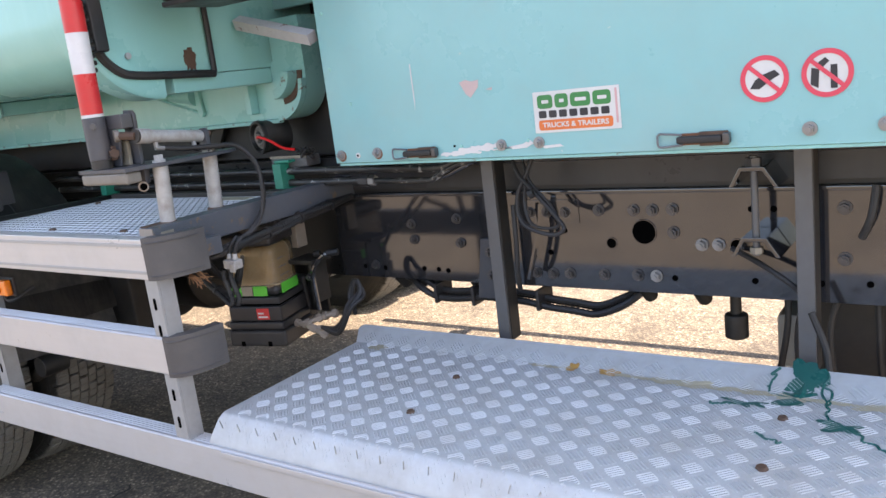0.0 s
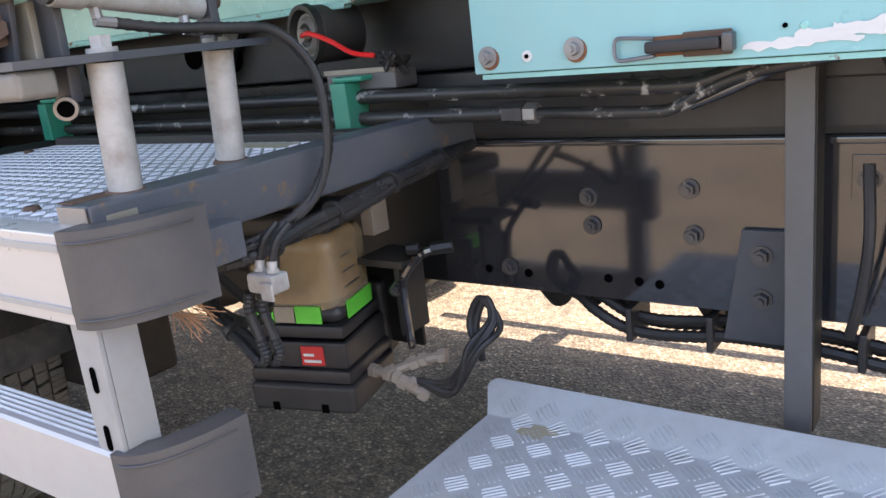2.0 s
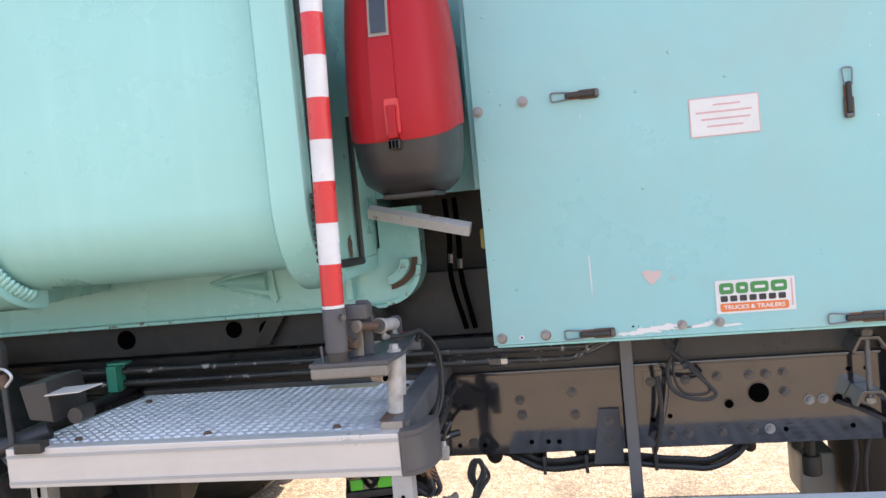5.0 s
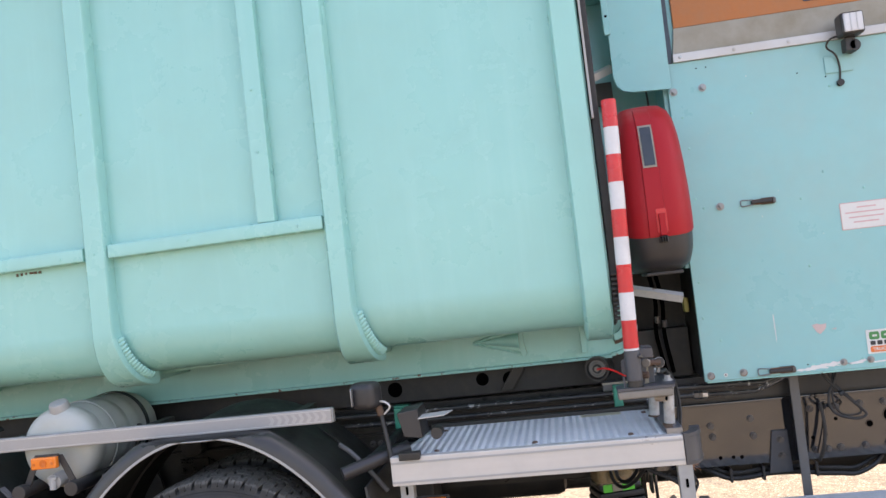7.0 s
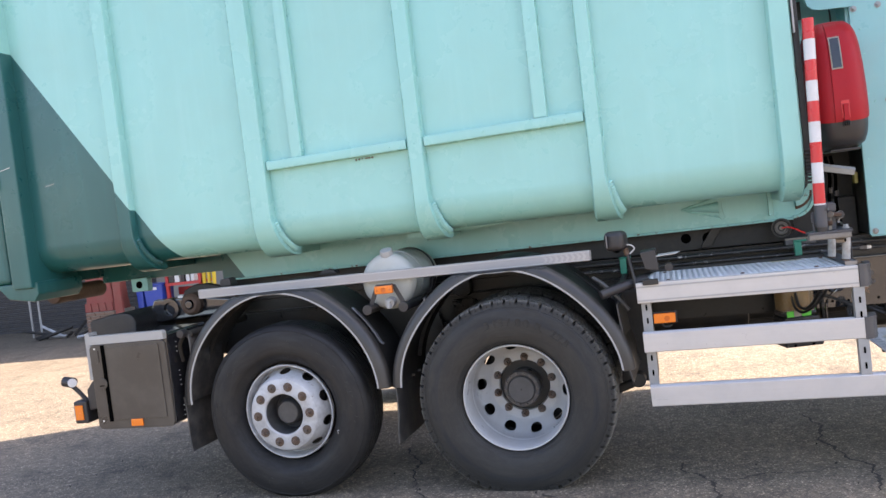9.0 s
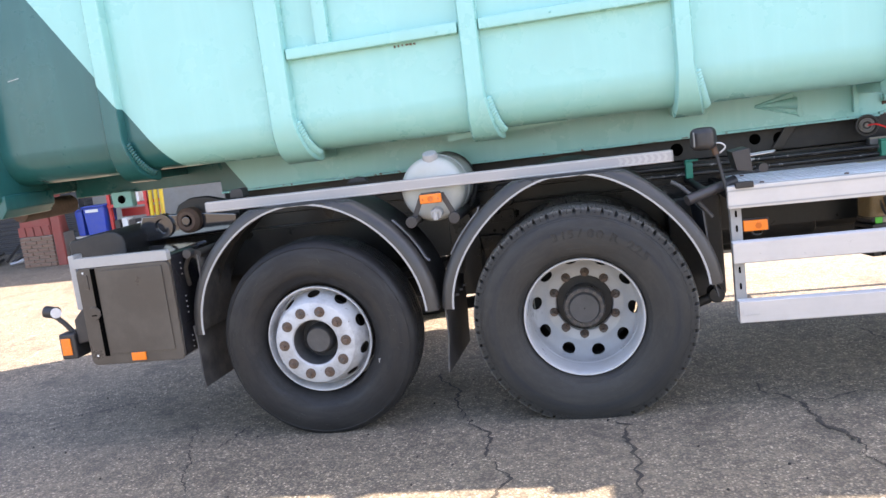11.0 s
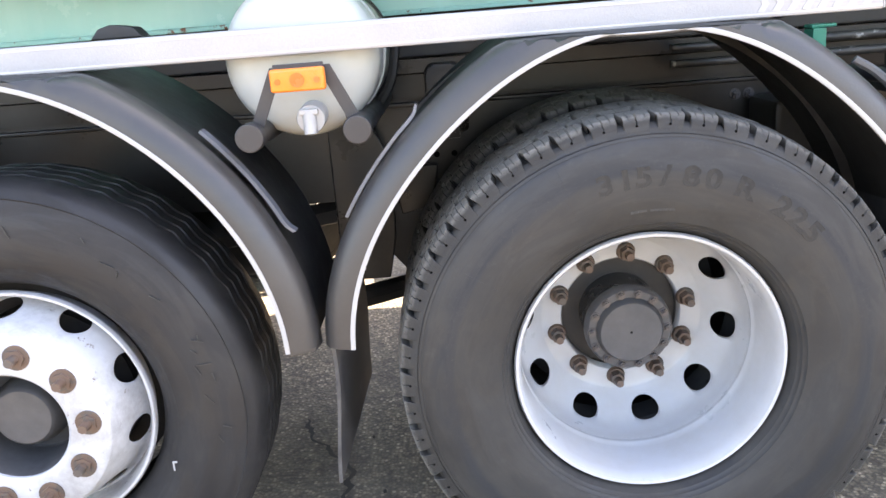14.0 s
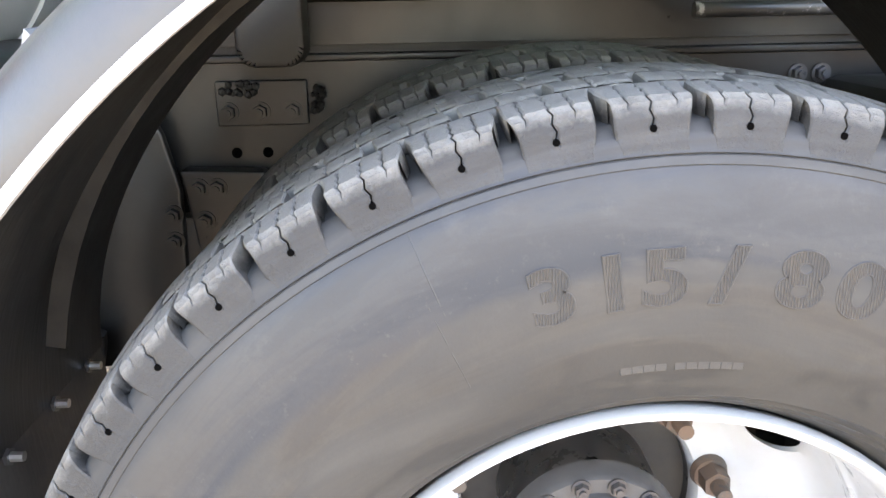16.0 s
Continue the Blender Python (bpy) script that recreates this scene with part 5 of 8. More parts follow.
def holed_band(surf, count, aw, bw, mid, lo, hi, phase=0.0):
    """A turned band with oval hand holes. surf(s) gives (y, r); aw: half width in radians, bw: half height in s."""
    own = bmesh.new()
    A, B0, B1 = math.pi / count, mid - lo, hi - mid
    for k in range(count):
        c = 2 * math.pi * k / count + phase
        angles = sorted(set([2 * math.pi * i / 32 for i in range(32)] + [math.atan2(B1, A) % (2 * math.pi), math.atan2(B1, -A) % (2 * math.pi), math.atan2(-B0, -A) % (2 * math.pi), math.atan2(-B0, A) % (2 * math.pi)]))
        rings = []
        for step in range(7):
            ring = []
            for ph in angles:
                ca, sa = math.cos(ph), math.sin(ph)
                B = B1 if sa > 0 else B0
                t = min(A / abs(ca) if abs(ca) > 1e-6 else 1e9, B / abs(sa) if abs(sa) > 1e-6 else 1e9)
                f = step / 6
                u, v = aw * ca * (1 - f) + t * ca * f, bw * sa * (1 - f) + t * sa * f
                y, r = surf(mid + v)
                ring.append(own.verts.new((r * math.cos(c + u), y, r * math.sin(c + u))))
            rings.append(ring)
        n = len(angles)
        for p, q in zip(rings, rings[1:]):
            for i in range(n):
                own.faces.new((p[i], p[(i + 1) % n], q[(i + 1) % n], q[i]))
        # the hole's rolled edge
        inner = [own.verts.new(Vector((v.co.x, v.co.y + 0.012, v.co.z))) for v in rings[0]]
        for i in range(n):
            own.faces.new((inner[i], inner[(i + 1) % n], rings[0][(i + 1) % n], rings[0][i]))
    bmesh.ops.remove_doubles(own, verts=own.verts, dist=2e-5)
    return own


def along(points):
    """A smooth line through (y, r) points, by s from 0 to 1."""
    line = smooth_line([(y, r, 0) for y, r in points], 10)
    def at(s):
        t = max(0, min(1, s)) * (len(line) - 1)
        i = min(int(t), len(line) - 2)
        p = line[i].lerp(line[i + 1], t - i)
        return p.x, p.y
    return at


def rim_dished():
    flange = [(0.085, 0.286), (0.080, 0.290), (0.063, 0.297), (0.055, 0.2985), (0.048, 0.295), (0.049, 0.289), (0.060, 0.284), (0.085, 0.281), (0.13, 0.279), (0.18, 0.277), (0.198, 0.2765), (0.201, 0.2745), (0.209, 0.2742), (0.213, 0.2757), (0.22, 0.275)]
    bm_ = lathe(flange, 96)
    band = along([(0.22, 0.275), (0.262, 0.2725), (0.292, 0.264), (0.322, 0.241), (0.345, 0.219), (0.356, 0.205)])
    join(bm_, holed_band(band, 10, 0.138, 0.225, 0.53, 0.0, 1.0, radians(84.8 + 16.6)))
    lathe([(0.356, 0.205), (0.360, 0.199), (0.360, 0.153), (0.365, 0.149), (0.385, 0.148)], 96, bm=bm_)
    bmesh.ops.remove_doubles(bm_, verts=bm_.verts, dist=1e-4)
    return bm_


def rim_domed():
    flange = [(0.085, 0.280), (0.080, 0.287), (0.066, 0.2945), (0.056, 0.2965), (0.049, 0.293), (0.050, 0.287), (0.060, 0.281), (0.085, 0.276), (0.11, 0.273), (0.125, 0.271)]
    bm_ = lathe(flange, 96)
    band = along([(0.125, 0.271), (0.118, 0.262), (0.088, 0.251), (0.048, 0.238), (0.006, 0.223), (-0.014, 0.213)])
    join(bm_, holed_band(band, 10, 0.14, 0.22, 0.46, 0.0, 1.0, radians(1.5 + 18)))
    lathe([(-0.014, 0.213), (-0.018, 0.207), (-0.018, 0.126), (-0.012, 0.120), (0.01, 0.118), (0.11, 0.117)], 96, bm=bm_)
    bmesh.ops.remove_doubles(bm_, verts=bm_.verts, dist=1e-4)
    return bm_


def wheel_nut(k=1.0):
    b_ = rod((0, 0.0, 0), (0, -0.010, 0), 0.024, 20, 0.021)
    rod((0, -0.010, 0), (0, -0.034, 0), 0.0185 * k, 6, 0.0175 * k, bm=b_)
    rod((0, -0.034, 0), (0, -0.058, 0), 0.0105, 12, 0.0095, bm=b_)
    return b_


def wavy(bm_):
    """Lets the grooves of the worn tyre wander from side to side."""
    for v in bm_.verts:
        r = math.hypot(v.co.x, v.co.z)
        if r > 0.522 and 0.08 < v.co.y < 0.24:
            a = math.atan2(v.co.z, v.co.x) * 40 / (2 * math.pi)
            v.co.y += 0.008 * (abs((a % 1) * 4 - 2) - 1) + 0.003 * math.sin(a * 7.3) * math.sin(a * 2.1)
    return bm_


def narrowed(bm_, k):
    """Draws the outer ring of a rim in, and leaves the nut circle as it is."""
    for v in bm_.verts:
        r = math.hypot(v.co.x, v.co.z)
        f = 1 - (1 - k) * max(0.0, min(1.0, (r - 0.2) / 0.07))
        v.co.x, v.co.z = v.co.x * f, v.co.z * f
    return bm_


MESH = dict(
    tyre_drive=mesh_of("tyre", lathe(tyre_carcass(True), 180), M["tyre_grey"]),
    tyre_trail=mesh_of("tyre", wavy(lathe(tyre_carcass(False), 240)), M["tyre_worn"]),
    tread=mesh_of("tread", tread_blocks(), M["tread"], False),
    pins=mesh_of("wear_holes", shoulder_pins(), M["hole"]),
    dished=mesh_of("rim", rim_dished(), M["rim"]), domed=mesh_of("rim", narrowed(rim_domed(), 0.957), M["rim_old"]),
    nut=mesh_of("wheel_nut", wheel_nut(), M["nut"]),
    short=mesh_of("wheel_nut", move(wheel_nut(1.15), (0, 0.024, 0)), M["nut"]),
    seat=mesh_of("nut_washer", rod((0, 0.0, 0), (0, -0.0035, 0), 0.0275, 20), M["nut"]),
    small=mesh_of("hub_bolt", hexbolt(0.0085, 0.008, 0.011), M["bolt"]),
    # black disc added behind the rim so no light shows through its holes
    shield=mesh_of("hole_backing", lathe([(0.0, 0.1), (0.0, 0.272), (0.006, 0.272), (0.006, 0.1)], 40), M["black_dull"]),
    drum=mesh_of("brake_drum", lathe([(0.10, 0.06), (0.10, 0.205), (0.30, 0.21), (0.30, 0.1)], 40), M["black_dull"]),
)


LUGS = Matrix.Rotation(radians(0.1), 3, "Y")


def wheel(x, y, driven, far=False):
    s = -1 if far else 1
    turn = Matrix.Rotation(math.pi, 3, "Z") if far else Matrix.Identity(3)
    hub = HUB if driven else HUB_TRAIL
    place = lambda dx, dy, dz: (x + s * dx, y + s * dy, hub + dz)
    w = new("wheel", MESH["dished" if driven else "domed"])
    w.parent = truck
    w.matrix_local = Matrix.Translation(Vector((x, y, hub)) - ORIGIN[truck]) @ turn.to_4x4()
    ORIGIN[w] = Vector((x, y, hub))
    tagged(w, "silver painted dished wheel with rusty nuts" if driven else "silver painted domed wheel with chipped centre")
    piece("tyre", MESH["tyre_drive" if driven else "tyre_trail"], w, place(0, 0, 0), turn)["label"] = "dusty grey lugged truck tyre" if driven else "black worn ribbed truck tyre"
    if driven:
        piece("tread", MESH["tread"], w, place(0, 0, 0), turn @ LUGS)
        piece("wear_pattern", MESH["pins"], w, place(0, 0, 0), turn @ LUGS)["kind"] = "stuff"
        piece("tyre", MESH["tyre_drive"], w, place(0, 0.345, 0), turn)
        piece("tread", MESH["tread"], w, place(0, 0.345, 0), turn @ Matrix.Rotation(0.05, 3, "Y"))
    piece("brake_drum", MESH["drum"], w, place(0, 0.30 if driven else 0.05, 0), turn)
    piece("hole_backing", MESH["shield"], w, place(0, 0.47 if driven else 0.22, 0), turn)
    for k in range(10):
        a = 2 * math.pi * k / 10 + radians(84.8 if driven else 1.5)
        p = place(0.1675 * math.cos(a), 0.360 if driven else -0.0185, 0.1675 * math.sin(a))
        piece("wheel_nut", MESH["nut" if driven else "short"], w, p, turn @ Matrix.Rotation(k * 1.3, 3, "Y"))
        if not driven:
            piece("nut_washer", MESH["seat"], w, p, turn)
    return w


def turned(profile, at, mat, name, parent, label="", seg=48):
    return part(name, move(lathe(profile, seg), at), mat, parent, label)


w1 = wheel(XD, 0.0, True)
turned([(0.385, 0.148), (0.42, 0.146), (0.43, 0.12), (0.43, 0.10)], (XD, 0, HUB), M["hub_dark"], "hub_bell", w1)
turned([(0.285, 0.107), (0.28, 0.107), (0.262, 0.104), (0.256, 0.099), (0.256, 0.082), (0.25, 0.079), (0.241, 0.077), (0.236, 0.073), (0.236, 0.0)], (XD, 0, HUB), M["hub"], "hub_cap", w1, "grey greasy hub with a ring of bolts")
turned([(0.43, 0.10), (0.36, 0.10), (0.286, 0.10)], (XD, 0, HUB), M["hub_dark"], "hub_barrel", w1)
turned([(0.2355, 0.003), (0.234, 0.0015), (0.234, 0.0)], (XD, 0, HUB), M["hole"], "hub_dimple", w1, seg=12)
for k in range(14):
    a = 2 * math.pi * k / 14
    piece("hub_bolt", MESH["small"], w1, (XD + 0.0915 * math.cos(a), 0.256, HUB + 0.0915 * math.sin(a)))
w2 = wheel(XT, YT, False)
# dark sleeve set inside the rim's bore
turned([(-0.006, 0.1195), (0.0, 0.1170), (0.03, 0.1155), (0.11, 0.113)], (XT, YT, HUB_TRAIL), M["hub"], "hub_sleeve", w2, "dark sleeve that lines the hub bore")
turned([(0.105, 0.117), (0.115, 0.11), (0.10, 0.09), (0.095, 0.06)], (XT, YT, HUB_TRAIL), M["hub"], "hub_bell", w2)
turned([(0.115, 0.082), (0.07, 0.080), (0.060, 0.074), (0.042, 0.070), (0.034, 0.062), (0.033, 0.0)], (XT, YT, HUB_TRAIL), M["hub"], "hub_cap", w2, "dark grey hub cap", seg=28)
wheel(XD, 2 * YC, True, True)
wheel(XT, 2 * YC - YT, False, True)


def by_radius(table, r):
    for (r0, y0), (r1, y1) in zip(table, table[1:]):
        if r <= r1:
            return y0 + (y1 - y0) * max(0.0, (r - r0) / (r1 - r0))
    return table[-1][1]


# raised size on the drive tyre
def raised_letter(ch, radius, angle, size, y, spread=1.25):
    """A moulded letter: a thin hatched face inside a raised outline."""
    for outline in (False, True):
        cu = bpy.data.curves.new("letter", "FONT")
        cu.body, cu.size, cu.align_x, cu.offset = ch, size, "CENTER", size * 0.03
        if outline:
            cu.fill_mode, cu.bevel_depth, cu.bevel_resolution = "NONE", 0.0008, 1
        else:
            cu.extrude = 0.0005
        ob = bpy.data.objects.new("letter", cu)
        scene.collection.objects.link(ob)
        me = bpy.data.meshes.new_from_object(ob.evaluated_get(bpy.context.evaluated_depsgraph_get()))
        bpy.data.objects.remove(ob)
        g = bmesh.new()
        g.from_mesh(me)
        bmesh.ops.scale(g, vec=(spread, 1, 1), verts=g.verts)
        ang = radians(angle)
        turn = Matrix.Rotation(math.pi / 2 - ang, 4, "Y") @ Matrix.Rotation(math.pi / 2, 4, "X")
        bmesh.ops.transform(g, matrix=Matrix.Translation((XD + radius * math.cos(ang), y, HUB + radius * math.sin(ang))) @ turn, verts=g.verts)
        if outline:
            part("letter_rim", g, M["mould"], face)
        else:
            face = part("raised_letter", g, M["letter"], w1, smooth=False)


for ch, ang in (("3", 103.8), ("1", 98.1), ("5", 93.3), ("/", 87.4), ("8", 80.5), ("0", 74.6), ("R", 65.4), ("2", 53.8), ("2", 48.3), (".", 45.2), ("5", 42.3)):
    raised_letter(ch, 0.409, ang, 0.055, 0.0004)
# small worn moulding near the bead, too worn to read
bar_mesh = mesh_of("moulded_bar", box(-0.0042, 0.0042, -0.0005, 0.001, -0.0045, 0.0045, 0.0004, 1), M["mould"], False)
for k in range(10):
    a = radians(97.5 - 1.35 * k - (0.9 if k > 3 else 0))
    piece("moulded_bar", bar_mesh, w1, (XD + 0.358 * math.cos(a), 0.0079, HUB + 0.358 * math.sin(a)), Matrix.Rotation(math.pi / 2 - a, 3, "Y"))
# fine moulding seams that run outwards over the sidewall
for a, r0, r1 in ((113.5, 0.44, 0.50), (114.5, 0.37, 0.45), (70.0, 0.45, 0.50), (58.0, 0.34, 0.47), (147.0, 0.36, 0.49), (20.0, 0.36, 0.49), (-40.0, 0.36, 0.49)):
    c, d = math.cos(radians(a)), math.sin(radians(a))
    wall = lambda r: by_radius(((0.34, 0.0125), (0.38, 0.003), (0.415, 0.0), (0.445, 0.0005), (0.470, 0.0045), (0.492, 0.0115), (0.50, 0.0145)), r)
    part("moulding_seam", hose([(XD + r * c, wall(r) + 0.0003, HUB + r * d) for r in [r0 + (r1 - r0) * k / 6 for k in range(7)]], 0.0006, 5, 1), M["tyre_grey"], w1)
scuff_mesh = mesh_of("scuff_mark", box(-0.010, 0.010, -0.0008, 0.001, -0.0012, 0.0012), M["tread"], False)
rnd = random.Random(12)
for k in range(26):
    a, r = rnd.uniform(0, 6.28), rnd.uniform(0.405, 0.455)
    piece("scuff_mark", scuff_mesh, w2, (XT + r * math.cos(a), YT - 0.0012, HUB_TRAIL + r * math.sin(a)), Matrix.Rotation(rnd.uniform(0, 3.1), 3, "Y") @ Matrix.Scale(rnd.uniform(0.5, 1.6), 3, (1, 0, 0)))
part("chalk_mark", box(-1.030, -1.027, YT - 0.0030, YT - 0.0005, 0.375, 0.397), M["white"], w2, smooth=False)
part("chalk_mark", box(-1.027, -1.020, YT - 0.0030, YT - 0.0005, 0.393, 0.397), M["white"], w2, smooth=False)


# ---- mudguards ----
def mudguard(x, y, z, radius, a0, a1, width, label, warp):
    """A plastic arch: a rounded outer skin along the edge, a sheet behind it blackened for shade; warp: how far it
    leaves the circle.
    """
    r = radius

    def arch(bm_):
        for v in bm_.verts:
            k = 1 + warp * math.cos(4 * math.atan2(v.co.z, v.co.x))
            v.co.x, v.co.z = v.co.x * k, v.co.z * k
        move(bm_, (x, 0, z))
        # the crown is pressed down where the side rail passes over it
        for v in bm_.verts:
            if v.co.y < 0.16 and v.co.z > 1.2185:
                v.co.z = 1.2185 - 0.35 * min(0.02, v.co.z - 1.2185) * (v.co.y - y < 0.05)
        return bm_

    out = [(y + 0.0, r - 0.062), (y + 0.0005, r - 0.05), (y + 0.006, r - 0.03), (y + 0.018, r - 0.012), (y + 0.034, r - 0.003), (y + 0.05, r), (y + 0.066, r), (y + 0.07, r - 0.004)]
    inn = [(y + 0.066, r - 0.010), (y + 0.05, r - 0.007), (y + 0.036, r - 0.010), (y + 0.023, r - 0.017), (y + 0.011, r - 0.034), (y + 0.005, r - 0.05), (y + 0.004, r - 0.062)]
    g = part("mudguard", arch(lathe(out + inn + [out[0]], 72, start=a0, sweep=a1 - a0)), M["fender"], truck, label)
    # black here stands in for the shade between the mudguards
    sheet = [(y + 0.066, r - 0.012), (y + width, r - 0.012), (y + width, r - 0.018), (y + 0.066, r - 0.018), (y + 0.066, r - 0.012)]
    part("inner_sheet", arch(lathe(sheet, 64, start=a0 + 0.3, sweep=a1 - a0 - 0.6)), M["liner"], g, "inner sheet of the mudguard, blackened for the shade there")
    # black lining also holds the shade under the arch in its colour
    lining = [(y + 0.014, r - 0.05), (y + 0.026, r - 0.024), (y + 0.045, r - 0.0205), (y + 0.14, r - 0.0195), (y + width, r - 0.0195)]
    part("liner", arch(lathe(lining, 64, start=a0 + 0.5, sweep=a1 - a0 - 1)), M["liner"], g, "black lining that also darkens the inside of the mudguard")
    edge = [(y - 0.002, r - 0.058), (y - 0.003, r - 0.062), (y - 0.002, r - 0.0675), (y + 0.006, r - 0.0675), (y + 0.006, r - 0.058), (y - 0.002, r - 0.058)]
    part("edge_trim", arch(lathe(edge, 72, start=a0, sweep=a1 - a0)), M["white"], g, "white edge trim")
    part("end_lip", arch(lathe([(y + 0.001, r - 0.06), (y + 0.02, r - 0.008), (y + 0.07, r - 0.001), (y + 0.07, r - 0.012), (y + 0.03, r - 0.03), (y + 0.012, r - 0.06), (y + 0.001, r - 0.06)], 2, start=a0 - 0.6, sweep=0.6, cap=True)), M["fender"], g)
    return g


mudguard(0.003, -0.003, 0.608, 0.668, 3, 179, 0.64, "dark grey plastic mudguard with a white edge", 0.022)
mudguard(-1.360, -0.013, 0.613, 0.666, 1, 182, 0.44, "dark grey plastic mudguard with a white edge", 0.010)
for gx, gy, gz, r, y0, w in ((0.003, 0.0, 0.608, 0.655, 0.42, 0.012), (-1.360, -0.013, 0.613, 0.648, 0.2, 0.012)):
    part("inner_rib", move(lathe([(y0, r - 0.03), (y0, r - 0.006), (y0 + w, r - 0.006), (y0 + w, r - 0.03), (y0, r - 0.03)], 40, start=10, sweep=160), (gx, 0, gz)), M["liner"], truck)


def flap(x, y0, y1, z0, z1, sway):
    own = bmesh.new()
    rows = []
    for k in range(9):
        t = k / 8
        z = z1 + (z0 - z1) * t
        xx = x + sway * t * t + 0.006 * math.sin(5 * t)
        rows.append([own.verts.new((xx + d, yy, z)) for yy, d in ((y0, 0), (y1, 0.02 * t), (y1, 0.008 + 0.02 * t), (y0, 0.008))])
    for u, v in zip(rows, rows[1:]):
        for i in range(4):
            own.faces.new((u[i], u[(i + 1) % 4], v[(i + 1) % 4], v[i]))
    own.faces.new(rows[0])
    own.faces.new(rows[-1])
    return part("mud_flap", own, M["flap"], truck, "black rubber mud flap, scuffed")


part("lift_pivot", slab([(-2.42, 1.10), (-1.95, 1.10), (-1.95, 1.23), (-2.16, 1.285), (-2.26, 1.285), (-2.34, 1.25)], 0.62, 0.68, 0.01), M["black_dull"], truck)
flap(-2.03, 0.0, 0.38, 0.30, 0.64, 0.02)
flap(-0.672, 0.04, 0.63, 0.28, 0.66, -0.01)
clamp = part("flap_clamp", box(-0.6715, -0.664, 0.05, 0.625, 0.608, 0.632, 0.002), M["road_black"], truck)
for y in (0.333, 0.462, 0.577):
    part("clamp_bolt", rod((-0.664, y, 0.62), (-0.640, y, 0.62), 0.0062, 8), M["steel"], clamp, "bright bolt end")
    part("clamp_nut", rod((-0.664, y, 0.62), (-0.655, y, 0.62), 0.011, 6), M["bolt"], clamp)
# two more sheets, added to darken the ends of the wheel arches
flap(0.615, 0.06, 0.60, 0.56, 0.98, 0.05)
flap(-1.945, 0.0, 0.34, 0.60, 1.02, -0.06)

def ribbon(points, width, thick, centre):
    """A flat bar bent along points; it lies flat against a wheel arch round centre (x, z)."""
    own = bmesh.new()
    rows = []
    for p in smooth_line(points, 5):
        d = Vector((p.x - centre[0], 0, p.z - centre[1])).normalized() * thick
        rows.append([own.verts.new((p.x + k * d.x, p.y + s * width / 2, p.z + k * d.z)) for s, k in ((-1, 0), (1, 0), (1, 1), (-1, 1))])
    for u, v in zip(rows, rows[1:]):
        for i in range(4):
            own.faces.new((u[i], u[(i + 1) % 4], v[(i + 1) % 4], v[i]))
    own.faces.new(rows[0])
    own.faces.new(rows[-1])
    return own


# straps and stubs that carry the mudguards
for x, y, s, cx, gz, r, warp in ((-0.783, 0.05, -1, -1.360, 0.613, 0.666, 0.010), (-0.566, 0.06, 1, 0.003, 0.608, 0.668, 0.022), (0.64, 0.1, 1, 0.003, 0.608, 0.668, 0.022)):
    stub = part("stub", rod((x, y, 1.068), (x, 0.84, 1.06), 0.026 if x < 0 else 0.018, 20, bevel=0.004), M["dark_plastic"], truck, "black mudguard stub tube")
    part("stub_cap", rod((x, y - 0.006, 1.068), (x, y + 0.03, 1.068), 0.0295 if x < 0 else 0.021, 20, bevel=0.004), M["dark_plastic"], stub)
    a_mid = math.degrees(math.atan2(1.068 - gz, x - cx)) + (4 * s if x < 0 else 0)
    pts = []
    for d in (-13, -11, -6, 0, 5, 9, 11):
        a = radians(a_mid + d)
        far = (r + 0.003) * (1 + warp * math.cos(4 * a)) + (0.010 if abs(d) > 11 else 0)
        pts.append((cx + far * math.cos(a), y + 0.045, gz + far * math.sin(a)))
    if x < 0:
        part("strap", ribbon(pts, 0.028, 0.007, (cx, gz)), M["strap"], stub, "bent steel strap")
part("stay", rod((-1.95, 0.02, 1.02), (-1.95, 0.7, 1.02), 0.025, 14), M["black_dull"], truck)
part("stay_knob", rod((-1.985, -0.02, 1.03), (-1.985, 0.04, 1.03), 0.026, 14, bevel=0.006), M["dark_plastic"], truck)
part("stay_brace", hose([(-1.985, 0.03, 1.03), (-2.04, 0.05, 0.95), (-2.05, 0.08, 0.85)], 0.012, 6), M["black_dull"], truck)

# side rail over the mudguards
def on_rail(bm_):
    """Lays a piece along the rail."""
    return move(bm_, (0, 0.06, -0.008))


sr = part("side_rail", on_rail(box(-1.90, 0.503, 0.05, 0.08, 1.230, 1.287, 0.004)), M["rail"], truck, "silver aluminium side guard rail")
part("rail_groove", on_rail(box(-1.898, 0.501, 0.0487, 0.0512, 1.2365, 1.2395)), M["galv"], sr)
part("rail_groove", on_rail(box(-1.898, 0.501, 0.0487, 0.0512, 1.2775, 1.2805)), M["galv"], sr)
for x in (0.5035, -1.9055):
    part("rail_end", on_rail(box(x, x + 0.005, 0.052, 0.078, 1.232, 1.285, 0.002)), M["white"], sr)
for x in (-1.7, -0.95, -0.35, 0.3):
    part("rail_bracket", box(x, x + 0.04, 0.142, 0.46, 1.23, 1.26), M["black_dull"], truck)
# reflective zigzag tape at the front end
for k in range(8):
    x = 0.25 + 0.03 * k
    part("reflector_mark", on_rail(slab([(x, 1.242), (x + .014, 1.24), (x + .024, 1.2575), (x + .014, 1.275), (x, 1.275), (x + .010, 1.2575)], 0.0486, 0.0498)), M["reflect"], sr)
part("rubber_stop", slab([(-1.78, 1.281), (-1.70, 1.281), (-1.705, 1.322), (-1.72, 1.332), (-1.775, 1.322)], 0.16, 0.24, 0.006), M["rubber"], truck)
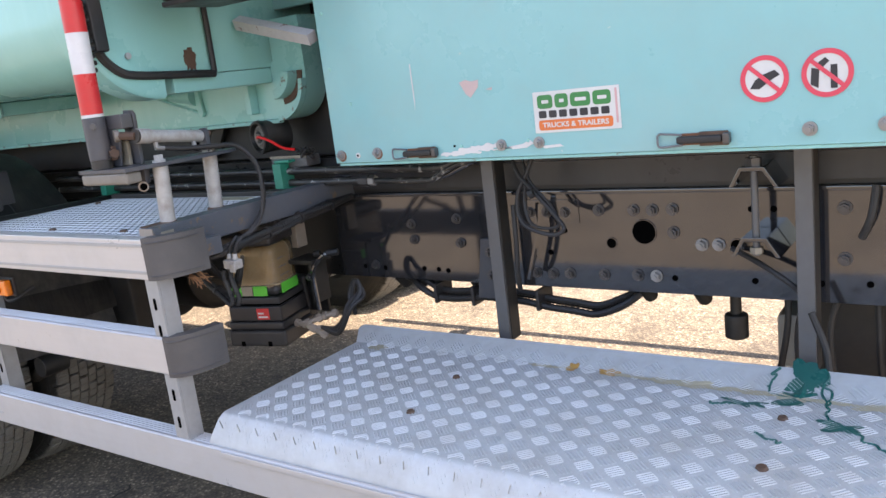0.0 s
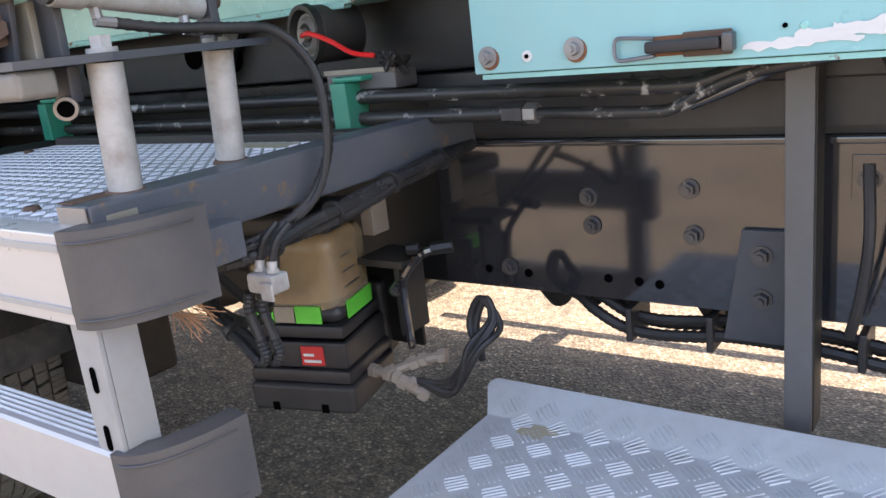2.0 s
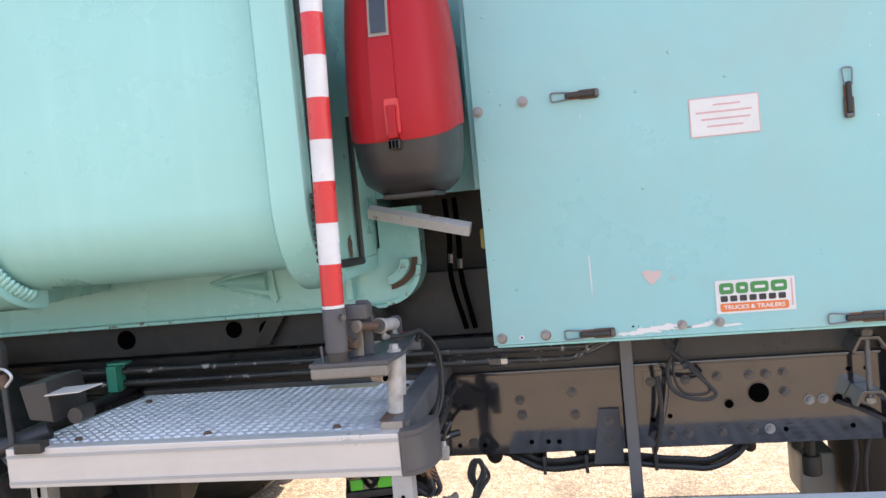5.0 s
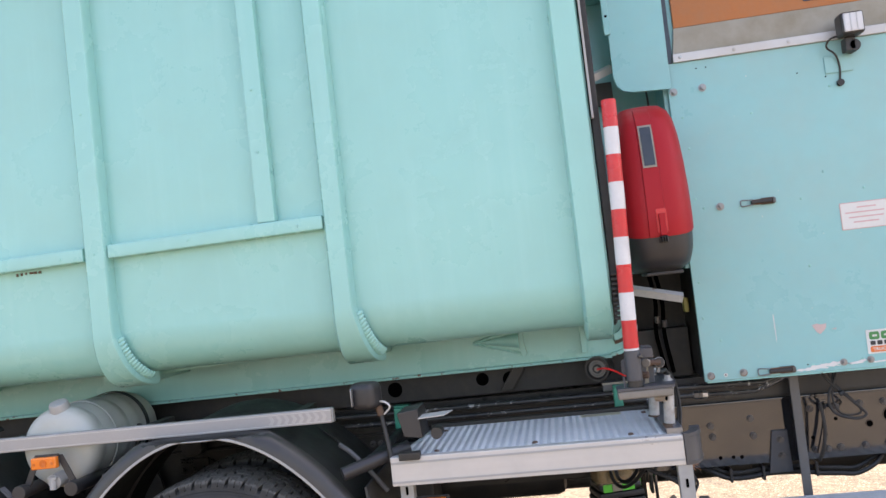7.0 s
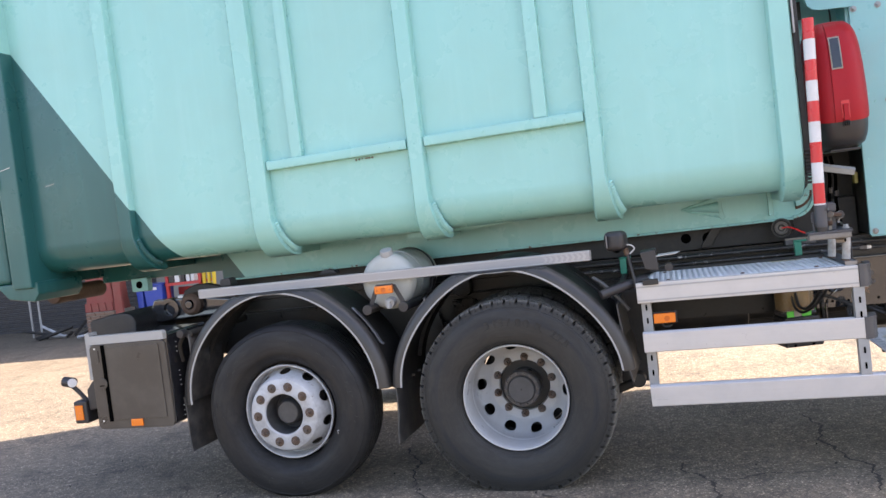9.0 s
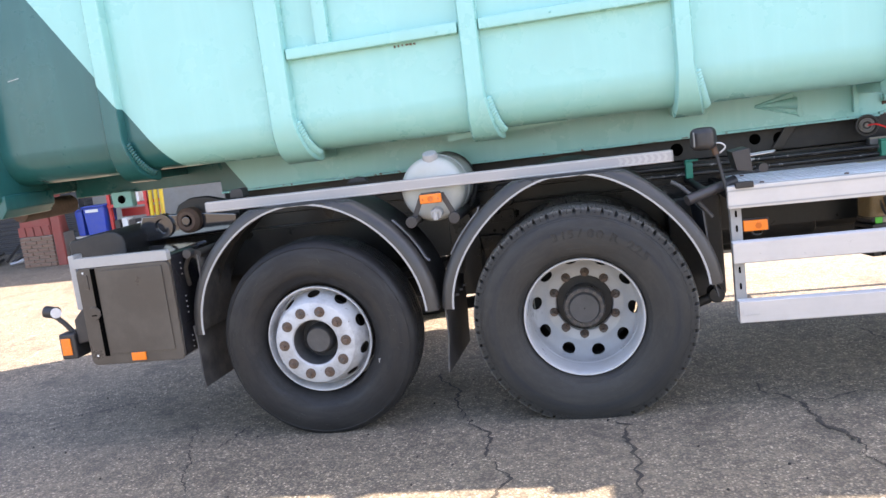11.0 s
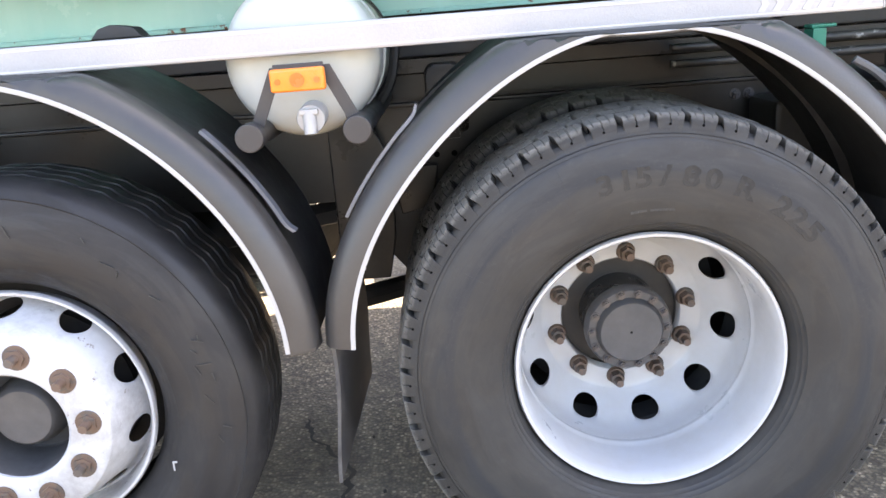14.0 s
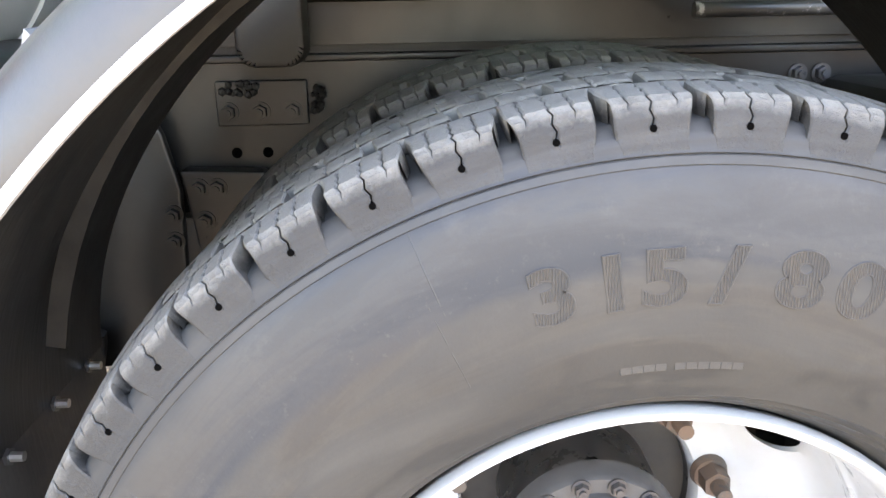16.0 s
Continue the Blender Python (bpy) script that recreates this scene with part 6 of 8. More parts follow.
part("plate_stop", slab([(-1.17, 1.281), (-1.05, 1.281), (-1.07, 1.304), (-1.12, 1.312), (-1.15, 1.304)], 0.3, 0.36, 0.004), M["rubber"], truck)

# side marker between the wheels
mk = part("side_marker", box(-0.730, -0.620, 0.056, 0.080, 1.152, 1.198, 0.006, 3), M["amber"], truck, "amber side marker light on two black arms")
part("lens_boss", rod((-0.675, 0.0555, 1.175), (-0.675, 0.0525, 1.175), 0.014, 20), M["amber_dark"], mk)
for x in (-0.714, -0.636):
    part("lens_screw", rod((x, 0.0555, 1.173), (x, 0.0535, 1.173), 0.006, 10), M["amber_dark"], mk)
part("marker_plate", box(-0.726, -0.624, 0.0805, 0.088, 1.153, 1.206, 0.002), M["dark_plastic"], mk)
for x0, x1 in ((-0.720, -0.783), (-0.626, -0.560)):
    d = 0.014
    part("marker_arm", slab([(x0 - d, 1.200), (x0 + d, 1.200), (x1 + d, 1.062), (x1 - d, 1.062)], 0.0885, 0.0945, 0.001), M["dark_plastic"], mk)

# ---- water tank ----
tank = thing("water_tank", (-0.67, 0.4, 1.05), "round milky white plastic water tank with a screw cap", "tank", shift=(-0.014, 0.04, -0.004))
prof = [(0.115, 0.0), (0.117, 0.06), (0.12, 0.11), (0.13, 0.145), (0.15, 0.16)]
for k in range(5):
    prof += [(0.17 + k * 0.1, 0.166), (0.21 + k * 0.1, 0.166), (0.22 + k * 0.1, 0.160), (0.235 + k * 0.1, 0.160)]
prof += [(0.68, 0.15), (0.70, 0.1), (0.70, 0.0)]
part("body", move(lathe(prof, 56), (-0.67, 0.0, 1.215)), M["white_tank"], tank)
part("filler_neck", rod((-0.665, 0.20, 1.32), (-0.665, 0.165, 1.37), 0.05, 22, 0.04), M["white_tank"], tank)
part("cap", rod((-0.665, 0.167, 1.364), (-0.665, 0.152, 1.402), 0.043, 24, 0.037, bevel=0.009), M["white"], tank, "white screw cap")
part("moulded_band", move(lathe([(0.30, 0.166), (0.30, 0.170), (0.325, 0.170), (0.325, 0.166), (0.30, 0.166)], 56), (-0.67, 0, 1.215)), M["white_tank"], tank)
part("strap", move(lathe([(0.55, 0.168), (0.55, 0.172), (0.575, 0.172), (0.575, 0.168), (0.55, 0.168)], 56), (-0.67, 0, 1.215)), M["rubber"], tank, "black band")
part("tap_boss", rod((-0.65, 0.12, 1.10), (-0.65, 0.06, 1.095), 0.03, 18, bevel=0.004), M["white"], tank)
tap = part("tap", rod((-0.652, 0.06, 1.112), (-0.652, 0.055, 1.065), 0.014, 16, bevel=0.002), M["white"], tank, "white drain tap")
part("tap_handle", box(-0.672, -0.632, 0.048, 0.072, 1.105, 1.117, 0.003), M["white"], tap)
part("tank_cradle", hose([(-0.86, 0.45, 1.24), (-0.83, 0.45, 1.12), (-0.75, 0.45, 1.05), (-0.59, 0.45, 1.05), (-0.51, 0.45, 1.12), (-0.48, 0.45, 1.24)], 0.012, 8), M["black_dull"], tank)
part("drain_hose", hose([(-0.575, 0.06, 1.12), (-0.57, 0.055, 1.09), (-0.56, 0.06, 1.075), (-0.55, 0.08, 1.07)], 0.006, 8), M["rubber"], tank)

# ---- side steps ----
def tread_bars(x0, x1, y0, y1, z, pitch=0.038, length=0.021, clip=None, tilt=None):
    """Five-bar pattern: groups of short raised bars, turned crosswise from group to group."""
    verts, faces = [], []
    nx, ny = int((x1 - x0) / pitch), int((y1 - y0) / pitch)
    for i in range(nx + 1):
        for j in range(ny + 1):
            # one group on the corners of a square grid, the crosswise one in the middle of its squares
            cx, cy = x0 + i * pitch, y0 + j * pitch
            if (i + j) % 2 or cx > x1 - 0.012 or cy > y1 - 0.008 or (clip and not clip(cx, cy)):
                continue
            a = radians(45 if i % 2 else -45)
            ca, sa = math.cos(a), math.sin(a)
            for b in range(5):
                o = (b - 2) * length * 0.33
                L, w = length * (0.66 if abs(b - 2) == 2 else 0.74), length * 0.06
                n = len(verts)
                for u, v, h in ((-L, -w, 0), (L, -w, 0), (L, w, 0), (-L, w, 0), (-L * .9, -w * .3, .0019), (L * .9, -w * .3, .0019), (L * .9, w * .3, .0019), (-L * .9, w * .3, .0019)):
                    px, py = cx + u * ca - (v + o) * sa, cy + u * sa + (v + o) * ca
                    verts.append(tilt(px, py, h) if tilt else (px, py, z + h))
                faces += [(n + i, n + (i + 1) % 4, n + 4 + (i + 1) % 4, n + 4 + i) for i in range(4)] + [(n + 4, n + 5, n + 6, n + 7)]
    me = bpy.data.meshes.new("bars")
    me.from_pydata(verts, [], faces)
    own = bmesh.new()
    own.from_mesh(me)
    bpy.data.meshes.remove(me)
    return own


steps = thing("side_steps", (1.27, 0.3, 0.42), "three silver aluminium side steps with grey end caps and slotted posts", "steps", shift=(-0.004, 0.006, 0.010))
board = part("top_board", slab([(0.733, 0.968), (1.795, 0.962), (1.795, 1.068), (0.733, 1.074)], 0.03, 0.07, 0.004), M["alu"], steps, "silver aluminium step nosing")
part("board_groove", box(0.735, 1.793, 0.0275, 0.0298, 0.978, 0.985), M["white"], board)
part("board_groove", box(0.735, 1.793, 0.0275, 0.0298, 1.048, 1.056), M["white"], board)
# tread of the top step narrows towards the frame
own = bmesh.new()
vs = [own.verts.new(p) for p in ((0.737, 0.071, 1.069), (1.79, 0.071, 1.069), (1.75, 0.60, 1.069), (0.815, 0.60, 1.069))]
f = own.faces.new(vs)
ex = bmesh.ops.extrude_face_region(own, geom=[f])
bmesh.ops.translate(own, verts=[v for v in ex["geom"] if isinstance(v, bmesh.types.BMVert)], vec=(0, 0, -0.02))
tp = part("tread_plate", own, M["plate"], steps, "silver aluminium five-bar tread plate", smooth=False)
part("tread_pattern", tread_bars(0.74, 1.79, 0.075, 0.6, 1.069, 0.0145, 0.0105, clip=lambda x, y: 0.755 + (y - 0.07) * 0.147 < x < 1.775 - (y - 0.07) * 0.08), M["bars"], tp, kind="stuff", smooth=False)
head = mesh_of("tread_bolt", rod((0, 0, 0), (0, 0, 0.007), 0.012, 10, 0.009), M["rust"])
for x, y in ((0.9, 0.1), (1.27, 0.1), (1.62, 0.1), (1.71, 0.52), (0.88, 0.5)):
    piece("tread_bolt", head, tp, (x, y, 1.069))
part("back_strip", box(0.8, 1.76, 0.605, 0.64, 1.05, 1.085, 0.006), M["black_dull"], steps, "dark rear edge of the step")
part("yellow_smear", slab([(1.45, 1.0705), (1.62, 1.0705), (1.60, 1.0715), (1.47, 1.0715)], 0.53, 0.58), M["ochre_pale"], steps, smooth=False)


def profile_step(x0, x1, z0, z1, name):
    line = [(0.03, z0 + 0.004), (0.03, z1 - 0.004), (0.034, z1)]
    for k in range(5):
        y = 0.040 + k * 0.009
        line += [(y, z1), (y + 0.002, z1 - 0.003), (y + 0.006, z1 - 0.003), (y + 0.008, z1)]
    line += [(0.086, z1), (0.086, z0), (0.034, z0)]
    return part(name, sweep_x(line, x0, x1), M["alu"], steps, "grooved silver aluminium step board")


profile_step(0.742, 1.80, 0.706, 0.808, "middle_board")
low = profile_step(0.752, 3.55, 0.418, 0.524, "lower_board")
part("lower_flange", box(1.95, 3.55, 0.024, 0.0295, 0.505, 0.520, 0.002), M["alu"], low)
# end mark pressed into the lower board, and its corner bolt
own = box(0.765, 0.84, 0.0275, 0.0298, 0.455, 0.459)
box(0.765, 0.769, 0.0275, 0.0298, 0.459, 0.485, bm=own)
part("pressed_mark", own, M["galv"], low, smooth=False)
for x, y, holes in ((0.748, 0.087, (0.57, 0.65, 0.85, 0.92)), (1.765, 0.036, (0.555, 0.632, 0.809, 0.881))):
    post = part("post", box(x, x + 0.05, y, y + 0.006, 0.43, 0.965, 0.001), M["post"], steps, "slotted grey galvanised post")
    part("post_flange", box(x, x + 0.004, y + 0.0065, y + 0.050, 0.43, 0.965, 0.001), M["post"], post)
    part("post_flange", box(x + 0.046, x + 0.05, y + 0.0065, y + 0.050, 0.43, 0.965, 0.001), M["post"], post)
    for z in holes:
        part("slot", slab(rounded(x + 0.02, x + 0.03, z, z + 0.032, 0.0048, 3), y - 0.0015, y - 0.0002), M["hole"], post, smooth=False)
# curved end caps
for z0, z1, x in ((0.962, 1.072, 1.797), (0.702, 0.812, 1.802)):
    own = bmesh.new()
    pts = [(x, 0.026), (x + 0.022, 0.030), (x + 0.044, 0.048), (x + 0.060, 0.080), (x + 0.070, 0.120), (x + 0.074, 0.165)]
    sm = [p for p in smooth_line([(px, py, 0) for px, py in pts], 5)]
    outer = [(p.x, p.y) for p in sm]
    inner = []
    for i, p in enumerate(sm):
        d = (sm[min(i + 1, len(sm) - 1)] - sm[max(i - 1, 0)]).normalized()
        inner.append((p.x - d.y * 0.035, p.y + d.x * 0.035))
    ring = outer + inner[::-1]
    lo_, hi_ = [own.verts.new((px, py, z0)) for px, py in ring], [own.verts.new((px, py, z1)) for px, py in ring]
    own.faces.new(lo_); own.faces.new(hi_[::-1])
    for i in range(len(ring)):
        j = (i + 1) % len(ring)
        own.faces.new((lo_[i], lo_[j], hi_[j], hi_[i]))
    rim_edges = [e for e in own.edges if abs(e.verts[0].co.z - e.verts[1].co.z) < 1e-6]
    cap = part("end_cap", own, M["grey_cap"], steps, "dark grey plastic end cap")
    own = bmesh.new()
    for za, zb in ((z0 + 0.010, z0 + 0.0125), (z1 - 0.014, z1 - 0.0115)):
        hose([(px + 0.002, py - 0.001, (za + zb) / 2) for px, py in outer[2:-2]], 0.0016, 5, 1, bm=own)
    part("cap_line", own, M["grey_cap"], cap, kind="stuff")
# carriers behind the boards
part("side_beam", box(1.742, 1.802, 0.066, 0.845, 1.017, 1.090, 0.006), M["beam"], steps, "blue-grey steel side beam, rusty at the end")
part("beam_end", box(1.744, 1.800, 0.0625, 0.0655, 1.019, 1.088, 0.002), M["brass"], steps, "rusty beam end")
part("rust_patch", box(1.7405, 1.770, 0.068, 0.150, 1.0895, 1.0912), M["rust"], steps, kind="stuff")
part("weld_patch", box(1.80, 1.8035, 0.085, 0.125, 1.03, 1.075, 0.001), M["raw"], steps, "bare ground weld")
part("cross_beam", box(0.76, 0.80, 0.1, 0.845, 0.99, 1.045, 0.004), M["black_dull"], steps)
part("angle", box(1.77, 1.84, 0.15, 0.24, 0.985, 1.034, 0.004), M["beam"], steps)
# bird's nest of straw under the cap
own = bmesh.new()
rnd = random.Random(4)
for k in range(24):
    a = Vector((1.80 + rnd.uniform(0, .02), 0.14 + rnd.uniform(0, .04), 0.955 + rnd.uniform(-.01, .01)))
    rod(a, a + Vector((rnd.uniform(.01, .045), rnd.uniform(-.015, .02), rnd.uniform(-.03, .0))), 0.0007, 5, bm=own)
solo("straw_tuft", own, M["straw"], "tuft of dry straw under the step", "straw", kind="stuff")
m2 = thing("step_marker", (0.84, 0.12, 0.88), "amber side marker light behind the step post", "light")
part("lens", box(0.80, 0.912, 0.10, 0.124, 0.855, 0.908, 0.006, 3), M["amber"], m2)
part("lens_boss", rod((0.868, 0.0995, 0.88), (0.868, 0.0975, 0.88), 0.014, 18), M["amber_dark"], m2)
part("mount", box(0.79, 0.92, 0.1245, 0.135, 0.85, 0.912, 0.003), M["dark_plastic"], m2)
part("cable", hose([(0.84, 0.13, 0.855), (0.85, 0.13, 0.835), (0.88, 0.14, 0.835), (0.9, 0.2, 0.86)], 0.008, 8), M["rubber"], m2)

# ---- tread plate platform ----
plat = thing("platform", (2.6, 0.45, 0.5), "silver five-bar tread plate platform with ochre and teal stains", "platform")
ZP, XL, XR, YF = 0.610, 1.914, 3.55, 0.622


def plate_edge(y):
    return XL - 0.045 * max(0, (y - YF) / 0.09) - 0.035 * max(0, (0.088 - y) / 0.05) + 0.022 * max(0, (y - YF - 0.060) / 0.020) ** 2


prof = [(0.046, 0.500), (0.048, 0.530), (0.052, 0.548), (0.060, 0.565), (0.074, 0.592), (0.082, 0.603), (0.092, ZP), (YF, ZP)]
UP, LEAN = 0.080, 0.073  # the upstand at the back: its length and how far it leans over
own = bmesh.new()
rows = []
for s, y, z in [(y, y, z) for y, z in prof] + [(YF + t * UP, YF + t * LEAN, ZP + t * (UP ** 2 - LEAN ** 2) ** 0.5) for t in (0.06, 0.12, 0.75, 0.85, 0.93, 1.0)]:
    xl = plate_edge(s)
    rows.append([own.verts.new((xl + (XR - xl) * k / 12, y, z)) for k in range(13)])
for u, v in zip(rows, rows[1:]):
    for k in range(12):
        own.faces.new((u[k], u[k + 1], v[k + 1], v[k]))
ex = bmesh.ops.extrude_face_region(own, geom=list(own.faces))
bmesh.ops.translate(own, verts=[v for v in ex["geom"] if isinstance(v, bmesh.types.BMVert)], vec=(0, 0, -0.005))
deck = part("deck", own, M["plate"], plat)


def plate_at(x, s, h=0.0):
    """A point on the bent plate: s runs across it and up the upstand; h: how far proud."""
    if s > YF:
        t, c = (s - YF) / UP, LEAN / UP
        return (x, YF + t * LEAN - h * (1 - c * c) ** 0.5, ZP + t * (UP ** 2 - LEAN ** 2) ** 0.5 + h * c)
    return (x, s, plate_z(x, s) + h)


def plate_z(x, y):
    for (y0, z0), (y1, z1) in zip(prof, prof[1:]):
        if y0 <= y <= y1:
            return z0 + (z1 - z0) * (y - y0) / (y1 - y0) + 0.0001
    return ZP


part("tread_pattern", tread_bars(1.82, XR, 0.066, YF + UP - 0.016, ZP, 0.0325, 0.0235, clip=lambda x, y: x > plate_edge(y) + 0.016, tilt=plate_at), M["plate"], deck, kind="stuff", smooth=False)
for x, y, r in ((2.400, .252, .016), (2.388, .472, .015), (3.203, .271, .018), (3.193, .492, .016)):
    part("deck_bolt", rod((x, y, ZP - 0.002), (x, y, ZP + 0.006), r * 0.75, 14, r * 0.55), M["rust"], deck)


def spill(cx, cy, rx, ry, mat, name, seed, label, spikes=0.45):
    own = bmesh.new()
    rnd = random.Random(seed)
    n = 40
    ring = []
    for k in range(n):
        a = 2 * math.pi * k / n
        f = 1 + spikes * noise.noise((math.cos(a) * 1.7, math.sin(a) * 1.7, seed)) * 1.6 + rnd.uniform(-.12, .12) * spikes
        x, y = cx + rx * f * math.cos(a), cy + ry * f * math.sin(a)
        ring.append(own.verts.new(plate_at(x, y, 0.0015)))
    c = own.verts.new(plate_at(cx, cy, 0.0019))
    for k in range(n):
        own.faces.new((c, ring[k], ring[(k + 1) % n]))
    return part(name, own, mat, deck, label, smooth=False)


spill(2.653, .618, .016, .02, M["ochre"], "stain", 1, "ochre yellow spill")
spill(2.58, .612, .05, .008, M["ochre_pale"], "stain", 2, "pale ochre stain")
spill(2.755, .618, .028, .014, M["ochre"], "stain", 3, "ochre yellow spill")
for k in range(9):
    spill(2.82 + k * 0.075, .610 - 0.002 * k, .05, .010 + .004 * (k % 3), M["ochre_pale"], "stain", 20 + k, "pale ochre stain")
spill(2.02, .60, .03, .02, M["ochre_pale"], "stain", 41, "pale ochre stain")
spill(3.205, .665, .042, .05, M["teal"], "paint_spill", 5, "dried teal paint spill", 0.7)
spill(3.195, .60, .05, .03, M["teal"], "paint_spill", 6, "dried teal paint spill", 0.8)
spill(3.105, .545, .036, .016, M["teal"], "paint_spill", 7, "dried teal paint spill", 0.9)
spill(3.30, .485, .05, .018, M["teal"], "paint_spill", 8, "dried teal paint spill", 0.9)
for k, (a, b) in enumerate((((3.24, .66), (3.28, .50)), ((3.31, .49), (3.40, .40)), ((3.14, .69), (3.13, .62)), ((3.16, .41), (3.21, .38)), ((3.08, .54), (3.03, .52)), ((3.24, .70), (3.27, .58)))):
    rnd = random.Random(k)
    line = [(a[0] + (b[0] - a[0]) * t / 8 + rnd.uniform(-.008, .008), a[1] + (b[1] - a[1]) * t / 8 + rnd.uniform(-.008, .008)) for t in range(9)]
    part("paint_dribble", hose([plate_at(x, y, 0.0005) for x, y in line], 0.0032, 5, 4), M["teal"], deck)
part("under_beam", box(1.98, 3.5, 0.1, 0.14, 0.53, 0.595), M["black_dull"], plat)
part("under_beam", box(1.98, 3.5, 0.56, 0.60, 0.53, 0.595), M["black_dull"], plat)

# ---- folding warning pole on its bracket ----
pole = thing("warning_pole", (1.67, 0.055, 1.2), "red and white striped upright warning pole in a grey socket", "pole", shift=(0.0, 0.0, -0.003))
for k in range(9):
    z = 1.400 + k * 0.1005
    part("band", rod((1.652 + 0.0030 * k, 0.065, z), (1.652 + 0.0030 * (k + 1), 0.065, z + 0.1005), 0.0272, 24), M["white_tape" if k % 2 else "red_tape"], pole, "white tape band" if k % 2 else "red tape band")
part("tape_edge", rod((1.652, 0.065, 1.392), (1.652, 0.065, 1.3995), 0.0276, 24), M["white_tape"], pole)
part("socket", rod((1.651, 0.065, 1.283), (1.652, 0.065, 1.391), 0.0285, 24, bevel=0.003), M["grey_steel"], pole, "grey steel socket")
part("socket_foot", rod((1.651, 0.065, 1.2605), (1.651, 0.065, 1.283), 0.0265, 20), M["black_dull"], pole)
part("socket_bolt", rod((1.675, 0.045, 1.37), (1.684, 0.038, 1.37), 0.008, 6), M["bolt"], pole)
# hinge: two ear plates, a worn bare plate between them and the pivot bolt
part("ear_plate", slab([(1.612, 1.352), (1.622, 1.359), (1.695, 1.353), (1.701, 1.345), (1.701, 1.327), (1.686, 1.261), (1.629, 1.261), (1.638, 1.291), (1.610, 1.308)], 0.092, 0.10, 0.002), M["grey_steel"], pole)
part("tall_plate", slab([(1.688, 1.385), (1.692, 1.400), (1.722, 1.398), (1.730, 1.388), (1.727, 1.261), (1.672, 1.261)], 0.125, 0.136, 0.002), M["grey_steel"], pole)
part("bare_plate", slab([(1.660, 1.322), (1.707, 1.324), (1.704, 1.261), (1.668, 1.261)], 0.108, 0.118, 0.002), M["raw"], pole, "bare worn plate")
part("hinge_block", box(1.655, 1.728, 0.09, 0.1245, 1.355, 1.392, 0.004), M["grey_steel"], pole)
bolt_ = part("pivot_bolt", rod((1.668, 0.088, 1.297), (1.702, 0.072, 1.297), 0.0125, 6), M["rust"], pole, "rusty pivot bolt")
part("washer", rod((1.672, 0.086, 1.297), (1.677, 0.0835, 1.297), 0.019, 16), M["rust"], bolt_)
part("thin_post", rod((1.615, 0.06, 1.26), (1.612, 0.06, 1.30), 0.004, 8), M["grey_steel"], pole)
# air cylinder
cyl = part("air_cylinder", rod((1.7475, 0.13, 1.3305), (1.739, 0.318, 1.306), 0.0165, 22, bevel=0.003), M["leg"], pole, "grey pneumatic cylinder")
part("cylinder_head", rod((1.749, 0.112, 1.333), (1.747, 0.152, 1.3275), 0.0195, 22, bevel=0.003), M["leg"], cyl)
part("cylinder_cap", rod((1.7495, 0.106, 1.3338), (1.749, 0.1118, 1.333), 0.0175, 20), M["black_dull"], cyl)
part("clevis", rod((1.700, 0.088, 1.339), (1.7495, 0.108, 1.3335), 0.0105, 8), M["rust"], cyl)
part("clevis_eye", rod((1.697, 0.082, 1.339), (1.703, 0.094, 1.339), 0.0155, 14, bevel=0.002), M["bar_grey"], cyl)
for y, z in ((0.165, 1.312), (0.285, 1.295)):
    fit_ = part("fitting", rod((1.746, y, z), (1.748, y, z - 0.014), 0.0065, 8), M["washer"], cyl)
    part("fitting_elbow", rod((1.747, y - 0.004, z - 0.016), (1.751, y + 0.02, z - 0.020), 0.0065, 8), M["washer"], fit_)
part("end_post", slab([(1.726, 1.261), (1.757, 1.261), (1.757, 1.318), (1.749, 1.326), (1.733, 1.326), (1.726, 1.318)], 0.320, 0.334, 0.002), M["grey_steel"], pole)
part("end_pin", rod((1.742, 0.312, 1.312), (1.742, 0.345, 1.311), 0.009, 10), M["rust"], pole)
# base: a thin plate that narrows to the rear, on a pale channel bar and two legs
own = bmesh.new()
f = own.faces.new([own.verts.new((x, y, 1.2600)) for x, y in ((1.584, 0.036), (1.784, 0.036), (1.800, 0.14), (1.780, 0.395), (1.770, 0.405), (1.735, 0.405), (1.655, 0.20), (1.584, 0.13))])
ex = bmesh.ops.extrude_face_region(own, geom=[f])
bmesh.ops.translate(own, verts=[v for v in ex["geom"] if isinstance(v, bmesh.types.BMVert)], vec=(0, 0, -0.009))
part("base_plate", own, M["grey_steel"], pole, "thin grey steel base plate", smooth=False)
part("front_bar", box(1.584, 1.779, 0.038, 0.085, 1.220, 1.2505, 0.007, 3), M["bar_grey"], pole, "pale grey channel bar under the plate")
part("stop_arm", slab([(1.708, 1.2505), (1.752, 1.2505), (1.748, 1.21), (1.716, 1.21)], 0.112, 0.128, 0.003), M["grey_steel"], pole)
pin = part("stop_tube_end", rod((1.722, 0.12, 1.205), (1.756, 0.098, 1.205), 0.0132, 18, bevel=0.002), M["brass"], pole, "short open tube end")
part("tube_bore", rod((1.7555, 0.0985, 1.205), (1.7572, 0.0972, 1.205), 0.0092, 14), M["hole"], pin)
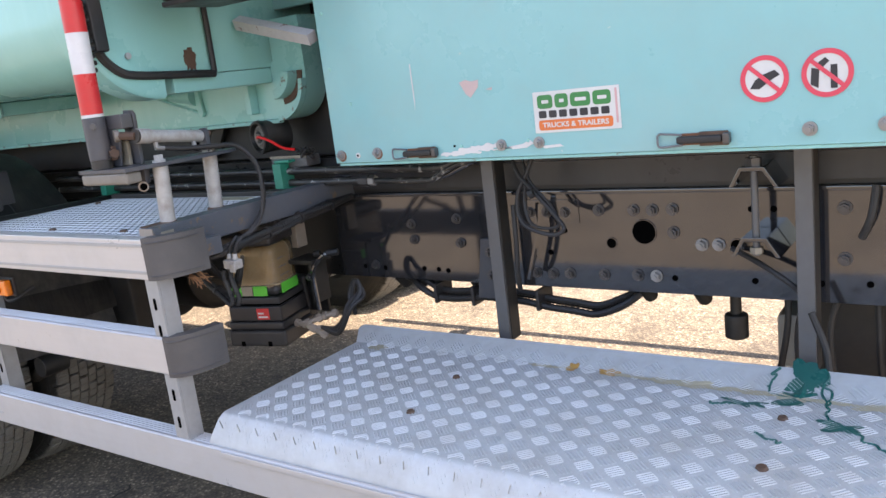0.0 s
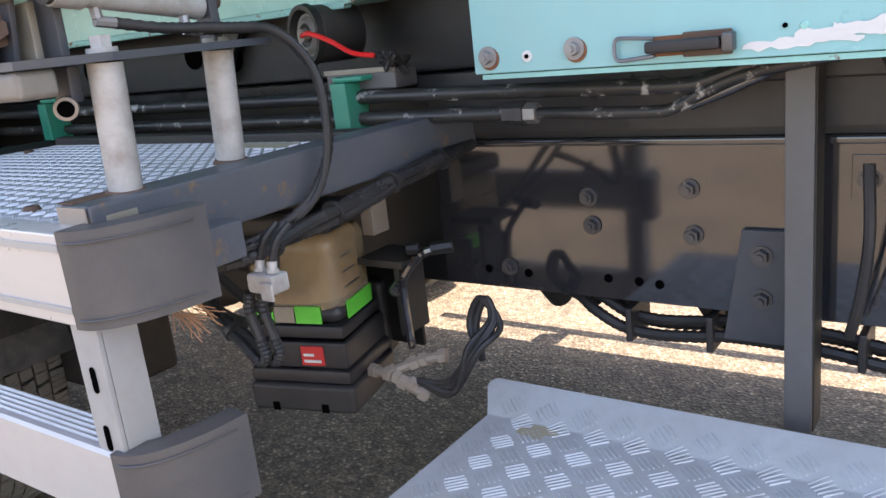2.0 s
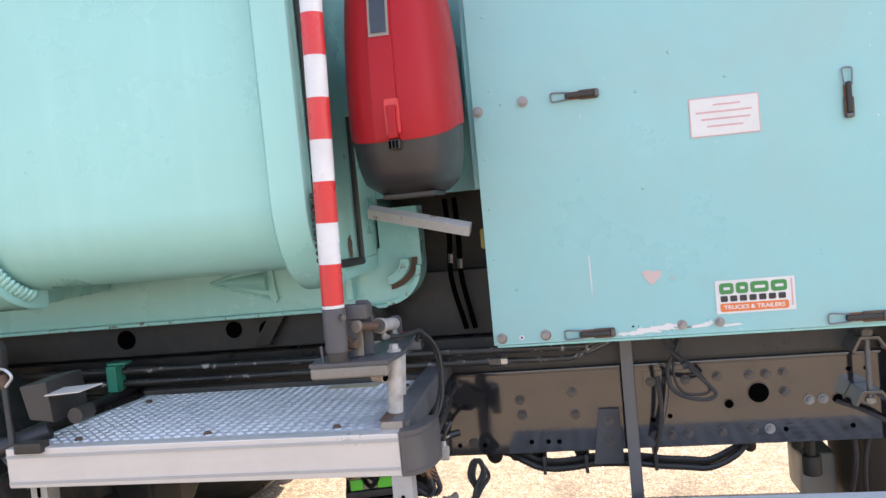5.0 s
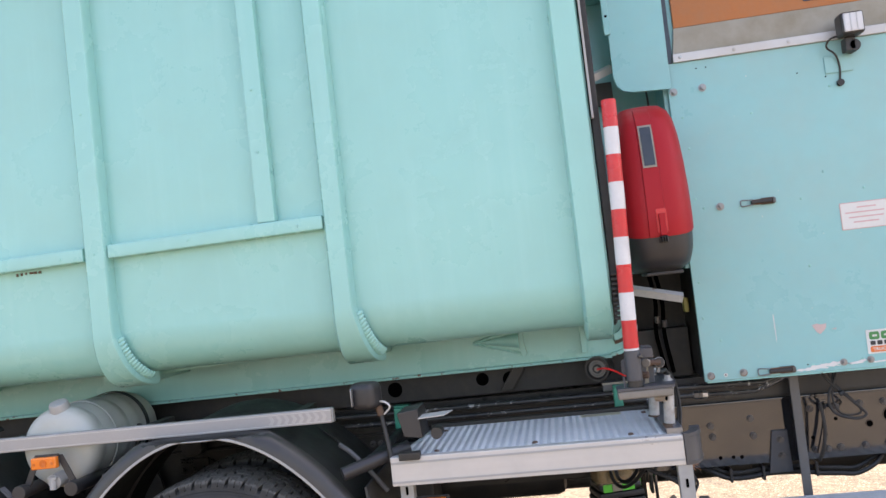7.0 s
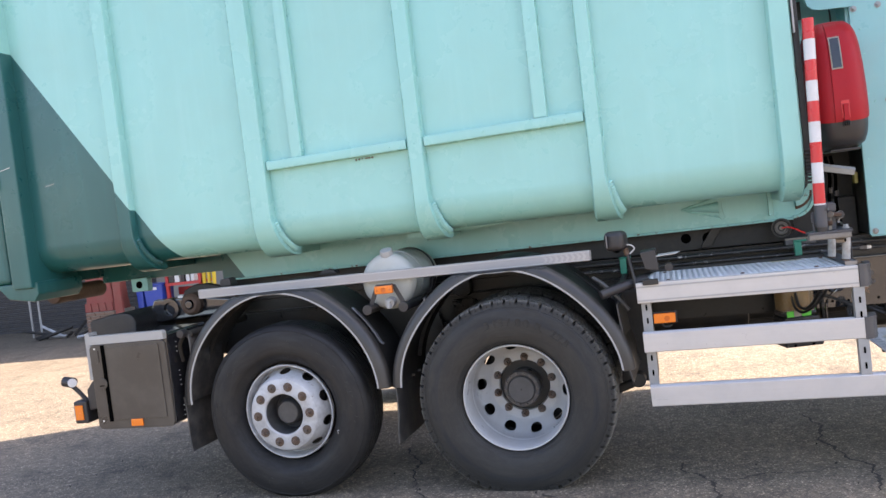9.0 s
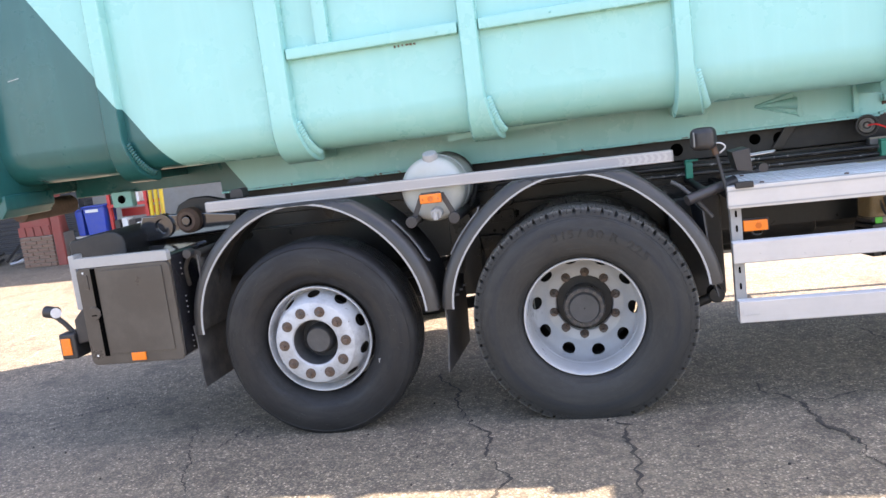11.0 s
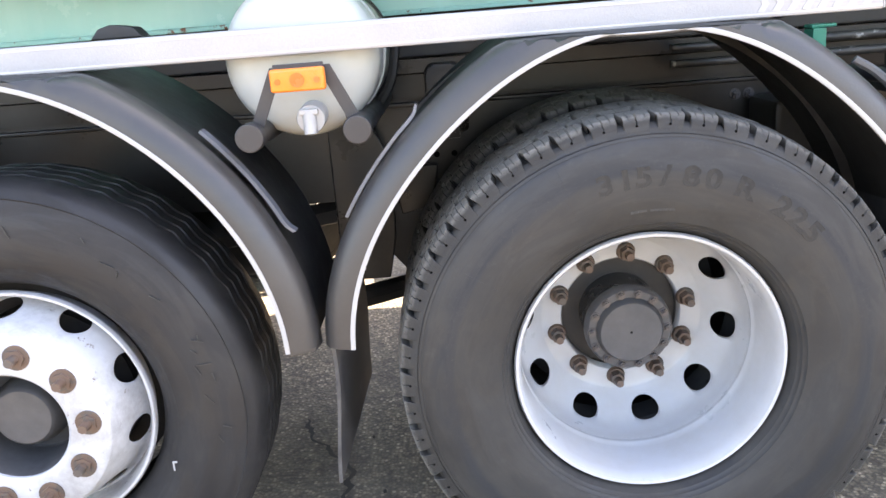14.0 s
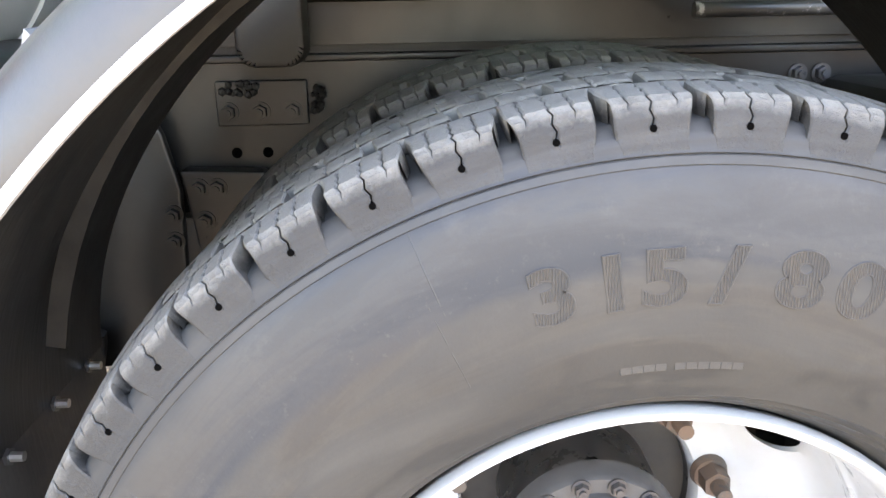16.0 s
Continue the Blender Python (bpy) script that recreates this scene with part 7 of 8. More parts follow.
for x, y in ((1.774, 0.145), (1.742, 0.333)):
    leg = part("leg", rod((x - 0.012, y, 1.10), (x, y, 1.2505), 0.0198, 22), M["leg"], pole, "weathered grey painted bracket leg")
    part("rust_collar", rod((x - 0.012, y, 1.10), (x - 0.0115, y, 1.106), 0.0255, 20, 0.0212), M["rust"], leg, "rusty weld at the foot")
    part("leg_washer", rod((x, y, 1.2605), (x, y, 1.266), 0.0175, 16), M["leg"], leg)
    part("leg_bolt", rod((x, y, 1.2662), (x, y, 1.279), 0.0125, 6), M["leg"], leg)
part("hose", hose([(1.751, 0.185, 1.292), (1.765, 0.24, 1.282), (1.785, 0.32, 1.276), (1.80, 0.385, 1.266), (1.825, 0.42, 1.21), (1.835, 0.42, 1.12), (1.825, 0.40, 1.06), (1.815, 0.36, 1.025), (1.80, 0.30, 1.005), (1.77, 0.22, 0.99)], 0.0075, 10, 8, ribbed=0.0012), M["rubber"], pole, "black ribbed hose")
part("hose", hose([(1.752, 0.305, 1.275), (1.775, 0.35, 1.272), (1.805, 0.39, 1.262), (1.835, 0.415, 1.205), (1.842, 0.41, 1.12), (1.832, 0.39, 1.05), (1.81, 0.34, 1.01), (1.78, 0.26, 0.99)], 0.0055, 8, 8, ribbed=0.0008), M["rubber"], pole, "thin black hose")

# loom along the side beam
for k in range(5):
    rnd = random.Random(60 + k)
    o = lambda: rnd.uniform(-.011, .011)
    part("wiring_loom", hose([(1.72 + o(), 0.18 + o(), 0.985 + o()), (1.81 + o(), 0.25 + o(), 0.99 + o()), (1.825 + o(), 0.36 + o(), 1.0 + o()), (1.82 + o(), 0.5 + o(), 1.015 + o()), (1.82 + o(), 0.66 + o(), 1.03 + o()), (1.80 + o(), 0.82, 1.035)], 0.010 - 0.001 * k, 8, 6, ribbed=0.0018), M["rubber"], truck)
for x_, y_, z_ in ((1.822, 0.30, 0.995), (1.824, 0.42, 1.006), (1.82, 0.56, 1.02), (1.818, 0.70, 1.03)):
    part("cable_tie", rod((x_, y_ - 0.003, z_), (x_, y_ + 0.003, z_ + 0.001), 0.019, 12), M["rubber"], truck)
part("cable_drop", hose([(1.70, 0.28, 0.98), (1.66, 0.33, 0.93), (1.63, 0.40, 0.86), (1.60, 0.46, 0.82), (1.57, 0.5, 0.83), (1.56, 0.54, 0.90)], 0.009, 8, 8, ribbed=0.0015), M["rubber"], truck)
part("cable_drop", hose([(1.69, 0.25, 0.965), (1.66, 0.30, 0.90), (1.62, 0.38, 0.835), (1.58, 0.46, 0.80), (1.55, 0.5, 0.82), (1.54, 0.54, 0.88)], 0.008, 8, 8, ribbed=0.0015), M["rubber"], truck)

# ---- grease pump ----
pump = thing("grease_pump", (1.5, 0.68, 0.53), "black grease pump with a yellowed clear reservoir and green label", "pump", shift=(0.079, -0.089, 0.052))
pump.scale = (0.94, 0.94, 0.97)
PUMP_BASE, PUMP_SHIFT, PUMP_SCALE = Vector((1.5, 0.68, 0.53)), Vector((0.079, -0.089, 0.052)), (0.94, 0.94, 0.97)
rot = Matrix.Rotation(radians(15), 3, "Z") @ Matrix.Diagonal((1.12, 1.12, 1.0))


def at_pump(bm_):
    """Sets a piece of the pump's body at its place, in the measure of the pump's own axes."""
    move(bm_, (1.560, 0.612, 0), rot)
    for v in bm_.verts:
        d = v.co - PUMP_BASE - PUMP_SHIFT
        v.co = PUMP_BASE + Vector((d.x / PUMP_SCALE[0], d.y / PUMP_SCALE[1], d.z / PUMP_SCALE[2]))
    return bm_


part("reservoir", at_pump(box(-0.082, 0.082, -0.070, 0.062, 0.766, 0.926, 0.026, 4)), M["grease"], pump, "yellowed clear reservoir")
part("grease_fill", at_pump(box(-0.072, 0.058, -0.060, 0.052, 0.772, 0.915, 0.026, 3)), surface("brown_grease", (0.40, 0.25, 0.11), 0.4, vary=0.35, grain_bump=0.2), pump, "brown grease inside the reservoir")
part("lid", at_pump(box(-0.085, 0.085, -0.073, 0.065, 0.9265, 0.965, 0.012, 3)), M["dark_plastic"], pump)
part("lid_cap", at_pump(rod((-0.01, -0.005, 0.9655), (-0.01, -0.005, 0.985), 0.045, 20, bevel=0.004)), M["dark_plastic"], pump)
for k in range(3):
    part("level_mark", at_pump(box(0.0825, 0.0835, -0.045, 0.01 - 0.012 * k, 0.822 + 0.028 * k, 0.8245 + 0.028 * k)), M["dark_plastic"], pump, smooth=False)
part("base_band", at_pump(box(-0.0830, 0.0830, -0.0715, 0.064, 0.763, 0.801, 0.018, 3)), M["dark_plastic"], pump)
for x0, x1 in ((-0.070, -0.036), (0.004, 0.050)):
    part("label_band", at_pump(box(x0, x1, -0.0738, -0.0718, 0.766, 0.798)), M["green_film"], pump, "bright green label", smooth=False)
part("label_band", at_pump(box(0.0832, 0.0850, -0.048, 0.042, 0.767, 0.799)), M["green_film"], pump, "bright green label", smooth=False)
part("label_patch", at_pump(box(-0.034, 0.002, -0.0738, -0.0718, 0.767, 0.797)), M["raw"], pump, "dull grey label", smooth=False)
part("base_collar", at_pump(box(-0.086, 0.086, -0.076, 0.070, 0.738, 0.7625, 0.006, 2)), M["dark_plastic"], pump)
part("collar_groove", at_pump(box(-0.0835, 0.0835, -0.0738, 0.0678, 0.7333, 0.7377, 0.002, 1)), M["hole"], pump)
part("housing", at_pump(box(-0.088, 0.088, -0.079, 0.072, 0.682, 0.733, 0.007, 2)), M["dark_plastic"], pump, "black plastic motor housing")
part("housing_band", at_pump(box(-0.092, 0.092, -0.084, 0.076, 0.655, 0.6815, 0.007, 2)), M["dark_plastic"], pump)
foot_ = at_pump(box(-0.096, 0.096, -0.088, 0.080, 0.599, 0.6545, 0.010, 3))
part("foot", foot_, M["dark_plastic"], pump)
for x in (-0.055, 0.035):
    part("foot_slot", at_pump(box(x, x + 0.012, -0.0895, -0.0875, 0.602, 0.618)), M["hole"], pump, smooth=False)
lab = part("warning_label", at_pump(box(0.008, 0.048, -0.0812, -0.0792, 0.690, 0.726)), M["red_label"], pump, "small red label", smooth=False)
for k in range(2):
    part("label_bar", at_pump(box(0.013, 0.043 - 0.012 * k, -0.0828, -0.0814, 0.696 + 0.012 * k, 0.701 + 0.012 * k)), M["paper"], lab, smooth=False)
part("motor_block", at_pump(box(0.02, 0.084, 0.082, 0.135, 0.63, 0.785, 0.012, 3)), M["dark_plastic"], pump, "black motor block behind the pump")
part("bracket", box(1.64, 1.655, 0.76, 0.84, 0.66, 0.80, 0.004), M["black_dull"], pump)
part("bracket_foot", box(1.57, 1.68, 0.74, 0.84, 0.80, 0.815, 0.003), M["black_dull"], pump)
part("bracket_bolt", move(hexbolt(0.011, 0.01, 0.014), (1.648, 0.759, 0.755)), M["bolt"], pump)
part("back_plate", box(1.55, 1.58, 0.79, 0.84, 0.845, 0.935, 0.003), M["brass"], pump)
for k, (p, q) in enumerate((((1.60, .60, .645), (1.655, .60, .642)), ((1.655, .60, .642), (1.70, .615, .622)), ((1.64, .60, .642), (1.69, .64, .66)), ((1.69, .64, .66), (1.745, .66, .672)), ((1.665, .60, .635), (1.72, .62, .60)))):
    p, q = Vector(p) + Vector((0.0, 0.104, -0.037)), Vector(q) + Vector((0.0, 0.104, -0.037))
    fit_ = part("fitting", rod(p, q, 0.0095, 8), M["brass"], pump, "dusty brass fitting")
    for f_ in (0.15, 0.8):
        part("fitting_nut", rod(p.lerp(q, f_ - 0.1), p.lerp(q, f_ + 0.15), 0.0145, 6), M["brass"], fit_)
for k in range(4):
    rnd = random.Random(70 + k)
    o = lambda: rnd.uniform(-.012, .012)
    part("grease_line", hose([(1.70, 0.72, .595), (1.77 + o(), 0.73 + o(), .585 + o()), (1.82 + o(), 0.74, .655 + o()), (1.84 + o(), 0.79, .70 + o()), (1.815 + o(), 0.80, .74), (1.795 + o(), .79, .69), (1.82, .77, .64 + o())], 0.0065, 8, 8), M["rubber"], pump)
part("thin_pipe", hose([(1.665, 0.76, .64), (1.665, 0.755, .75), (1.68, .75, .79), (1.72, .76, .83), (1.75, .78, .835)], 0.008, 8), M["black"], pump)
part("joint", rod((1.73, .77, .835), (1.765, .79, .838), 0.012, 8), M["road_black"], pump)
part("joint", rod((1.69, .75, .838), (1.71, .76, .838), 0.011, 8), M["road_black"], pump)
part("mount_plate", box(1.56, 1.70, 0.745, 0.755, 0.655, 0.815, 0.003), M["road_black"], truck, "black pump mounting plate")

# double cable connector that hangs beside the pump
plug = thing("cable_connector", (1.846, 0.26, 0.94), "grey double cable connector on ribbed conduits", "connector")
part("body", box(1.820, 1.868, 0.247, 0.278, 0.944, 0.970, 0.005, 2), M["leg"], plug)
part("body_edge", box(1.848, 1.871, 0.243, 0.2465, 0.938, 0.962, 0.002, 1), M["leg"], plug)
for x in (1.834, 1.856):
    stem = part("gland", rod((x, 0.262, 0.970), (x, 0.264, 0.985), 0.0065, 12, bevel=0.0015), M["leg"], plug)
    part("gland_nut", rod((x, 0.262, 0.9705), (x, 0.2625, 0.975), 0.0085, 6), M["leg"], stem)
    part("upper_wire", hose([(x, 0.264, 0.984), (x + 0.008, 0.27, 1.01), (x + 0.02, 0.285, 1.03)], 0.005, 8), M["rubber"], plug)
for dx, dy in ((0.0, 0.0), (0.015, 0.010)):
    part("conduit", hose([(1.810 + dx, 0.258 + dy, 0.942), (1.804 + dx, 0.258 + dy, 0.915), (1.814 + dx, 0.26 + dy, 0.875), (1.817 + dx, 0.262 + dy, 0.853), (1.800 + dx, 0.264 + dy, 0.838), (1.765 + dx, 0.265 + dy, 0.862), (1.716, 0.27 + dy, 0.888), (1.67, 0.29 + dy, 0.91)], 0.0082, 8, 8, ribbed=0.0016), M["rubber"], plug, "black ribbed conduit")
part("conduit_tie", rod((1.745, 0.274, 0.876), (1.751, 0.273, 0.872), 0.0175, 10), M["rubber"], plug)

# ---- equipment housing with its panel ----
PANEL_SHIFT = (0.003, 0.015, -0.012)
house = thing("equipment_housing", (3.1, 1.2, 1.18), "mint green sheet steel equipment housing with bolts and latches", "housing", shift=PANEL_SHIFT)
PY = 0.57
panel = part("side_panel", slab([(1.975, 1.186), (4.25, 1.172), (4.25, 2.535), (1.975, 2.535)], PY, PY + 0.025, 0.002), M["housing"], house)
part("lower_flange", slab([(1.985, 1.178), (4.25, 1.165), (4.25, 1.1715), (1.985, 1.1845)], PY + 0.004, PY + 0.05), M["mint_old"], house, "chipped lower flange")
# inner box and upper panel run on out of view to cast shade
part("inner_box", box(2.0, 4.25, PY + 0.026, 2.42, 1.2, 3.94), M["housing"], house, smooth=False)
part("cap_strip", box(2.01, 4.25, PY - 0.012, PY + 0.03, 2.5355, 2.572, 0.003), M["alu"], house, "aluminium angle strip with rivets")
# unseen overhang added to keep the sun off the ground beside the truck
part("shade_roof", box(1.92, 4.3, 0.06, 2.44, 3.95, 4.02, 0.01), M["housing"], house)
part("steel_strip", slab([(2.015, 2.5725), (4.25, 2.5725), (4.25, 2.685), (2.03, 2.685)], PY + 0.005, PY + 0.025), M["raw"], house, "weathered bare steel strip")
part("upper_panel", box(2.03, 4.25, PY + 0.004, PY + 0.0255, 2.6855, 3.94, 0.003), M["orange"], house, "orange painted upper panel")
part("slot_window", slab(rounded(2.56, 2.80, 2.716, 2.80, 0.012), PY + 0.0015, PY + 0.0038), M["window"], house, "dark slot in the orange panel", smooth=False)
part("corner_post", box(1.94, 2.012, PY + 0.01, PY + 0.1, 2.536, 3.94, 0.006), M["window"], house, "dark grey corner post")
ring_mesh = mesh_of("washer_bolt", hexbolt(0.0095, 0.010, 0.0145), M["washer"])
stain_mesh = mesh_of("rust_stain", rod((0, 0.0005, 0), (0, -0.0012, 0), 0.0156, 18), M["rust_orange"])
dark_mesh = mesh_of("dark_bolt", hexbolt(0.010, 0.009, 0.0165), M["washer"])
for x, z in ((2.53, 1.213), (2.635, 1.214), (3.238, 1.211), (3.372, 1.213), (2.0, 1.209), (2.132, 1.211)):
    if x < 2.3:
        piece("rust_stain", stain_mesh, panel, (x + 0.0015, PY - 0.0005, z - 0.0025))
    piece("washer_bolt", ring_mesh, panel, (x, PY - 0.001, z))
for x, z in ((2.115, 2.415), (1.996, 2.412), (2.125, 1.906), (1.99, 1.89)):
    piece("dark_bolt", dark_mesh, panel, (x, PY - 0.001, z))
spot = mesh_of("rivet", rod((0, 0, 0), (0, -0.0025, 0), 0.0055, 8, 0.004), M["mint_old"])
for x, z in ((2.06, 1.907), (2.03, 2.166), (2.03, 1.95), (2.02, 2.3), (2.0, 1.75), (2.0, 1.6), (2.0, 1.45), (2.45, 1.90), (2.3, 2.28), (2.55, 2.0), (2.62, 2.35), (2.7, 1.915), (2.9, 2.35), (2.45, 1.62), (2.41, 1.215), (2.605, 1.22), (2.06, 1.35)):
    piece("rivet", spot, panel, (x, PY, z))
white_spot = mesh_of("paint_spot", rod((0, 0, 0), (0, -0.0015, 0), 0.008, 10), M["scuff_white"])
dot_spot = mesh_of("rivet_hole", rod((0, 0, 0), (0, -0.0025, 0), 0.003, 8), M["hole"])
for x, z in ((2.061, 1.206),):
    piece("paint_spot", white_spot, panel, (x, PY, z))
    piece("rivet_hole", dot_spot, panel, (x, PY - .001, z))
for x, z in ((2.1, 2.5), (2.14, 2.5), (2.5, 2.42), (2.9, 2.42), (2.61, 2.39), (2.39, 1.217)):
    piece("rivet_hole", dot_spot, panel, (x, PY, z))
cap_rivet = mesh_of("strip_rivet", rod((0, 0, 0), (0, -0.004, 0), 0.008, 10, 0.005), M["galv"])
for k in range(9):
    piece("strip_rivet", cap_rivet, panel, (2.04 + 0.22 * k, PY - 0.012, 2.555))


def latch(x, z, turn=0.0, size=1.0):
    """A rubber draw latch with a wire bail."""
    m = Matrix.Rotation(turn, 3, "Y")
    s = size
    l_ = part("latch", move(box(-0.055 * s, 0.055 * s, -0.004, 0.0, -0.014 * s, 0.014 * s, 0.001), (x, PY - 0.0005, z), m), M["rust_orange"], panel, "rusty latch with a black rubber strap and wire bail")
    part("latch_plate", move(box(-0.01 * s, 0.058 * s, -0.010, -0.0042, -0.017 * s, 0.017 * s, 0.002), (x, PY - 0.0005, z), m), M["rust"], l_, "rusty backing plate")
    part("latch_strap", move(box(-0.062 * s, 0.045 * s, -0.022, -0.0045, -0.0085 * s, 0.0085 * s, 0.004), (x, PY, z), m), M["rubber"], l_)
    part("latch_end", move(box(0.046 * s, 0.062 * s, -0.020, -0.0005, -0.013 * s, 0.013 * s, 0.003), (x, PY, z), m), M["bolt"], l_)
    pts = [Vector(p) for p in ((-0.05 * s, -0.012, 0.012 * s), (-0.085 * s, -0.010, 0.015 * s), (-0.108 * s, -0.008, 0.015 * s), (-0.112 * s, -0.008, 0.0), (-0.108 * s, -0.008, -0.015 * s), (-0.085 * s, -0.010, -0.015 * s), (-0.05 * s, -0.012, -0.012 * s))]
    part("latch_bail", hose([Vector((x, PY, z)) + m @ p for p in pts], 0.0026, 6, 4), M["strap"], l_)


latch(2.285, 1.205, 0.0, 0.85)
latch(3.03, 1.203, 0.0, 0.9)
latch(2.297, 1.907, 0.0, 0.8)
latch(3.02, 1.81, math.pi / 2, 0.8)


def scrape(points, name, mat, label, proud=0.0012):
    own = bmesh.new()
    own.faces.new([own.verts.new((x, PY - proud, z)) for x, z in points])
    part(name, own, mat, panel, label, smooth=False)


rnd = random.Random(21)
for k, (x0, x1, z0, z1) in enumerate(((2.345, 2.47, 1.190, 1.205), (2.40, 2.505, 1.196, 1.214), (2.44, 2.53, 1.205, 1.219), (2.50, 2.56, 1.200, 1.209))):
    n_ = 16
    top = [(x0 + (x1 - x0) * i / n_, z1 - 0.006 * abs(i / n_ - 0.6) + rnd.uniform(-.004, .002)) for i in range(n_ + 1)]
    bot = [(x0 + (x1 - x0) * i / n_ + rnd.uniform(-.002, .002), z0 + 0.004 * i / n_ + rnd.uniform(-.001, .004)) for i in range(n_ + 1)]
    scrape(top + bot[::-1], "scrape", M["scuff_white"], "white scrape of bare primer", 0.0012 + 0.0004 * k)
scrape([(2.55, 1.208), (2.59, 1.213), (2.61, 1.222), (2.62, 1.213), (2.60, 1.203), (2.56, 1.201)], "scrape", M["scuff_white"], "white scrape of bare primer")
scrape([(2.64, 1.205), (2.69, 1.208), (2.70, 1.202), (2.65, 1.199)], "scrape", M["scuff_white"], "white scrape of bare primer")
scrape([(2.277, 1.435), (2.281, 1.437), (2.282, 1.34), (2.279, 1.315)], "scratch", M["scuff_white"], "long white scratch")
scrape([(2.425, 1.375), (2.445, 1.38), (2.46, 1.375), (2.482, 1.377), (2.48, 1.36), (2.465, 1.345), (2.455, 1.335), (2.442, 1.345)], "scuff", M["scuff_pink"], "pinkish filler scuff")
scrape([(2.50, 1.352), (2.52, 1.356), (2.518, 1.349)], "scuff", M["scuff_pink"], "pinkish filler scuff")
scrape([(3.45, 1.55), (3.455, 1.56), (3.46, 1.5), (3.452, 1.5)], "scratch", M["scuff_white"], "long white scratch")


def flat(x0, x1, z0, z1, y, mat, name, parent, label="", r=0.002):
    return part(name, slab(rounded(x0, x1, z0, z1, min(r, (x1 - x0) / 2.01, (z1 - z0) / 2.01), 3), y - 0.0006, y), mat, parent, label, smooth=False)


def flat_words(words, x, z, size, y, width):
    """Words as thin flat letters on an upright face, fitted to a width."""
    cu = bpy.data.curves.new("words", "FONT")
    cu.body, cu.size, cu.align_x, cu.extrude, cu.offset = words, size, "CENTER", 0.0004, size * 0.02
    ob = bpy.data.objects.new("words", cu)
    scene.collection.objects.link(ob)
    me = bpy.data.meshes.new_from_object(ob.evaluated_get(bpy.context.evaluated_depsgraph_get()))
    bpy.data.objects.remove(ob)
    g = bmesh.new()
    g.from_mesh(me)
    wide = max(v.co.x for v in g.verts) - min(v.co.x for v in g.verts)
    bmesh.ops.scale(g, vec=(width / wide, 1, 1), verts=g.verts)
    bmesh.ops.rotate(g, cent=(0, 0, 0), matrix=Matrix.Rotation(math.pi / 2, 3, "X"), verts=g.verts)
    return move(g, (x, y, z))


# maker's sticker, with its words as plain bars
st = thing("sticker", (2.735, PY - 0.001, 1.237), "white sticker with green, black and orange blocks", "sticker", shift=(0.007, 0.015, -0.013))
flat(2.625, 2.843, 1.237, 1.334, PY - 0.0012, M["paper"], "sheet", st)
for x0, x1 in ((2.636, 2.676), (2.682, 2.716), (2.722, 2.772), (2.778, 2.822)):
    flat(x0, x1, 1.294, 1.326, PY - 0.002, M["ink_green"], "green_block", st, r=0.008)
    flat(x0 + 0.012, x1 - 0.010, 1.306, 1.314, PY - 0.0028, M["paper"], "gap", st)
for k in range(7):
    flat(2.638 + k * 0.0265, 2.658 + k * 0.0265, 1.272, 1.289, PY - 0.002, M["ink_black"], "black_block", st, r=0.003)
flat(2.636, 2.824, 1.243, 1.267, PY - 0.002, M["ink_orange"], "orange_bar", st, r=0.006)
part("lettering", flat_words("TRUCKS & TRAILERS", 2.73, 1.2495, 0.0165, PY - 0.0026, 0.168), M["paper"], st, smooth=False)
flat(2.832, 2.837, 1.25, 1.328, PY - 0.002, M["ink_pink"], "edge_bar", st)
nt_ = thing("notice", (2.69, PY - 0.001, 1.748), "white notice plate with a red border and faded red print", "notice", shift=PANEL_SHIFT)
flat(2.594, 2.786, 1.748, 1.859, PY - 0.0012, M["ink_pink"], "border", nt_)
flat(2.597, 2.783, 1.751, 1.856, PY - 0.002, M["paper"], "sheet", nt_)
for k, (a, b) in enumerate(((2.66, 2.735), (2.612, 2.765), (2.625, 2.76), (2.64, 2.74))):
    flat(a, b, 1.834 - k * 0.02, 1.839 - k * 0.02, PY - 0.0028, M["ink_pink"], "text_bar", nt_)
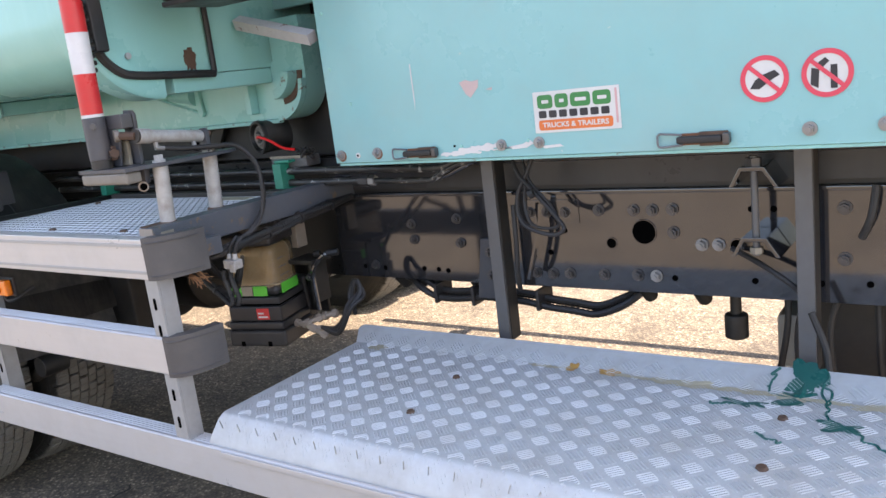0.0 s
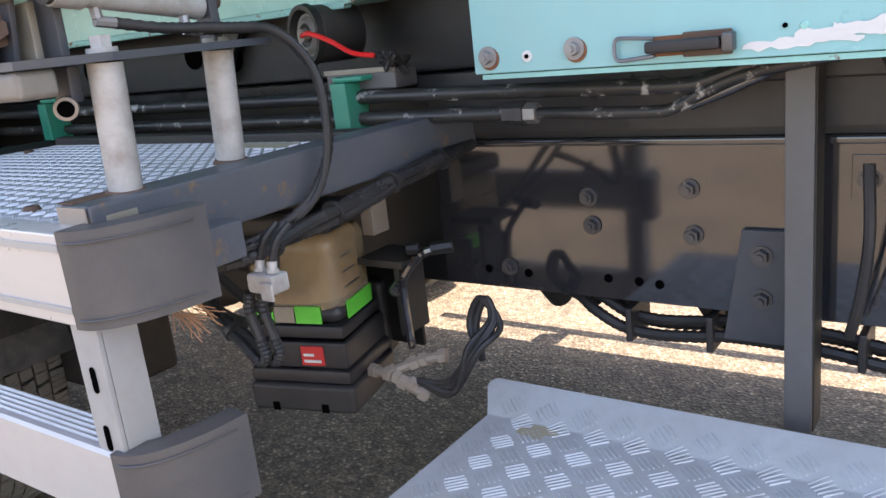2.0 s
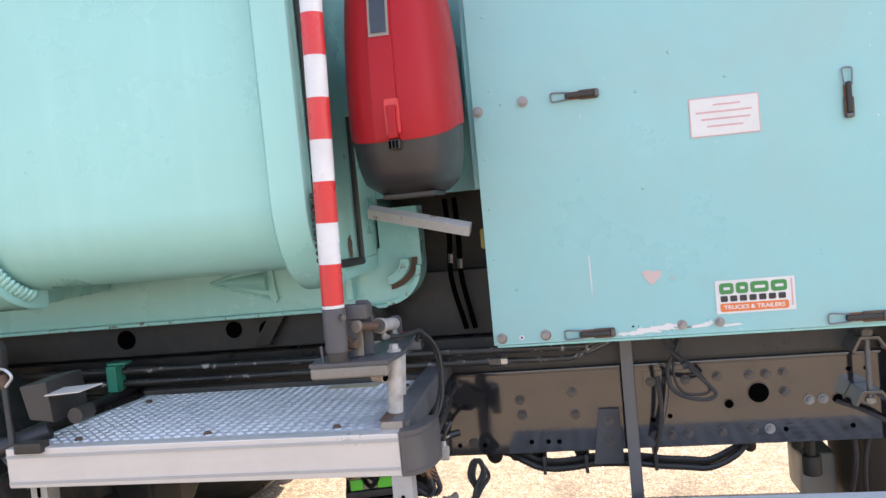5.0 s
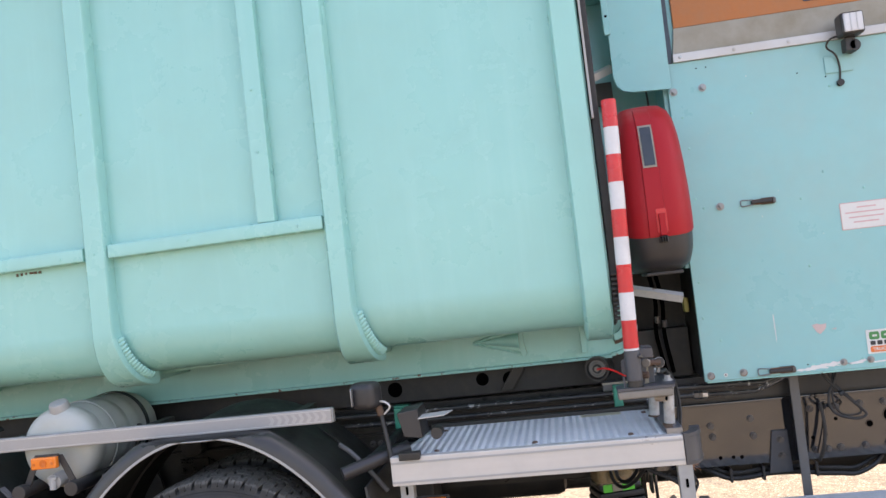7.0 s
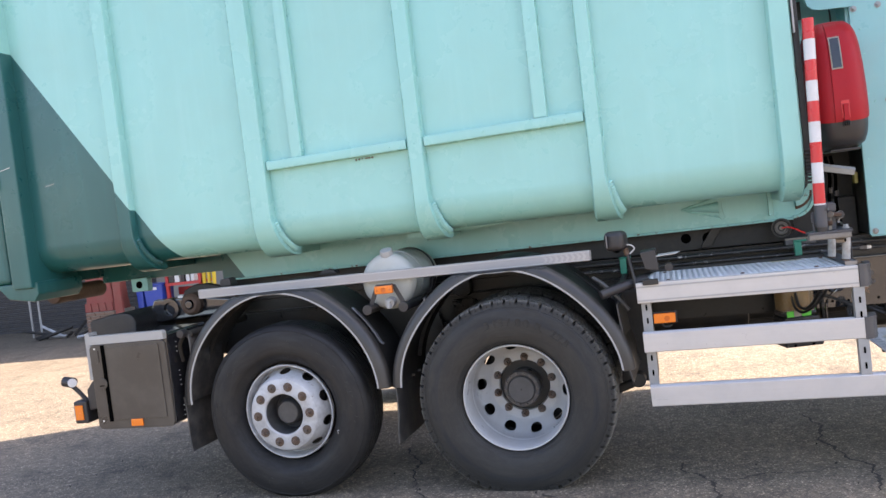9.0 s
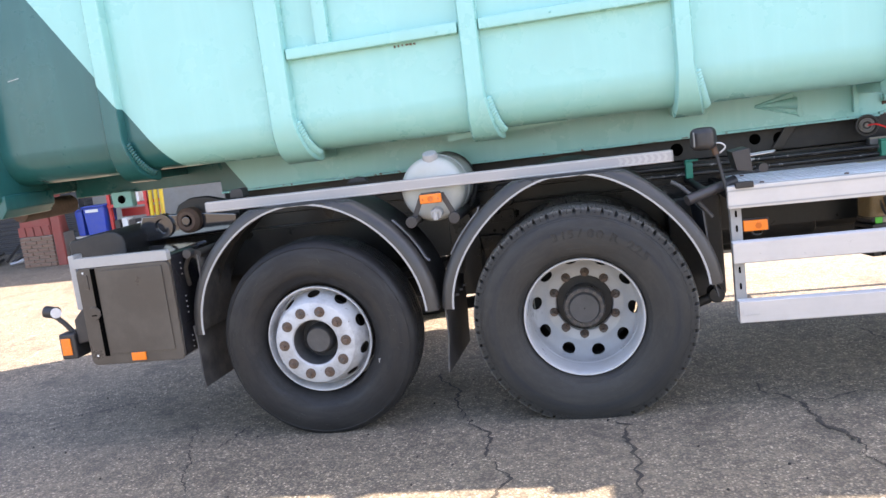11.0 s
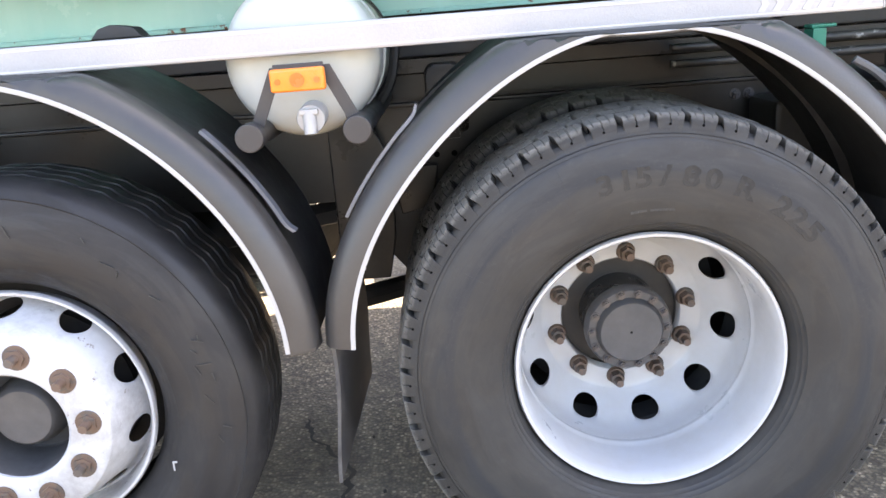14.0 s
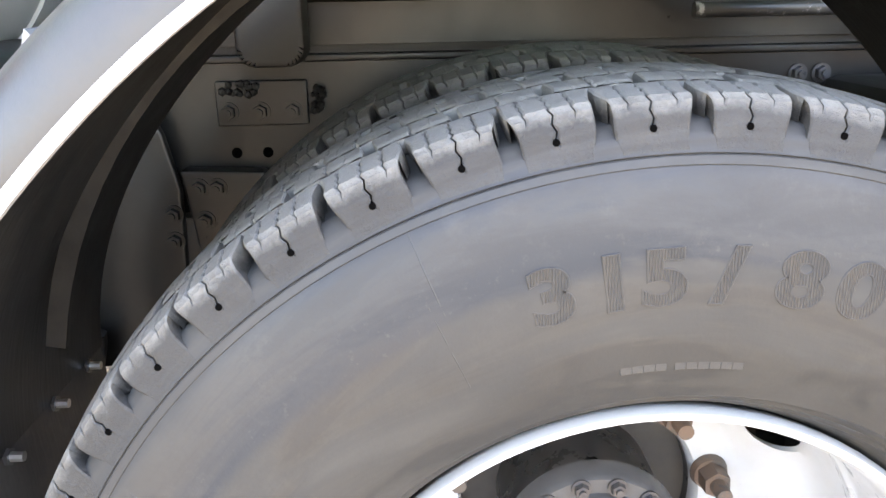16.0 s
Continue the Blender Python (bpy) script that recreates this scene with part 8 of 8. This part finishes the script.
for cx, cz, k in ((3.155, 1.316, 0), (3.271, 1.317, 1)):
    s = thing("warning_sign", (cx, PY - 0.001, cz - 0.046), "round white prohibition sticker with a red ring and bar", "sign", "prohibition stickers", shift=PANEL_SHIFT)
    part("disc", rod((cx, PY - 0.0004, cz), (cx, PY - 0.0014, cz), 0.044, 40), M["paper"], s)
    part("ring", move(lathe([(-0.0016, 0.037), (-0.0024, 0.037), (-0.0024, 0.0465), (-0.0002, 0.0465)], 48), (cx, PY, cz)), M["ink_red"], s)
    if k == 0:
        part("symbol", slab([(cx - .028, cz - .018), (cx - .01, cz - .02), (cx + .012, cz - .004), (cx + .03, cz + .006), (cx + .02, cz + .016), (cx - .004, cz + .008), (cx - .018, cz - .002)], PY - 0.0024, PY - 0.0016), M["ink_black"], s, smooth=False)
    else:
        part("symbol", slab([(cx + .006, cz - .03), (cx + .018, cz - .03), (cx + .018, cz + .015), (cx + .006, cz + .015)], PY - 0.0024, PY - 0.0016), M["ink_black"], s, smooth=False)
        part("symbol", slab([(cx - .02, cz + .018), (cx - .003, cz + .03), (cx + .004, cz + .022), (cx - .012, cz + .008)], PY - 0.0024, PY - 0.0016), M["ink_black"], s, smooth=False)
        part("symbol", slab([(cx - .03, cz - .02), (cx - .016, cz - .028), (cx - .014, cz + .008), (cx - .028, cz + .012)], PY - 0.0024, PY - 0.0016), M["ink_black"], s, smooth=False)
    part("slash", move(box(-0.039, 0.039, -0.0034, -0.0026, -0.004, 0.004), (cx, PY, cz), Matrix.Rotation(radians(42), 3, "Y")), M["ink_red"], s, smooth=False)

# work lamp above the panel
lamp = thing("work_lamp", (2.69, 0.5, 2.46), "square black work lamp with a clear lens on a bracket", "lamp", shift=PANEL_SHIFT)
part("body", box(2.655, 2.745, 0.45, 0.53, 2.525, 2.615, 0.012, 3), M["dark_plastic"], lamp)
part("lens", box(2.663, 2.737, 0.444, 0.4495, 2.533, 2.607, 0.004), M["white_tape"], lamp, "ribbed clear lens")
for k in range(3):
    part("lens_bar", box(2.664 + 0.024 * k, 2.668 + 0.024 * k, 0.4415, 0.4438, 2.536, 2.604), M["galv"], lamp, smooth=False)
part("bracket", box(2.68, 2.72, 0.50, 0.555, 2.47, 2.524, 0.004), M["dark_plastic"], lamp)
part("joint", rod((2.715, 0.50, 2.49), (2.715, 0.56, 2.49), 0.025, 16, bevel=0.005), M["dark_plastic"], lamp)
part("mount_plate", box(2.61, 2.72, 0.563, 0.5685, 2.40, 2.47, 0.002), M["housing"], lamp)
part("cable", hose([(2.68, 0.52, 2.54), (2.63, 0.52, 2.53), (2.615, 0.53, 2.50), (2.65, 0.545, 2.47), (2.665, 0.556, 2.42), (2.662, 0.562, 2.365)], 0.004, 6, 8), M["rubber"], lamp)
part("grommet", rod((2.662, 0.5695, 2.355), (2.662, 0.552, 2.355), 0.014, 12), M["rubber"], lamp)

# recess between container and housing
rec = thing("recess_wall", (1.8, 1.0, 1.2), "mint green wall in the gap behind the extinguisher box", "wall", shift=(0, 0.01, -0.008))
part("back_wall", box(1.59, 1.985, 0.80, 0.83, 1.66, 3.3, 0.004), M["housing"], rec)
part("side_wall", box(1.96, 1.985, PY + 0.03, 0.80, 1.66, 2.9, 0.003), M["housing"], rec)
# black sheet put in for the darkness deep in the gap
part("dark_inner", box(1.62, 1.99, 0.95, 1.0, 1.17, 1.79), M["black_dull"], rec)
part("flap", slab([(1.755, 2.9), (1.755, 2.50), (1.765, 2.46), (1.79, 2.435), (1.83, 2.425), (1.985, 2.418), (1.99, 2.9)], 0.535, 0.55, 0.002), M["housing"], rec, "mint green overhanging cover")
part("flap_tab", box(1.738, 1.765, 0.52, 0.534, 2.68, 2.9, 0.004), M["housing"], rec)
part("flap_hole", rod((1.752, 0.519, 2.76), (1.752, 0.5198, 2.76), 0.006, 10), M["hole"], rec)
part("grey_bar", hose([(1.64, 0.6, 2.515), (1.76, 0.62, 2.56)], 0.022, 4, 1), M["alu"], rec)
# black sheet drawn as the shadow behind the cover
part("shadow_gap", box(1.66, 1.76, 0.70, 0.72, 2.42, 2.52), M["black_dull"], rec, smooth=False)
part("white_bar", hose([(1.62, 0.62, 1.622), (1.935, 0.60, 1.540)], 0.023, 4, 1), rusty_paint("chipped_grey_bar", (0.5, 0.5, 0.5), level=0.6), rec, "pale grey bar with rust spots")
part("yellow_cap", box(1.95, 1.972, 0.70, 0.75, 1.47, 1.535, 0.008), M["dull_yellow"], rec, "dull yellow cap")
# black sheet added to darken the housing's bright side wall
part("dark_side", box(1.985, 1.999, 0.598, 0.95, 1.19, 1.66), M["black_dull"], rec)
# hidden sheets added above and behind to keep sun out of the gap
part("sun_block_top", box(1.60, 1.985, 0.56, 2.4, 2.905, 2.94), M["housing"], rec)
part("sun_block_rear", box(1.615, 1.985, 1.75, 1.8, 1.2, 2.9), M["black_dull"], rec)
for k in range(2):
    rnd = random.Random(31 + k)
    part("black_hose", hose([(1.83 + .03 * k, .8 + .02 * k, 1.64), (1.84 + .03 * k, .78, 1.52), (1.83 + .035 * k, .80, 1.38), (1.86 + .03 * k, .84, 1.2)], 0.009, 8), M["hole"], rec)
    part("hose_fitting", rod((1.84 + .03 * k, .782, 1.46 - .02 * k), (1.838 + .03 * k, .785, 1.43 - .02 * k), 0.012, 8), M["bolt"], rec)
part("valve", box(1.80, 1.87, 0.70, 0.76, 2.345, 2.375, 0.006), M["black_dull"], rec)
part("valve_cable", hose([(1.87, .71, 2.36), (1.90, .70, 2.35), (1.905, .69, 2.40), (1.90, .69, 2.48)], 0.005, 6), M["rubber"], rec)
part("blue_box", box(1.70, 1.74, 0.52, 0.56, 2.17, 2.27, 0.004), M["housing"], rec)

# ---- extinguisher box ----
ext = thing("extinguisher_box", (1.825, 0.38, 1.66), "red and black plastic fire extinguisher box with a window and latch", "extinguisher box", shift=(0.018, -0.075, 0.0))


def by_height(table, z):
    """A smooth value from (z, value) pairs."""
    for (z0, v0), (z1, v1) in zip(table, table[1:]):
        if z <= z1:
            t = max(0.0, (z - z0) / (z1 - z0))
            return v0 + (v1 - v0) * t
    return table[-1][1]


WIDE = ((1.655, .085), (1.665, .108), (1.69, .124), (1.75, .138), (1.84, .142), (1.95, .141), (2.08, .135), (2.18, .127), (2.24, .117), (2.28, .102), (2.305, .08), (2.318, .045))
FRONT = ((1.655, .33), (1.665, .295), (1.69, .262), (1.75, .242), (1.84, .234), (1.95, .238), (2.08, .252), (2.18, .272), (2.24, .298), (2.28, .335), (2.305, .38), (2.318, .45))
EX = 1.803


def front_y(z):
    return by_height(FRONT, z)


def shell_box(z_of, z1, grow, mat, name, label):
    """A pillow-shaped shell: rounded sections from a lower edge z_of(u) up to z1."""
    own = bmesh.new()
    rows = []
    n, m_ = 30, 28
    for k in range(n + 1):
        t = k / n
        ring = []
        for i in range(m_ + 1):
            u = -1 + 2 * i / m_
            a = u * math.pi / 2
            z0 = z_of(u)
            z = z0 + (z1 - z0) * (1 - (1 - t) ** 1.6)
            w, yf = by_height(WIDE, z) + grow, front_y(z) - grow
            cx = math.copysign(abs(math.sin(a)) ** 0.62, a)
            cy = max(0.0, math.cos(a)) ** 0.62
            ring.append(own.verts.new((EX + w * cx, 0.52 - (0.52 - yf) * cy, z)))
        rows.append(ring)
    for a_, b_ in zip(rows, rows[1:]):
        for i in range(m_):
            own.faces.new((a_[i], a_[i + 1], b_[i + 1], b_[i]))
    own.faces.new(rows[-1][::-1])
    own.faces.new(rows[0])
    ob = part(name, own, mat, ext, label)
    return ob


seam_line = lambda u: 1.785 + 0.055 * abs(u) ** 2.2
shell_box(lambda u: 1.655, 2.2, 0.0, M["dark_plastic"], "tub", "black plastic tub")
shell_box(seam_line, 2.318, 0.005, M["red"], "lid", "red plastic lid")
RX = 1.792
own = bmesh.new()
rows = []
for k in range(25):
    z = 1.79 + 0.50 * k / 24
    w = 0.037 - 0.004 * k / 24
    rows.append([own.verts.new((RX + dx, front_y(z) + dy, z)) for dx, dy in ((-w, 0.012), (-w + 0.005, -0.0105), (w - 0.005, -0.0105), (w, 0.012))])
for u, v in zip(rows, rows[1:]):
    for i in range(3):
        own.faces.new((u[i], u[i + 1], v[i + 1], v[i]))
own.faces.new(rows[-1])
part("centre_rib", own, M["red"], ext)
for (x0, x1, z0, z1, d, m_, n_, l_) in ((RX - .026, RX + .026, 2.048, 2.214, 0.0135, "raw", "window_frame", "grey window frame"), (RX - .020, RX + .020, 2.056, 2.206, 0.016, "window", "window_pane", "dark window pane")):
    own = bmesh.new()
    rows = []
    for k in range(6):
        z = z0 + (z1 - z0) * k / 5
        rows.append([own.verts.new((x, front_y(z) - dd, z)) for x, dd in ((x0, d - .006), (x0, d), (x1, d), (x1, d - .006))])
    for u, v in zip(rows, rows[1:]):
        for i in range(3):
            own.faces.new((u[i], u[i + 1], v[i + 1], v[i]))
    own.faces.new(rows[0])
    own.faces.new(rows[-1])
    part(n_, own, M[m_], ext, l_, smooth=False)
part("latch_recess", slab(rounded(RX - .002, RX + .036, 1.80, 1.89, 0.006), 0.222, 0.232, 0.002), M["red_label"], ext)
part("latch", slab([(RX + .004, 1.79), (RX + .030, 1.79), (RX + .028, 1.83), (RX + .030, 1.872), (RX + .004, 1.872), (RX + .006, 1.83)], 0.208, 0.2215, 0.004), M["red"], ext, "red plastic latch")
part("latch_catch", box(RX + .002, RX + .032, 0.216, 0.25, 1.763, 1.788, 0.004), M["dark_plastic"], ext)
for k in range(3):
    part("catch_rib", box(RX + .004 + .009 * k, RX + .009 + .009 * k, 0.213, 0.2158, 1.766, 1.785), M["hole"], ext, smooth=False)
part("foot", box(1.74, 1.88, 0.33, 0.52, 1.642, 1.656, 0.004), M["dark_plastic"], ext)
part("mount", box(1.70, 1.92, 0.521, 0.80, 1.90, 2.10), M["housing"], ext)

# ---- work lamp and guard at the step ----
wl = thing("work_lamp", (0.65, 0.2, 1.1), "black square work lamp on a thin rod beside the step", "lamp", shift=(0.045, -0.07, 0.0))
part("body", move(box(-0.058, 0.055, -0.045, 0.045, -0.054, 0.052, 0.03, 4), (0.605, 0.17, 1.315), Matrix.Rotation(radians(-25), 3, "Z")), M["dark_plastic"], wl)
part("lens", move(box(0.002, 0.048, -0.0505, -0.0455, -0.034, 0.034, 0.004), (0.605, 0.17, 1.315), Matrix.Rotation(radians(-25 - 65), 3, "Z")), M["washer"], wl, "clear ribbed lens")
part("knuckle", rod((0.648, 0.17, 1.27), (0.655, 0.17, 1.235), 0.014, 10), M["rust"], wl)
part("rod", rod((0.655, 0.17, 1.25), (0.69, 0.13, 1.04), 0.009, 10), M["black_dull"], wl)
part("cable", hose([(0.65, 0.16, 1.29), (0.68, 0.15, 1.285), (0.695, 0.15, 1.265), (0.67, 0.155, 1.24)], 0.004, 6), M["galv"], wl)
part("guard", slab([(0.72, 1.24), (0.80, 1.25), (0.81, 1.14), (0.74, 1.15)], 0.14, 0.30, 0.004), M["dark_plastic"], wl, "black sheet guard")
own = bmesh.new()
vs = [own.verts.new(p) for p in ((0.80, 0.13, 1.216), (0.90, 0.13, 1.221), (0.925, 0.20, 1.226), (0.81, 0.20, 1.221))]
f = own.faces.new(vs)
ex = bmesh.ops.extrude_face_region(own, geom=[f])
bmesh.ops.translate(own, verts=[v for v in ex["geom"] if isinstance(v, bmesh.types.BMVert)], vec=(0, 0, -0.003))
part("bright_tab", own, M["alu"], wl, "bent bright sheet tab", smooth=False)
part("socket", rod((0.86, 0.16, 1.15), (0.86, 0.22, 1.15), 0.022, 12), M["dark_plastic"], wl)
part("arm_tube", rod((0.50, 0.10, 1.04), (0.74, 0.22, 1.10), 0.026, 14, bevel=0.004), M["dark_plastic"], wl)
part("lever", hose([(0.45, 0.27, 1.12), (0.50, 0.26, 1.085), (0.57, 0.25, 1.01), (0.63, 0.25, 0.93)], 0.010, 8), M["strut"], wl)
part("corner_bracket", box(0.72, 0.80, 0.09, 0.13, 1.072, 1.10, 0.004), M["black_dull"], wl)

# ---- tool box at the rear ----
tb = thing("tool_box", (-2.3, 0.15, 0.5), "brown-grey plastic tool box with a white top edge and amber reflector", "tool box", shift=(-0.045, 0.04, -0.022))
TY = -0.09
part("body", box(-2.565, -2.03, TY + 0.012, 0.38, 0.505, 1.07, 0.02, 3), M["black"], tb, "black box body")
door = part("door", slab(rounded(-2.572, -2.025, 0.5, 1.035, 0.035), TY - 0.01, TY + 0.012, 0.006), M["box_plastic"], tb, "brown-grey plastic door")
part("door_field", slab(rounded(-2.44, -2.07, 0.56, 1.015, 0.012), TY - 0.016, TY - 0.0105, 0.002), M["box_plastic"], door)
part("door_groove", box(-2.485, -2.458, TY - 0.013, TY - 0.0105, 0.55, 1.03), M["hole"], door, smooth=False)
part("latch", rod((-2.50, TY - 0.0105, 0.79), (-2.50, TY - 0.02, 0.79), 0.036, 24, bevel=0.004), M["box_plastic"], door)
part("latch_slot", box(-2.515, -2.485, TY - 0.0225, TY - 0.0202, 0.775, 0.781), M["hole"], door, smooth=False)
part("hinge", box(-2.53, -2.505, TY - 0.016, TY - 0.0105, 0.92, 1.0, 0.003), M["box_plastic"], door)
for z in (0.555, 1.01):
    part("door_screw", rod((-2.53, TY - 0.0105, z), (-2.53, TY - 0.013, z), 0.006, 8), M["paper"], door)
part("top_edge", slab([(-2.572, 1.036), (-2.03, 1.036), (-2.03, 1.075), (-2.04, 1.09), (-2.56, 1.09), (-2.572, 1.08)], TY - 0.012, TY + 0.03, 0.003), M["white"], tb, "white top edge")
part("reflector", box(-2.33, -2.245, TY - 0.0185, TY - 0.0105, 0.515, 0.56, 0.004), M["amber"], door, "amber reflector")
dots = mesh_of("side_rivet", rod((0, 0, 0), (0.003, 0, 0), 0.004, 6), M["paper"])
for z in (1.0, 0.97, 0.94, 0.82, 0.79, 0.76, 0.73, 0.60, 0.57, 0.54):
    piece("side_rivet", dots, tb, (-2.0295, 0.02, z))
part("white_plate", box(-2.66, -2.625, -0.02, 0.06, 0.80, 1.10, 0.004), M["white"], tb, "white vertical edge plate")
part("hump", slab([(-2.86, 1.02), (-2.50, 1.02), (-2.492, 1.11), (-2.505, 1.15), (-2.54, 1.178), (-2.60, 1.188), (-2.70, 1.176), (-2.86, 1.148)], 0.28, 0.75, 0.02), M["rubber"], tb, "black rubber cover behind the box")

tl = thing("tail_lamp", (-2.8, 0.0, 0.5), "black tail lamp bracket with amber light and round lamp", "lamp", shift=(-0.035, 0.04, -0.015))
part("bracket", slab([(-2.70, 0.60), (-2.58, 0.62), (-2.58, 0.78), (-2.64, 0.80), (-2.70, 0.74)], -0.03, 0.12, 0.012), M["dark_plastic"], tl)
part("lamp_box", box(-2.80, -2.70, -0.05, 0.08, 0.525, 0.67, 0.012, 3), M["dark_plastic"], tl)
part("amber_lens", box(-2.785, -2.725, -0.058, -0.0505, 0.55, 0.645, 0.004), M["amber"], tl)
part("arm", hose([(-2.73, 0.0, 0.66), (-2.77, -0.01, 0.72), (-2.82, -0.02, 0.775)], 0.014, 8), M["dark_plastic"], tl)
part("round_lamp", rod((-2.87, -0.02, 0.80), (-2.79, -0.02, 0.785), 0.033, 18, bevel=0.008), M["dark_plastic"], tl)
part("lamp_glass", rod((-2.795, -0.035, 0.79), (-2.785, -0.045, 0.79), 0.028, 16), M["white_tape"], tl)
part("beam", box(-2.60, -2.3, 0.02, 0.1, 0.62, 0.70, 0.01), M["black_dull"], tl)

# hook lift rollers at the tail
rl = thing("tail_roller", (-2.25, 0.55, 1.1), "black tail roller bracket of the hook lift", "roller")
part("arm", slab([(-2.62, 1.05), (-1.95, 1.08), (-1.95, 1.17), (-2.2, 1.2), (-2.55, 1.21)], 0.56, 0.62, 0.01), M["black"], rl)
part("ring", move(lathe([(0.0, 0.03), (-0.03, 0.035), (-0.03, 0.055), (-0.01, 0.075), (0.05, 0.075), (0.05, 0.03)], 32), (-2.235, 0.53, 1.16)), M["rust"], rl)
part("pin", rod((-2.235, 0.49, 1.16), (-2.235, 0.56, 1.16), 0.026, 18, bevel=0.004), M["black"], rl)
part("ring", move(lathe([(0.0, 0.04), (-0.02, 0.045), (-0.02, 0.07), (0.03, 0.075)], 32), (-2.42, 0.56, 1.14)), M["black"], rl)
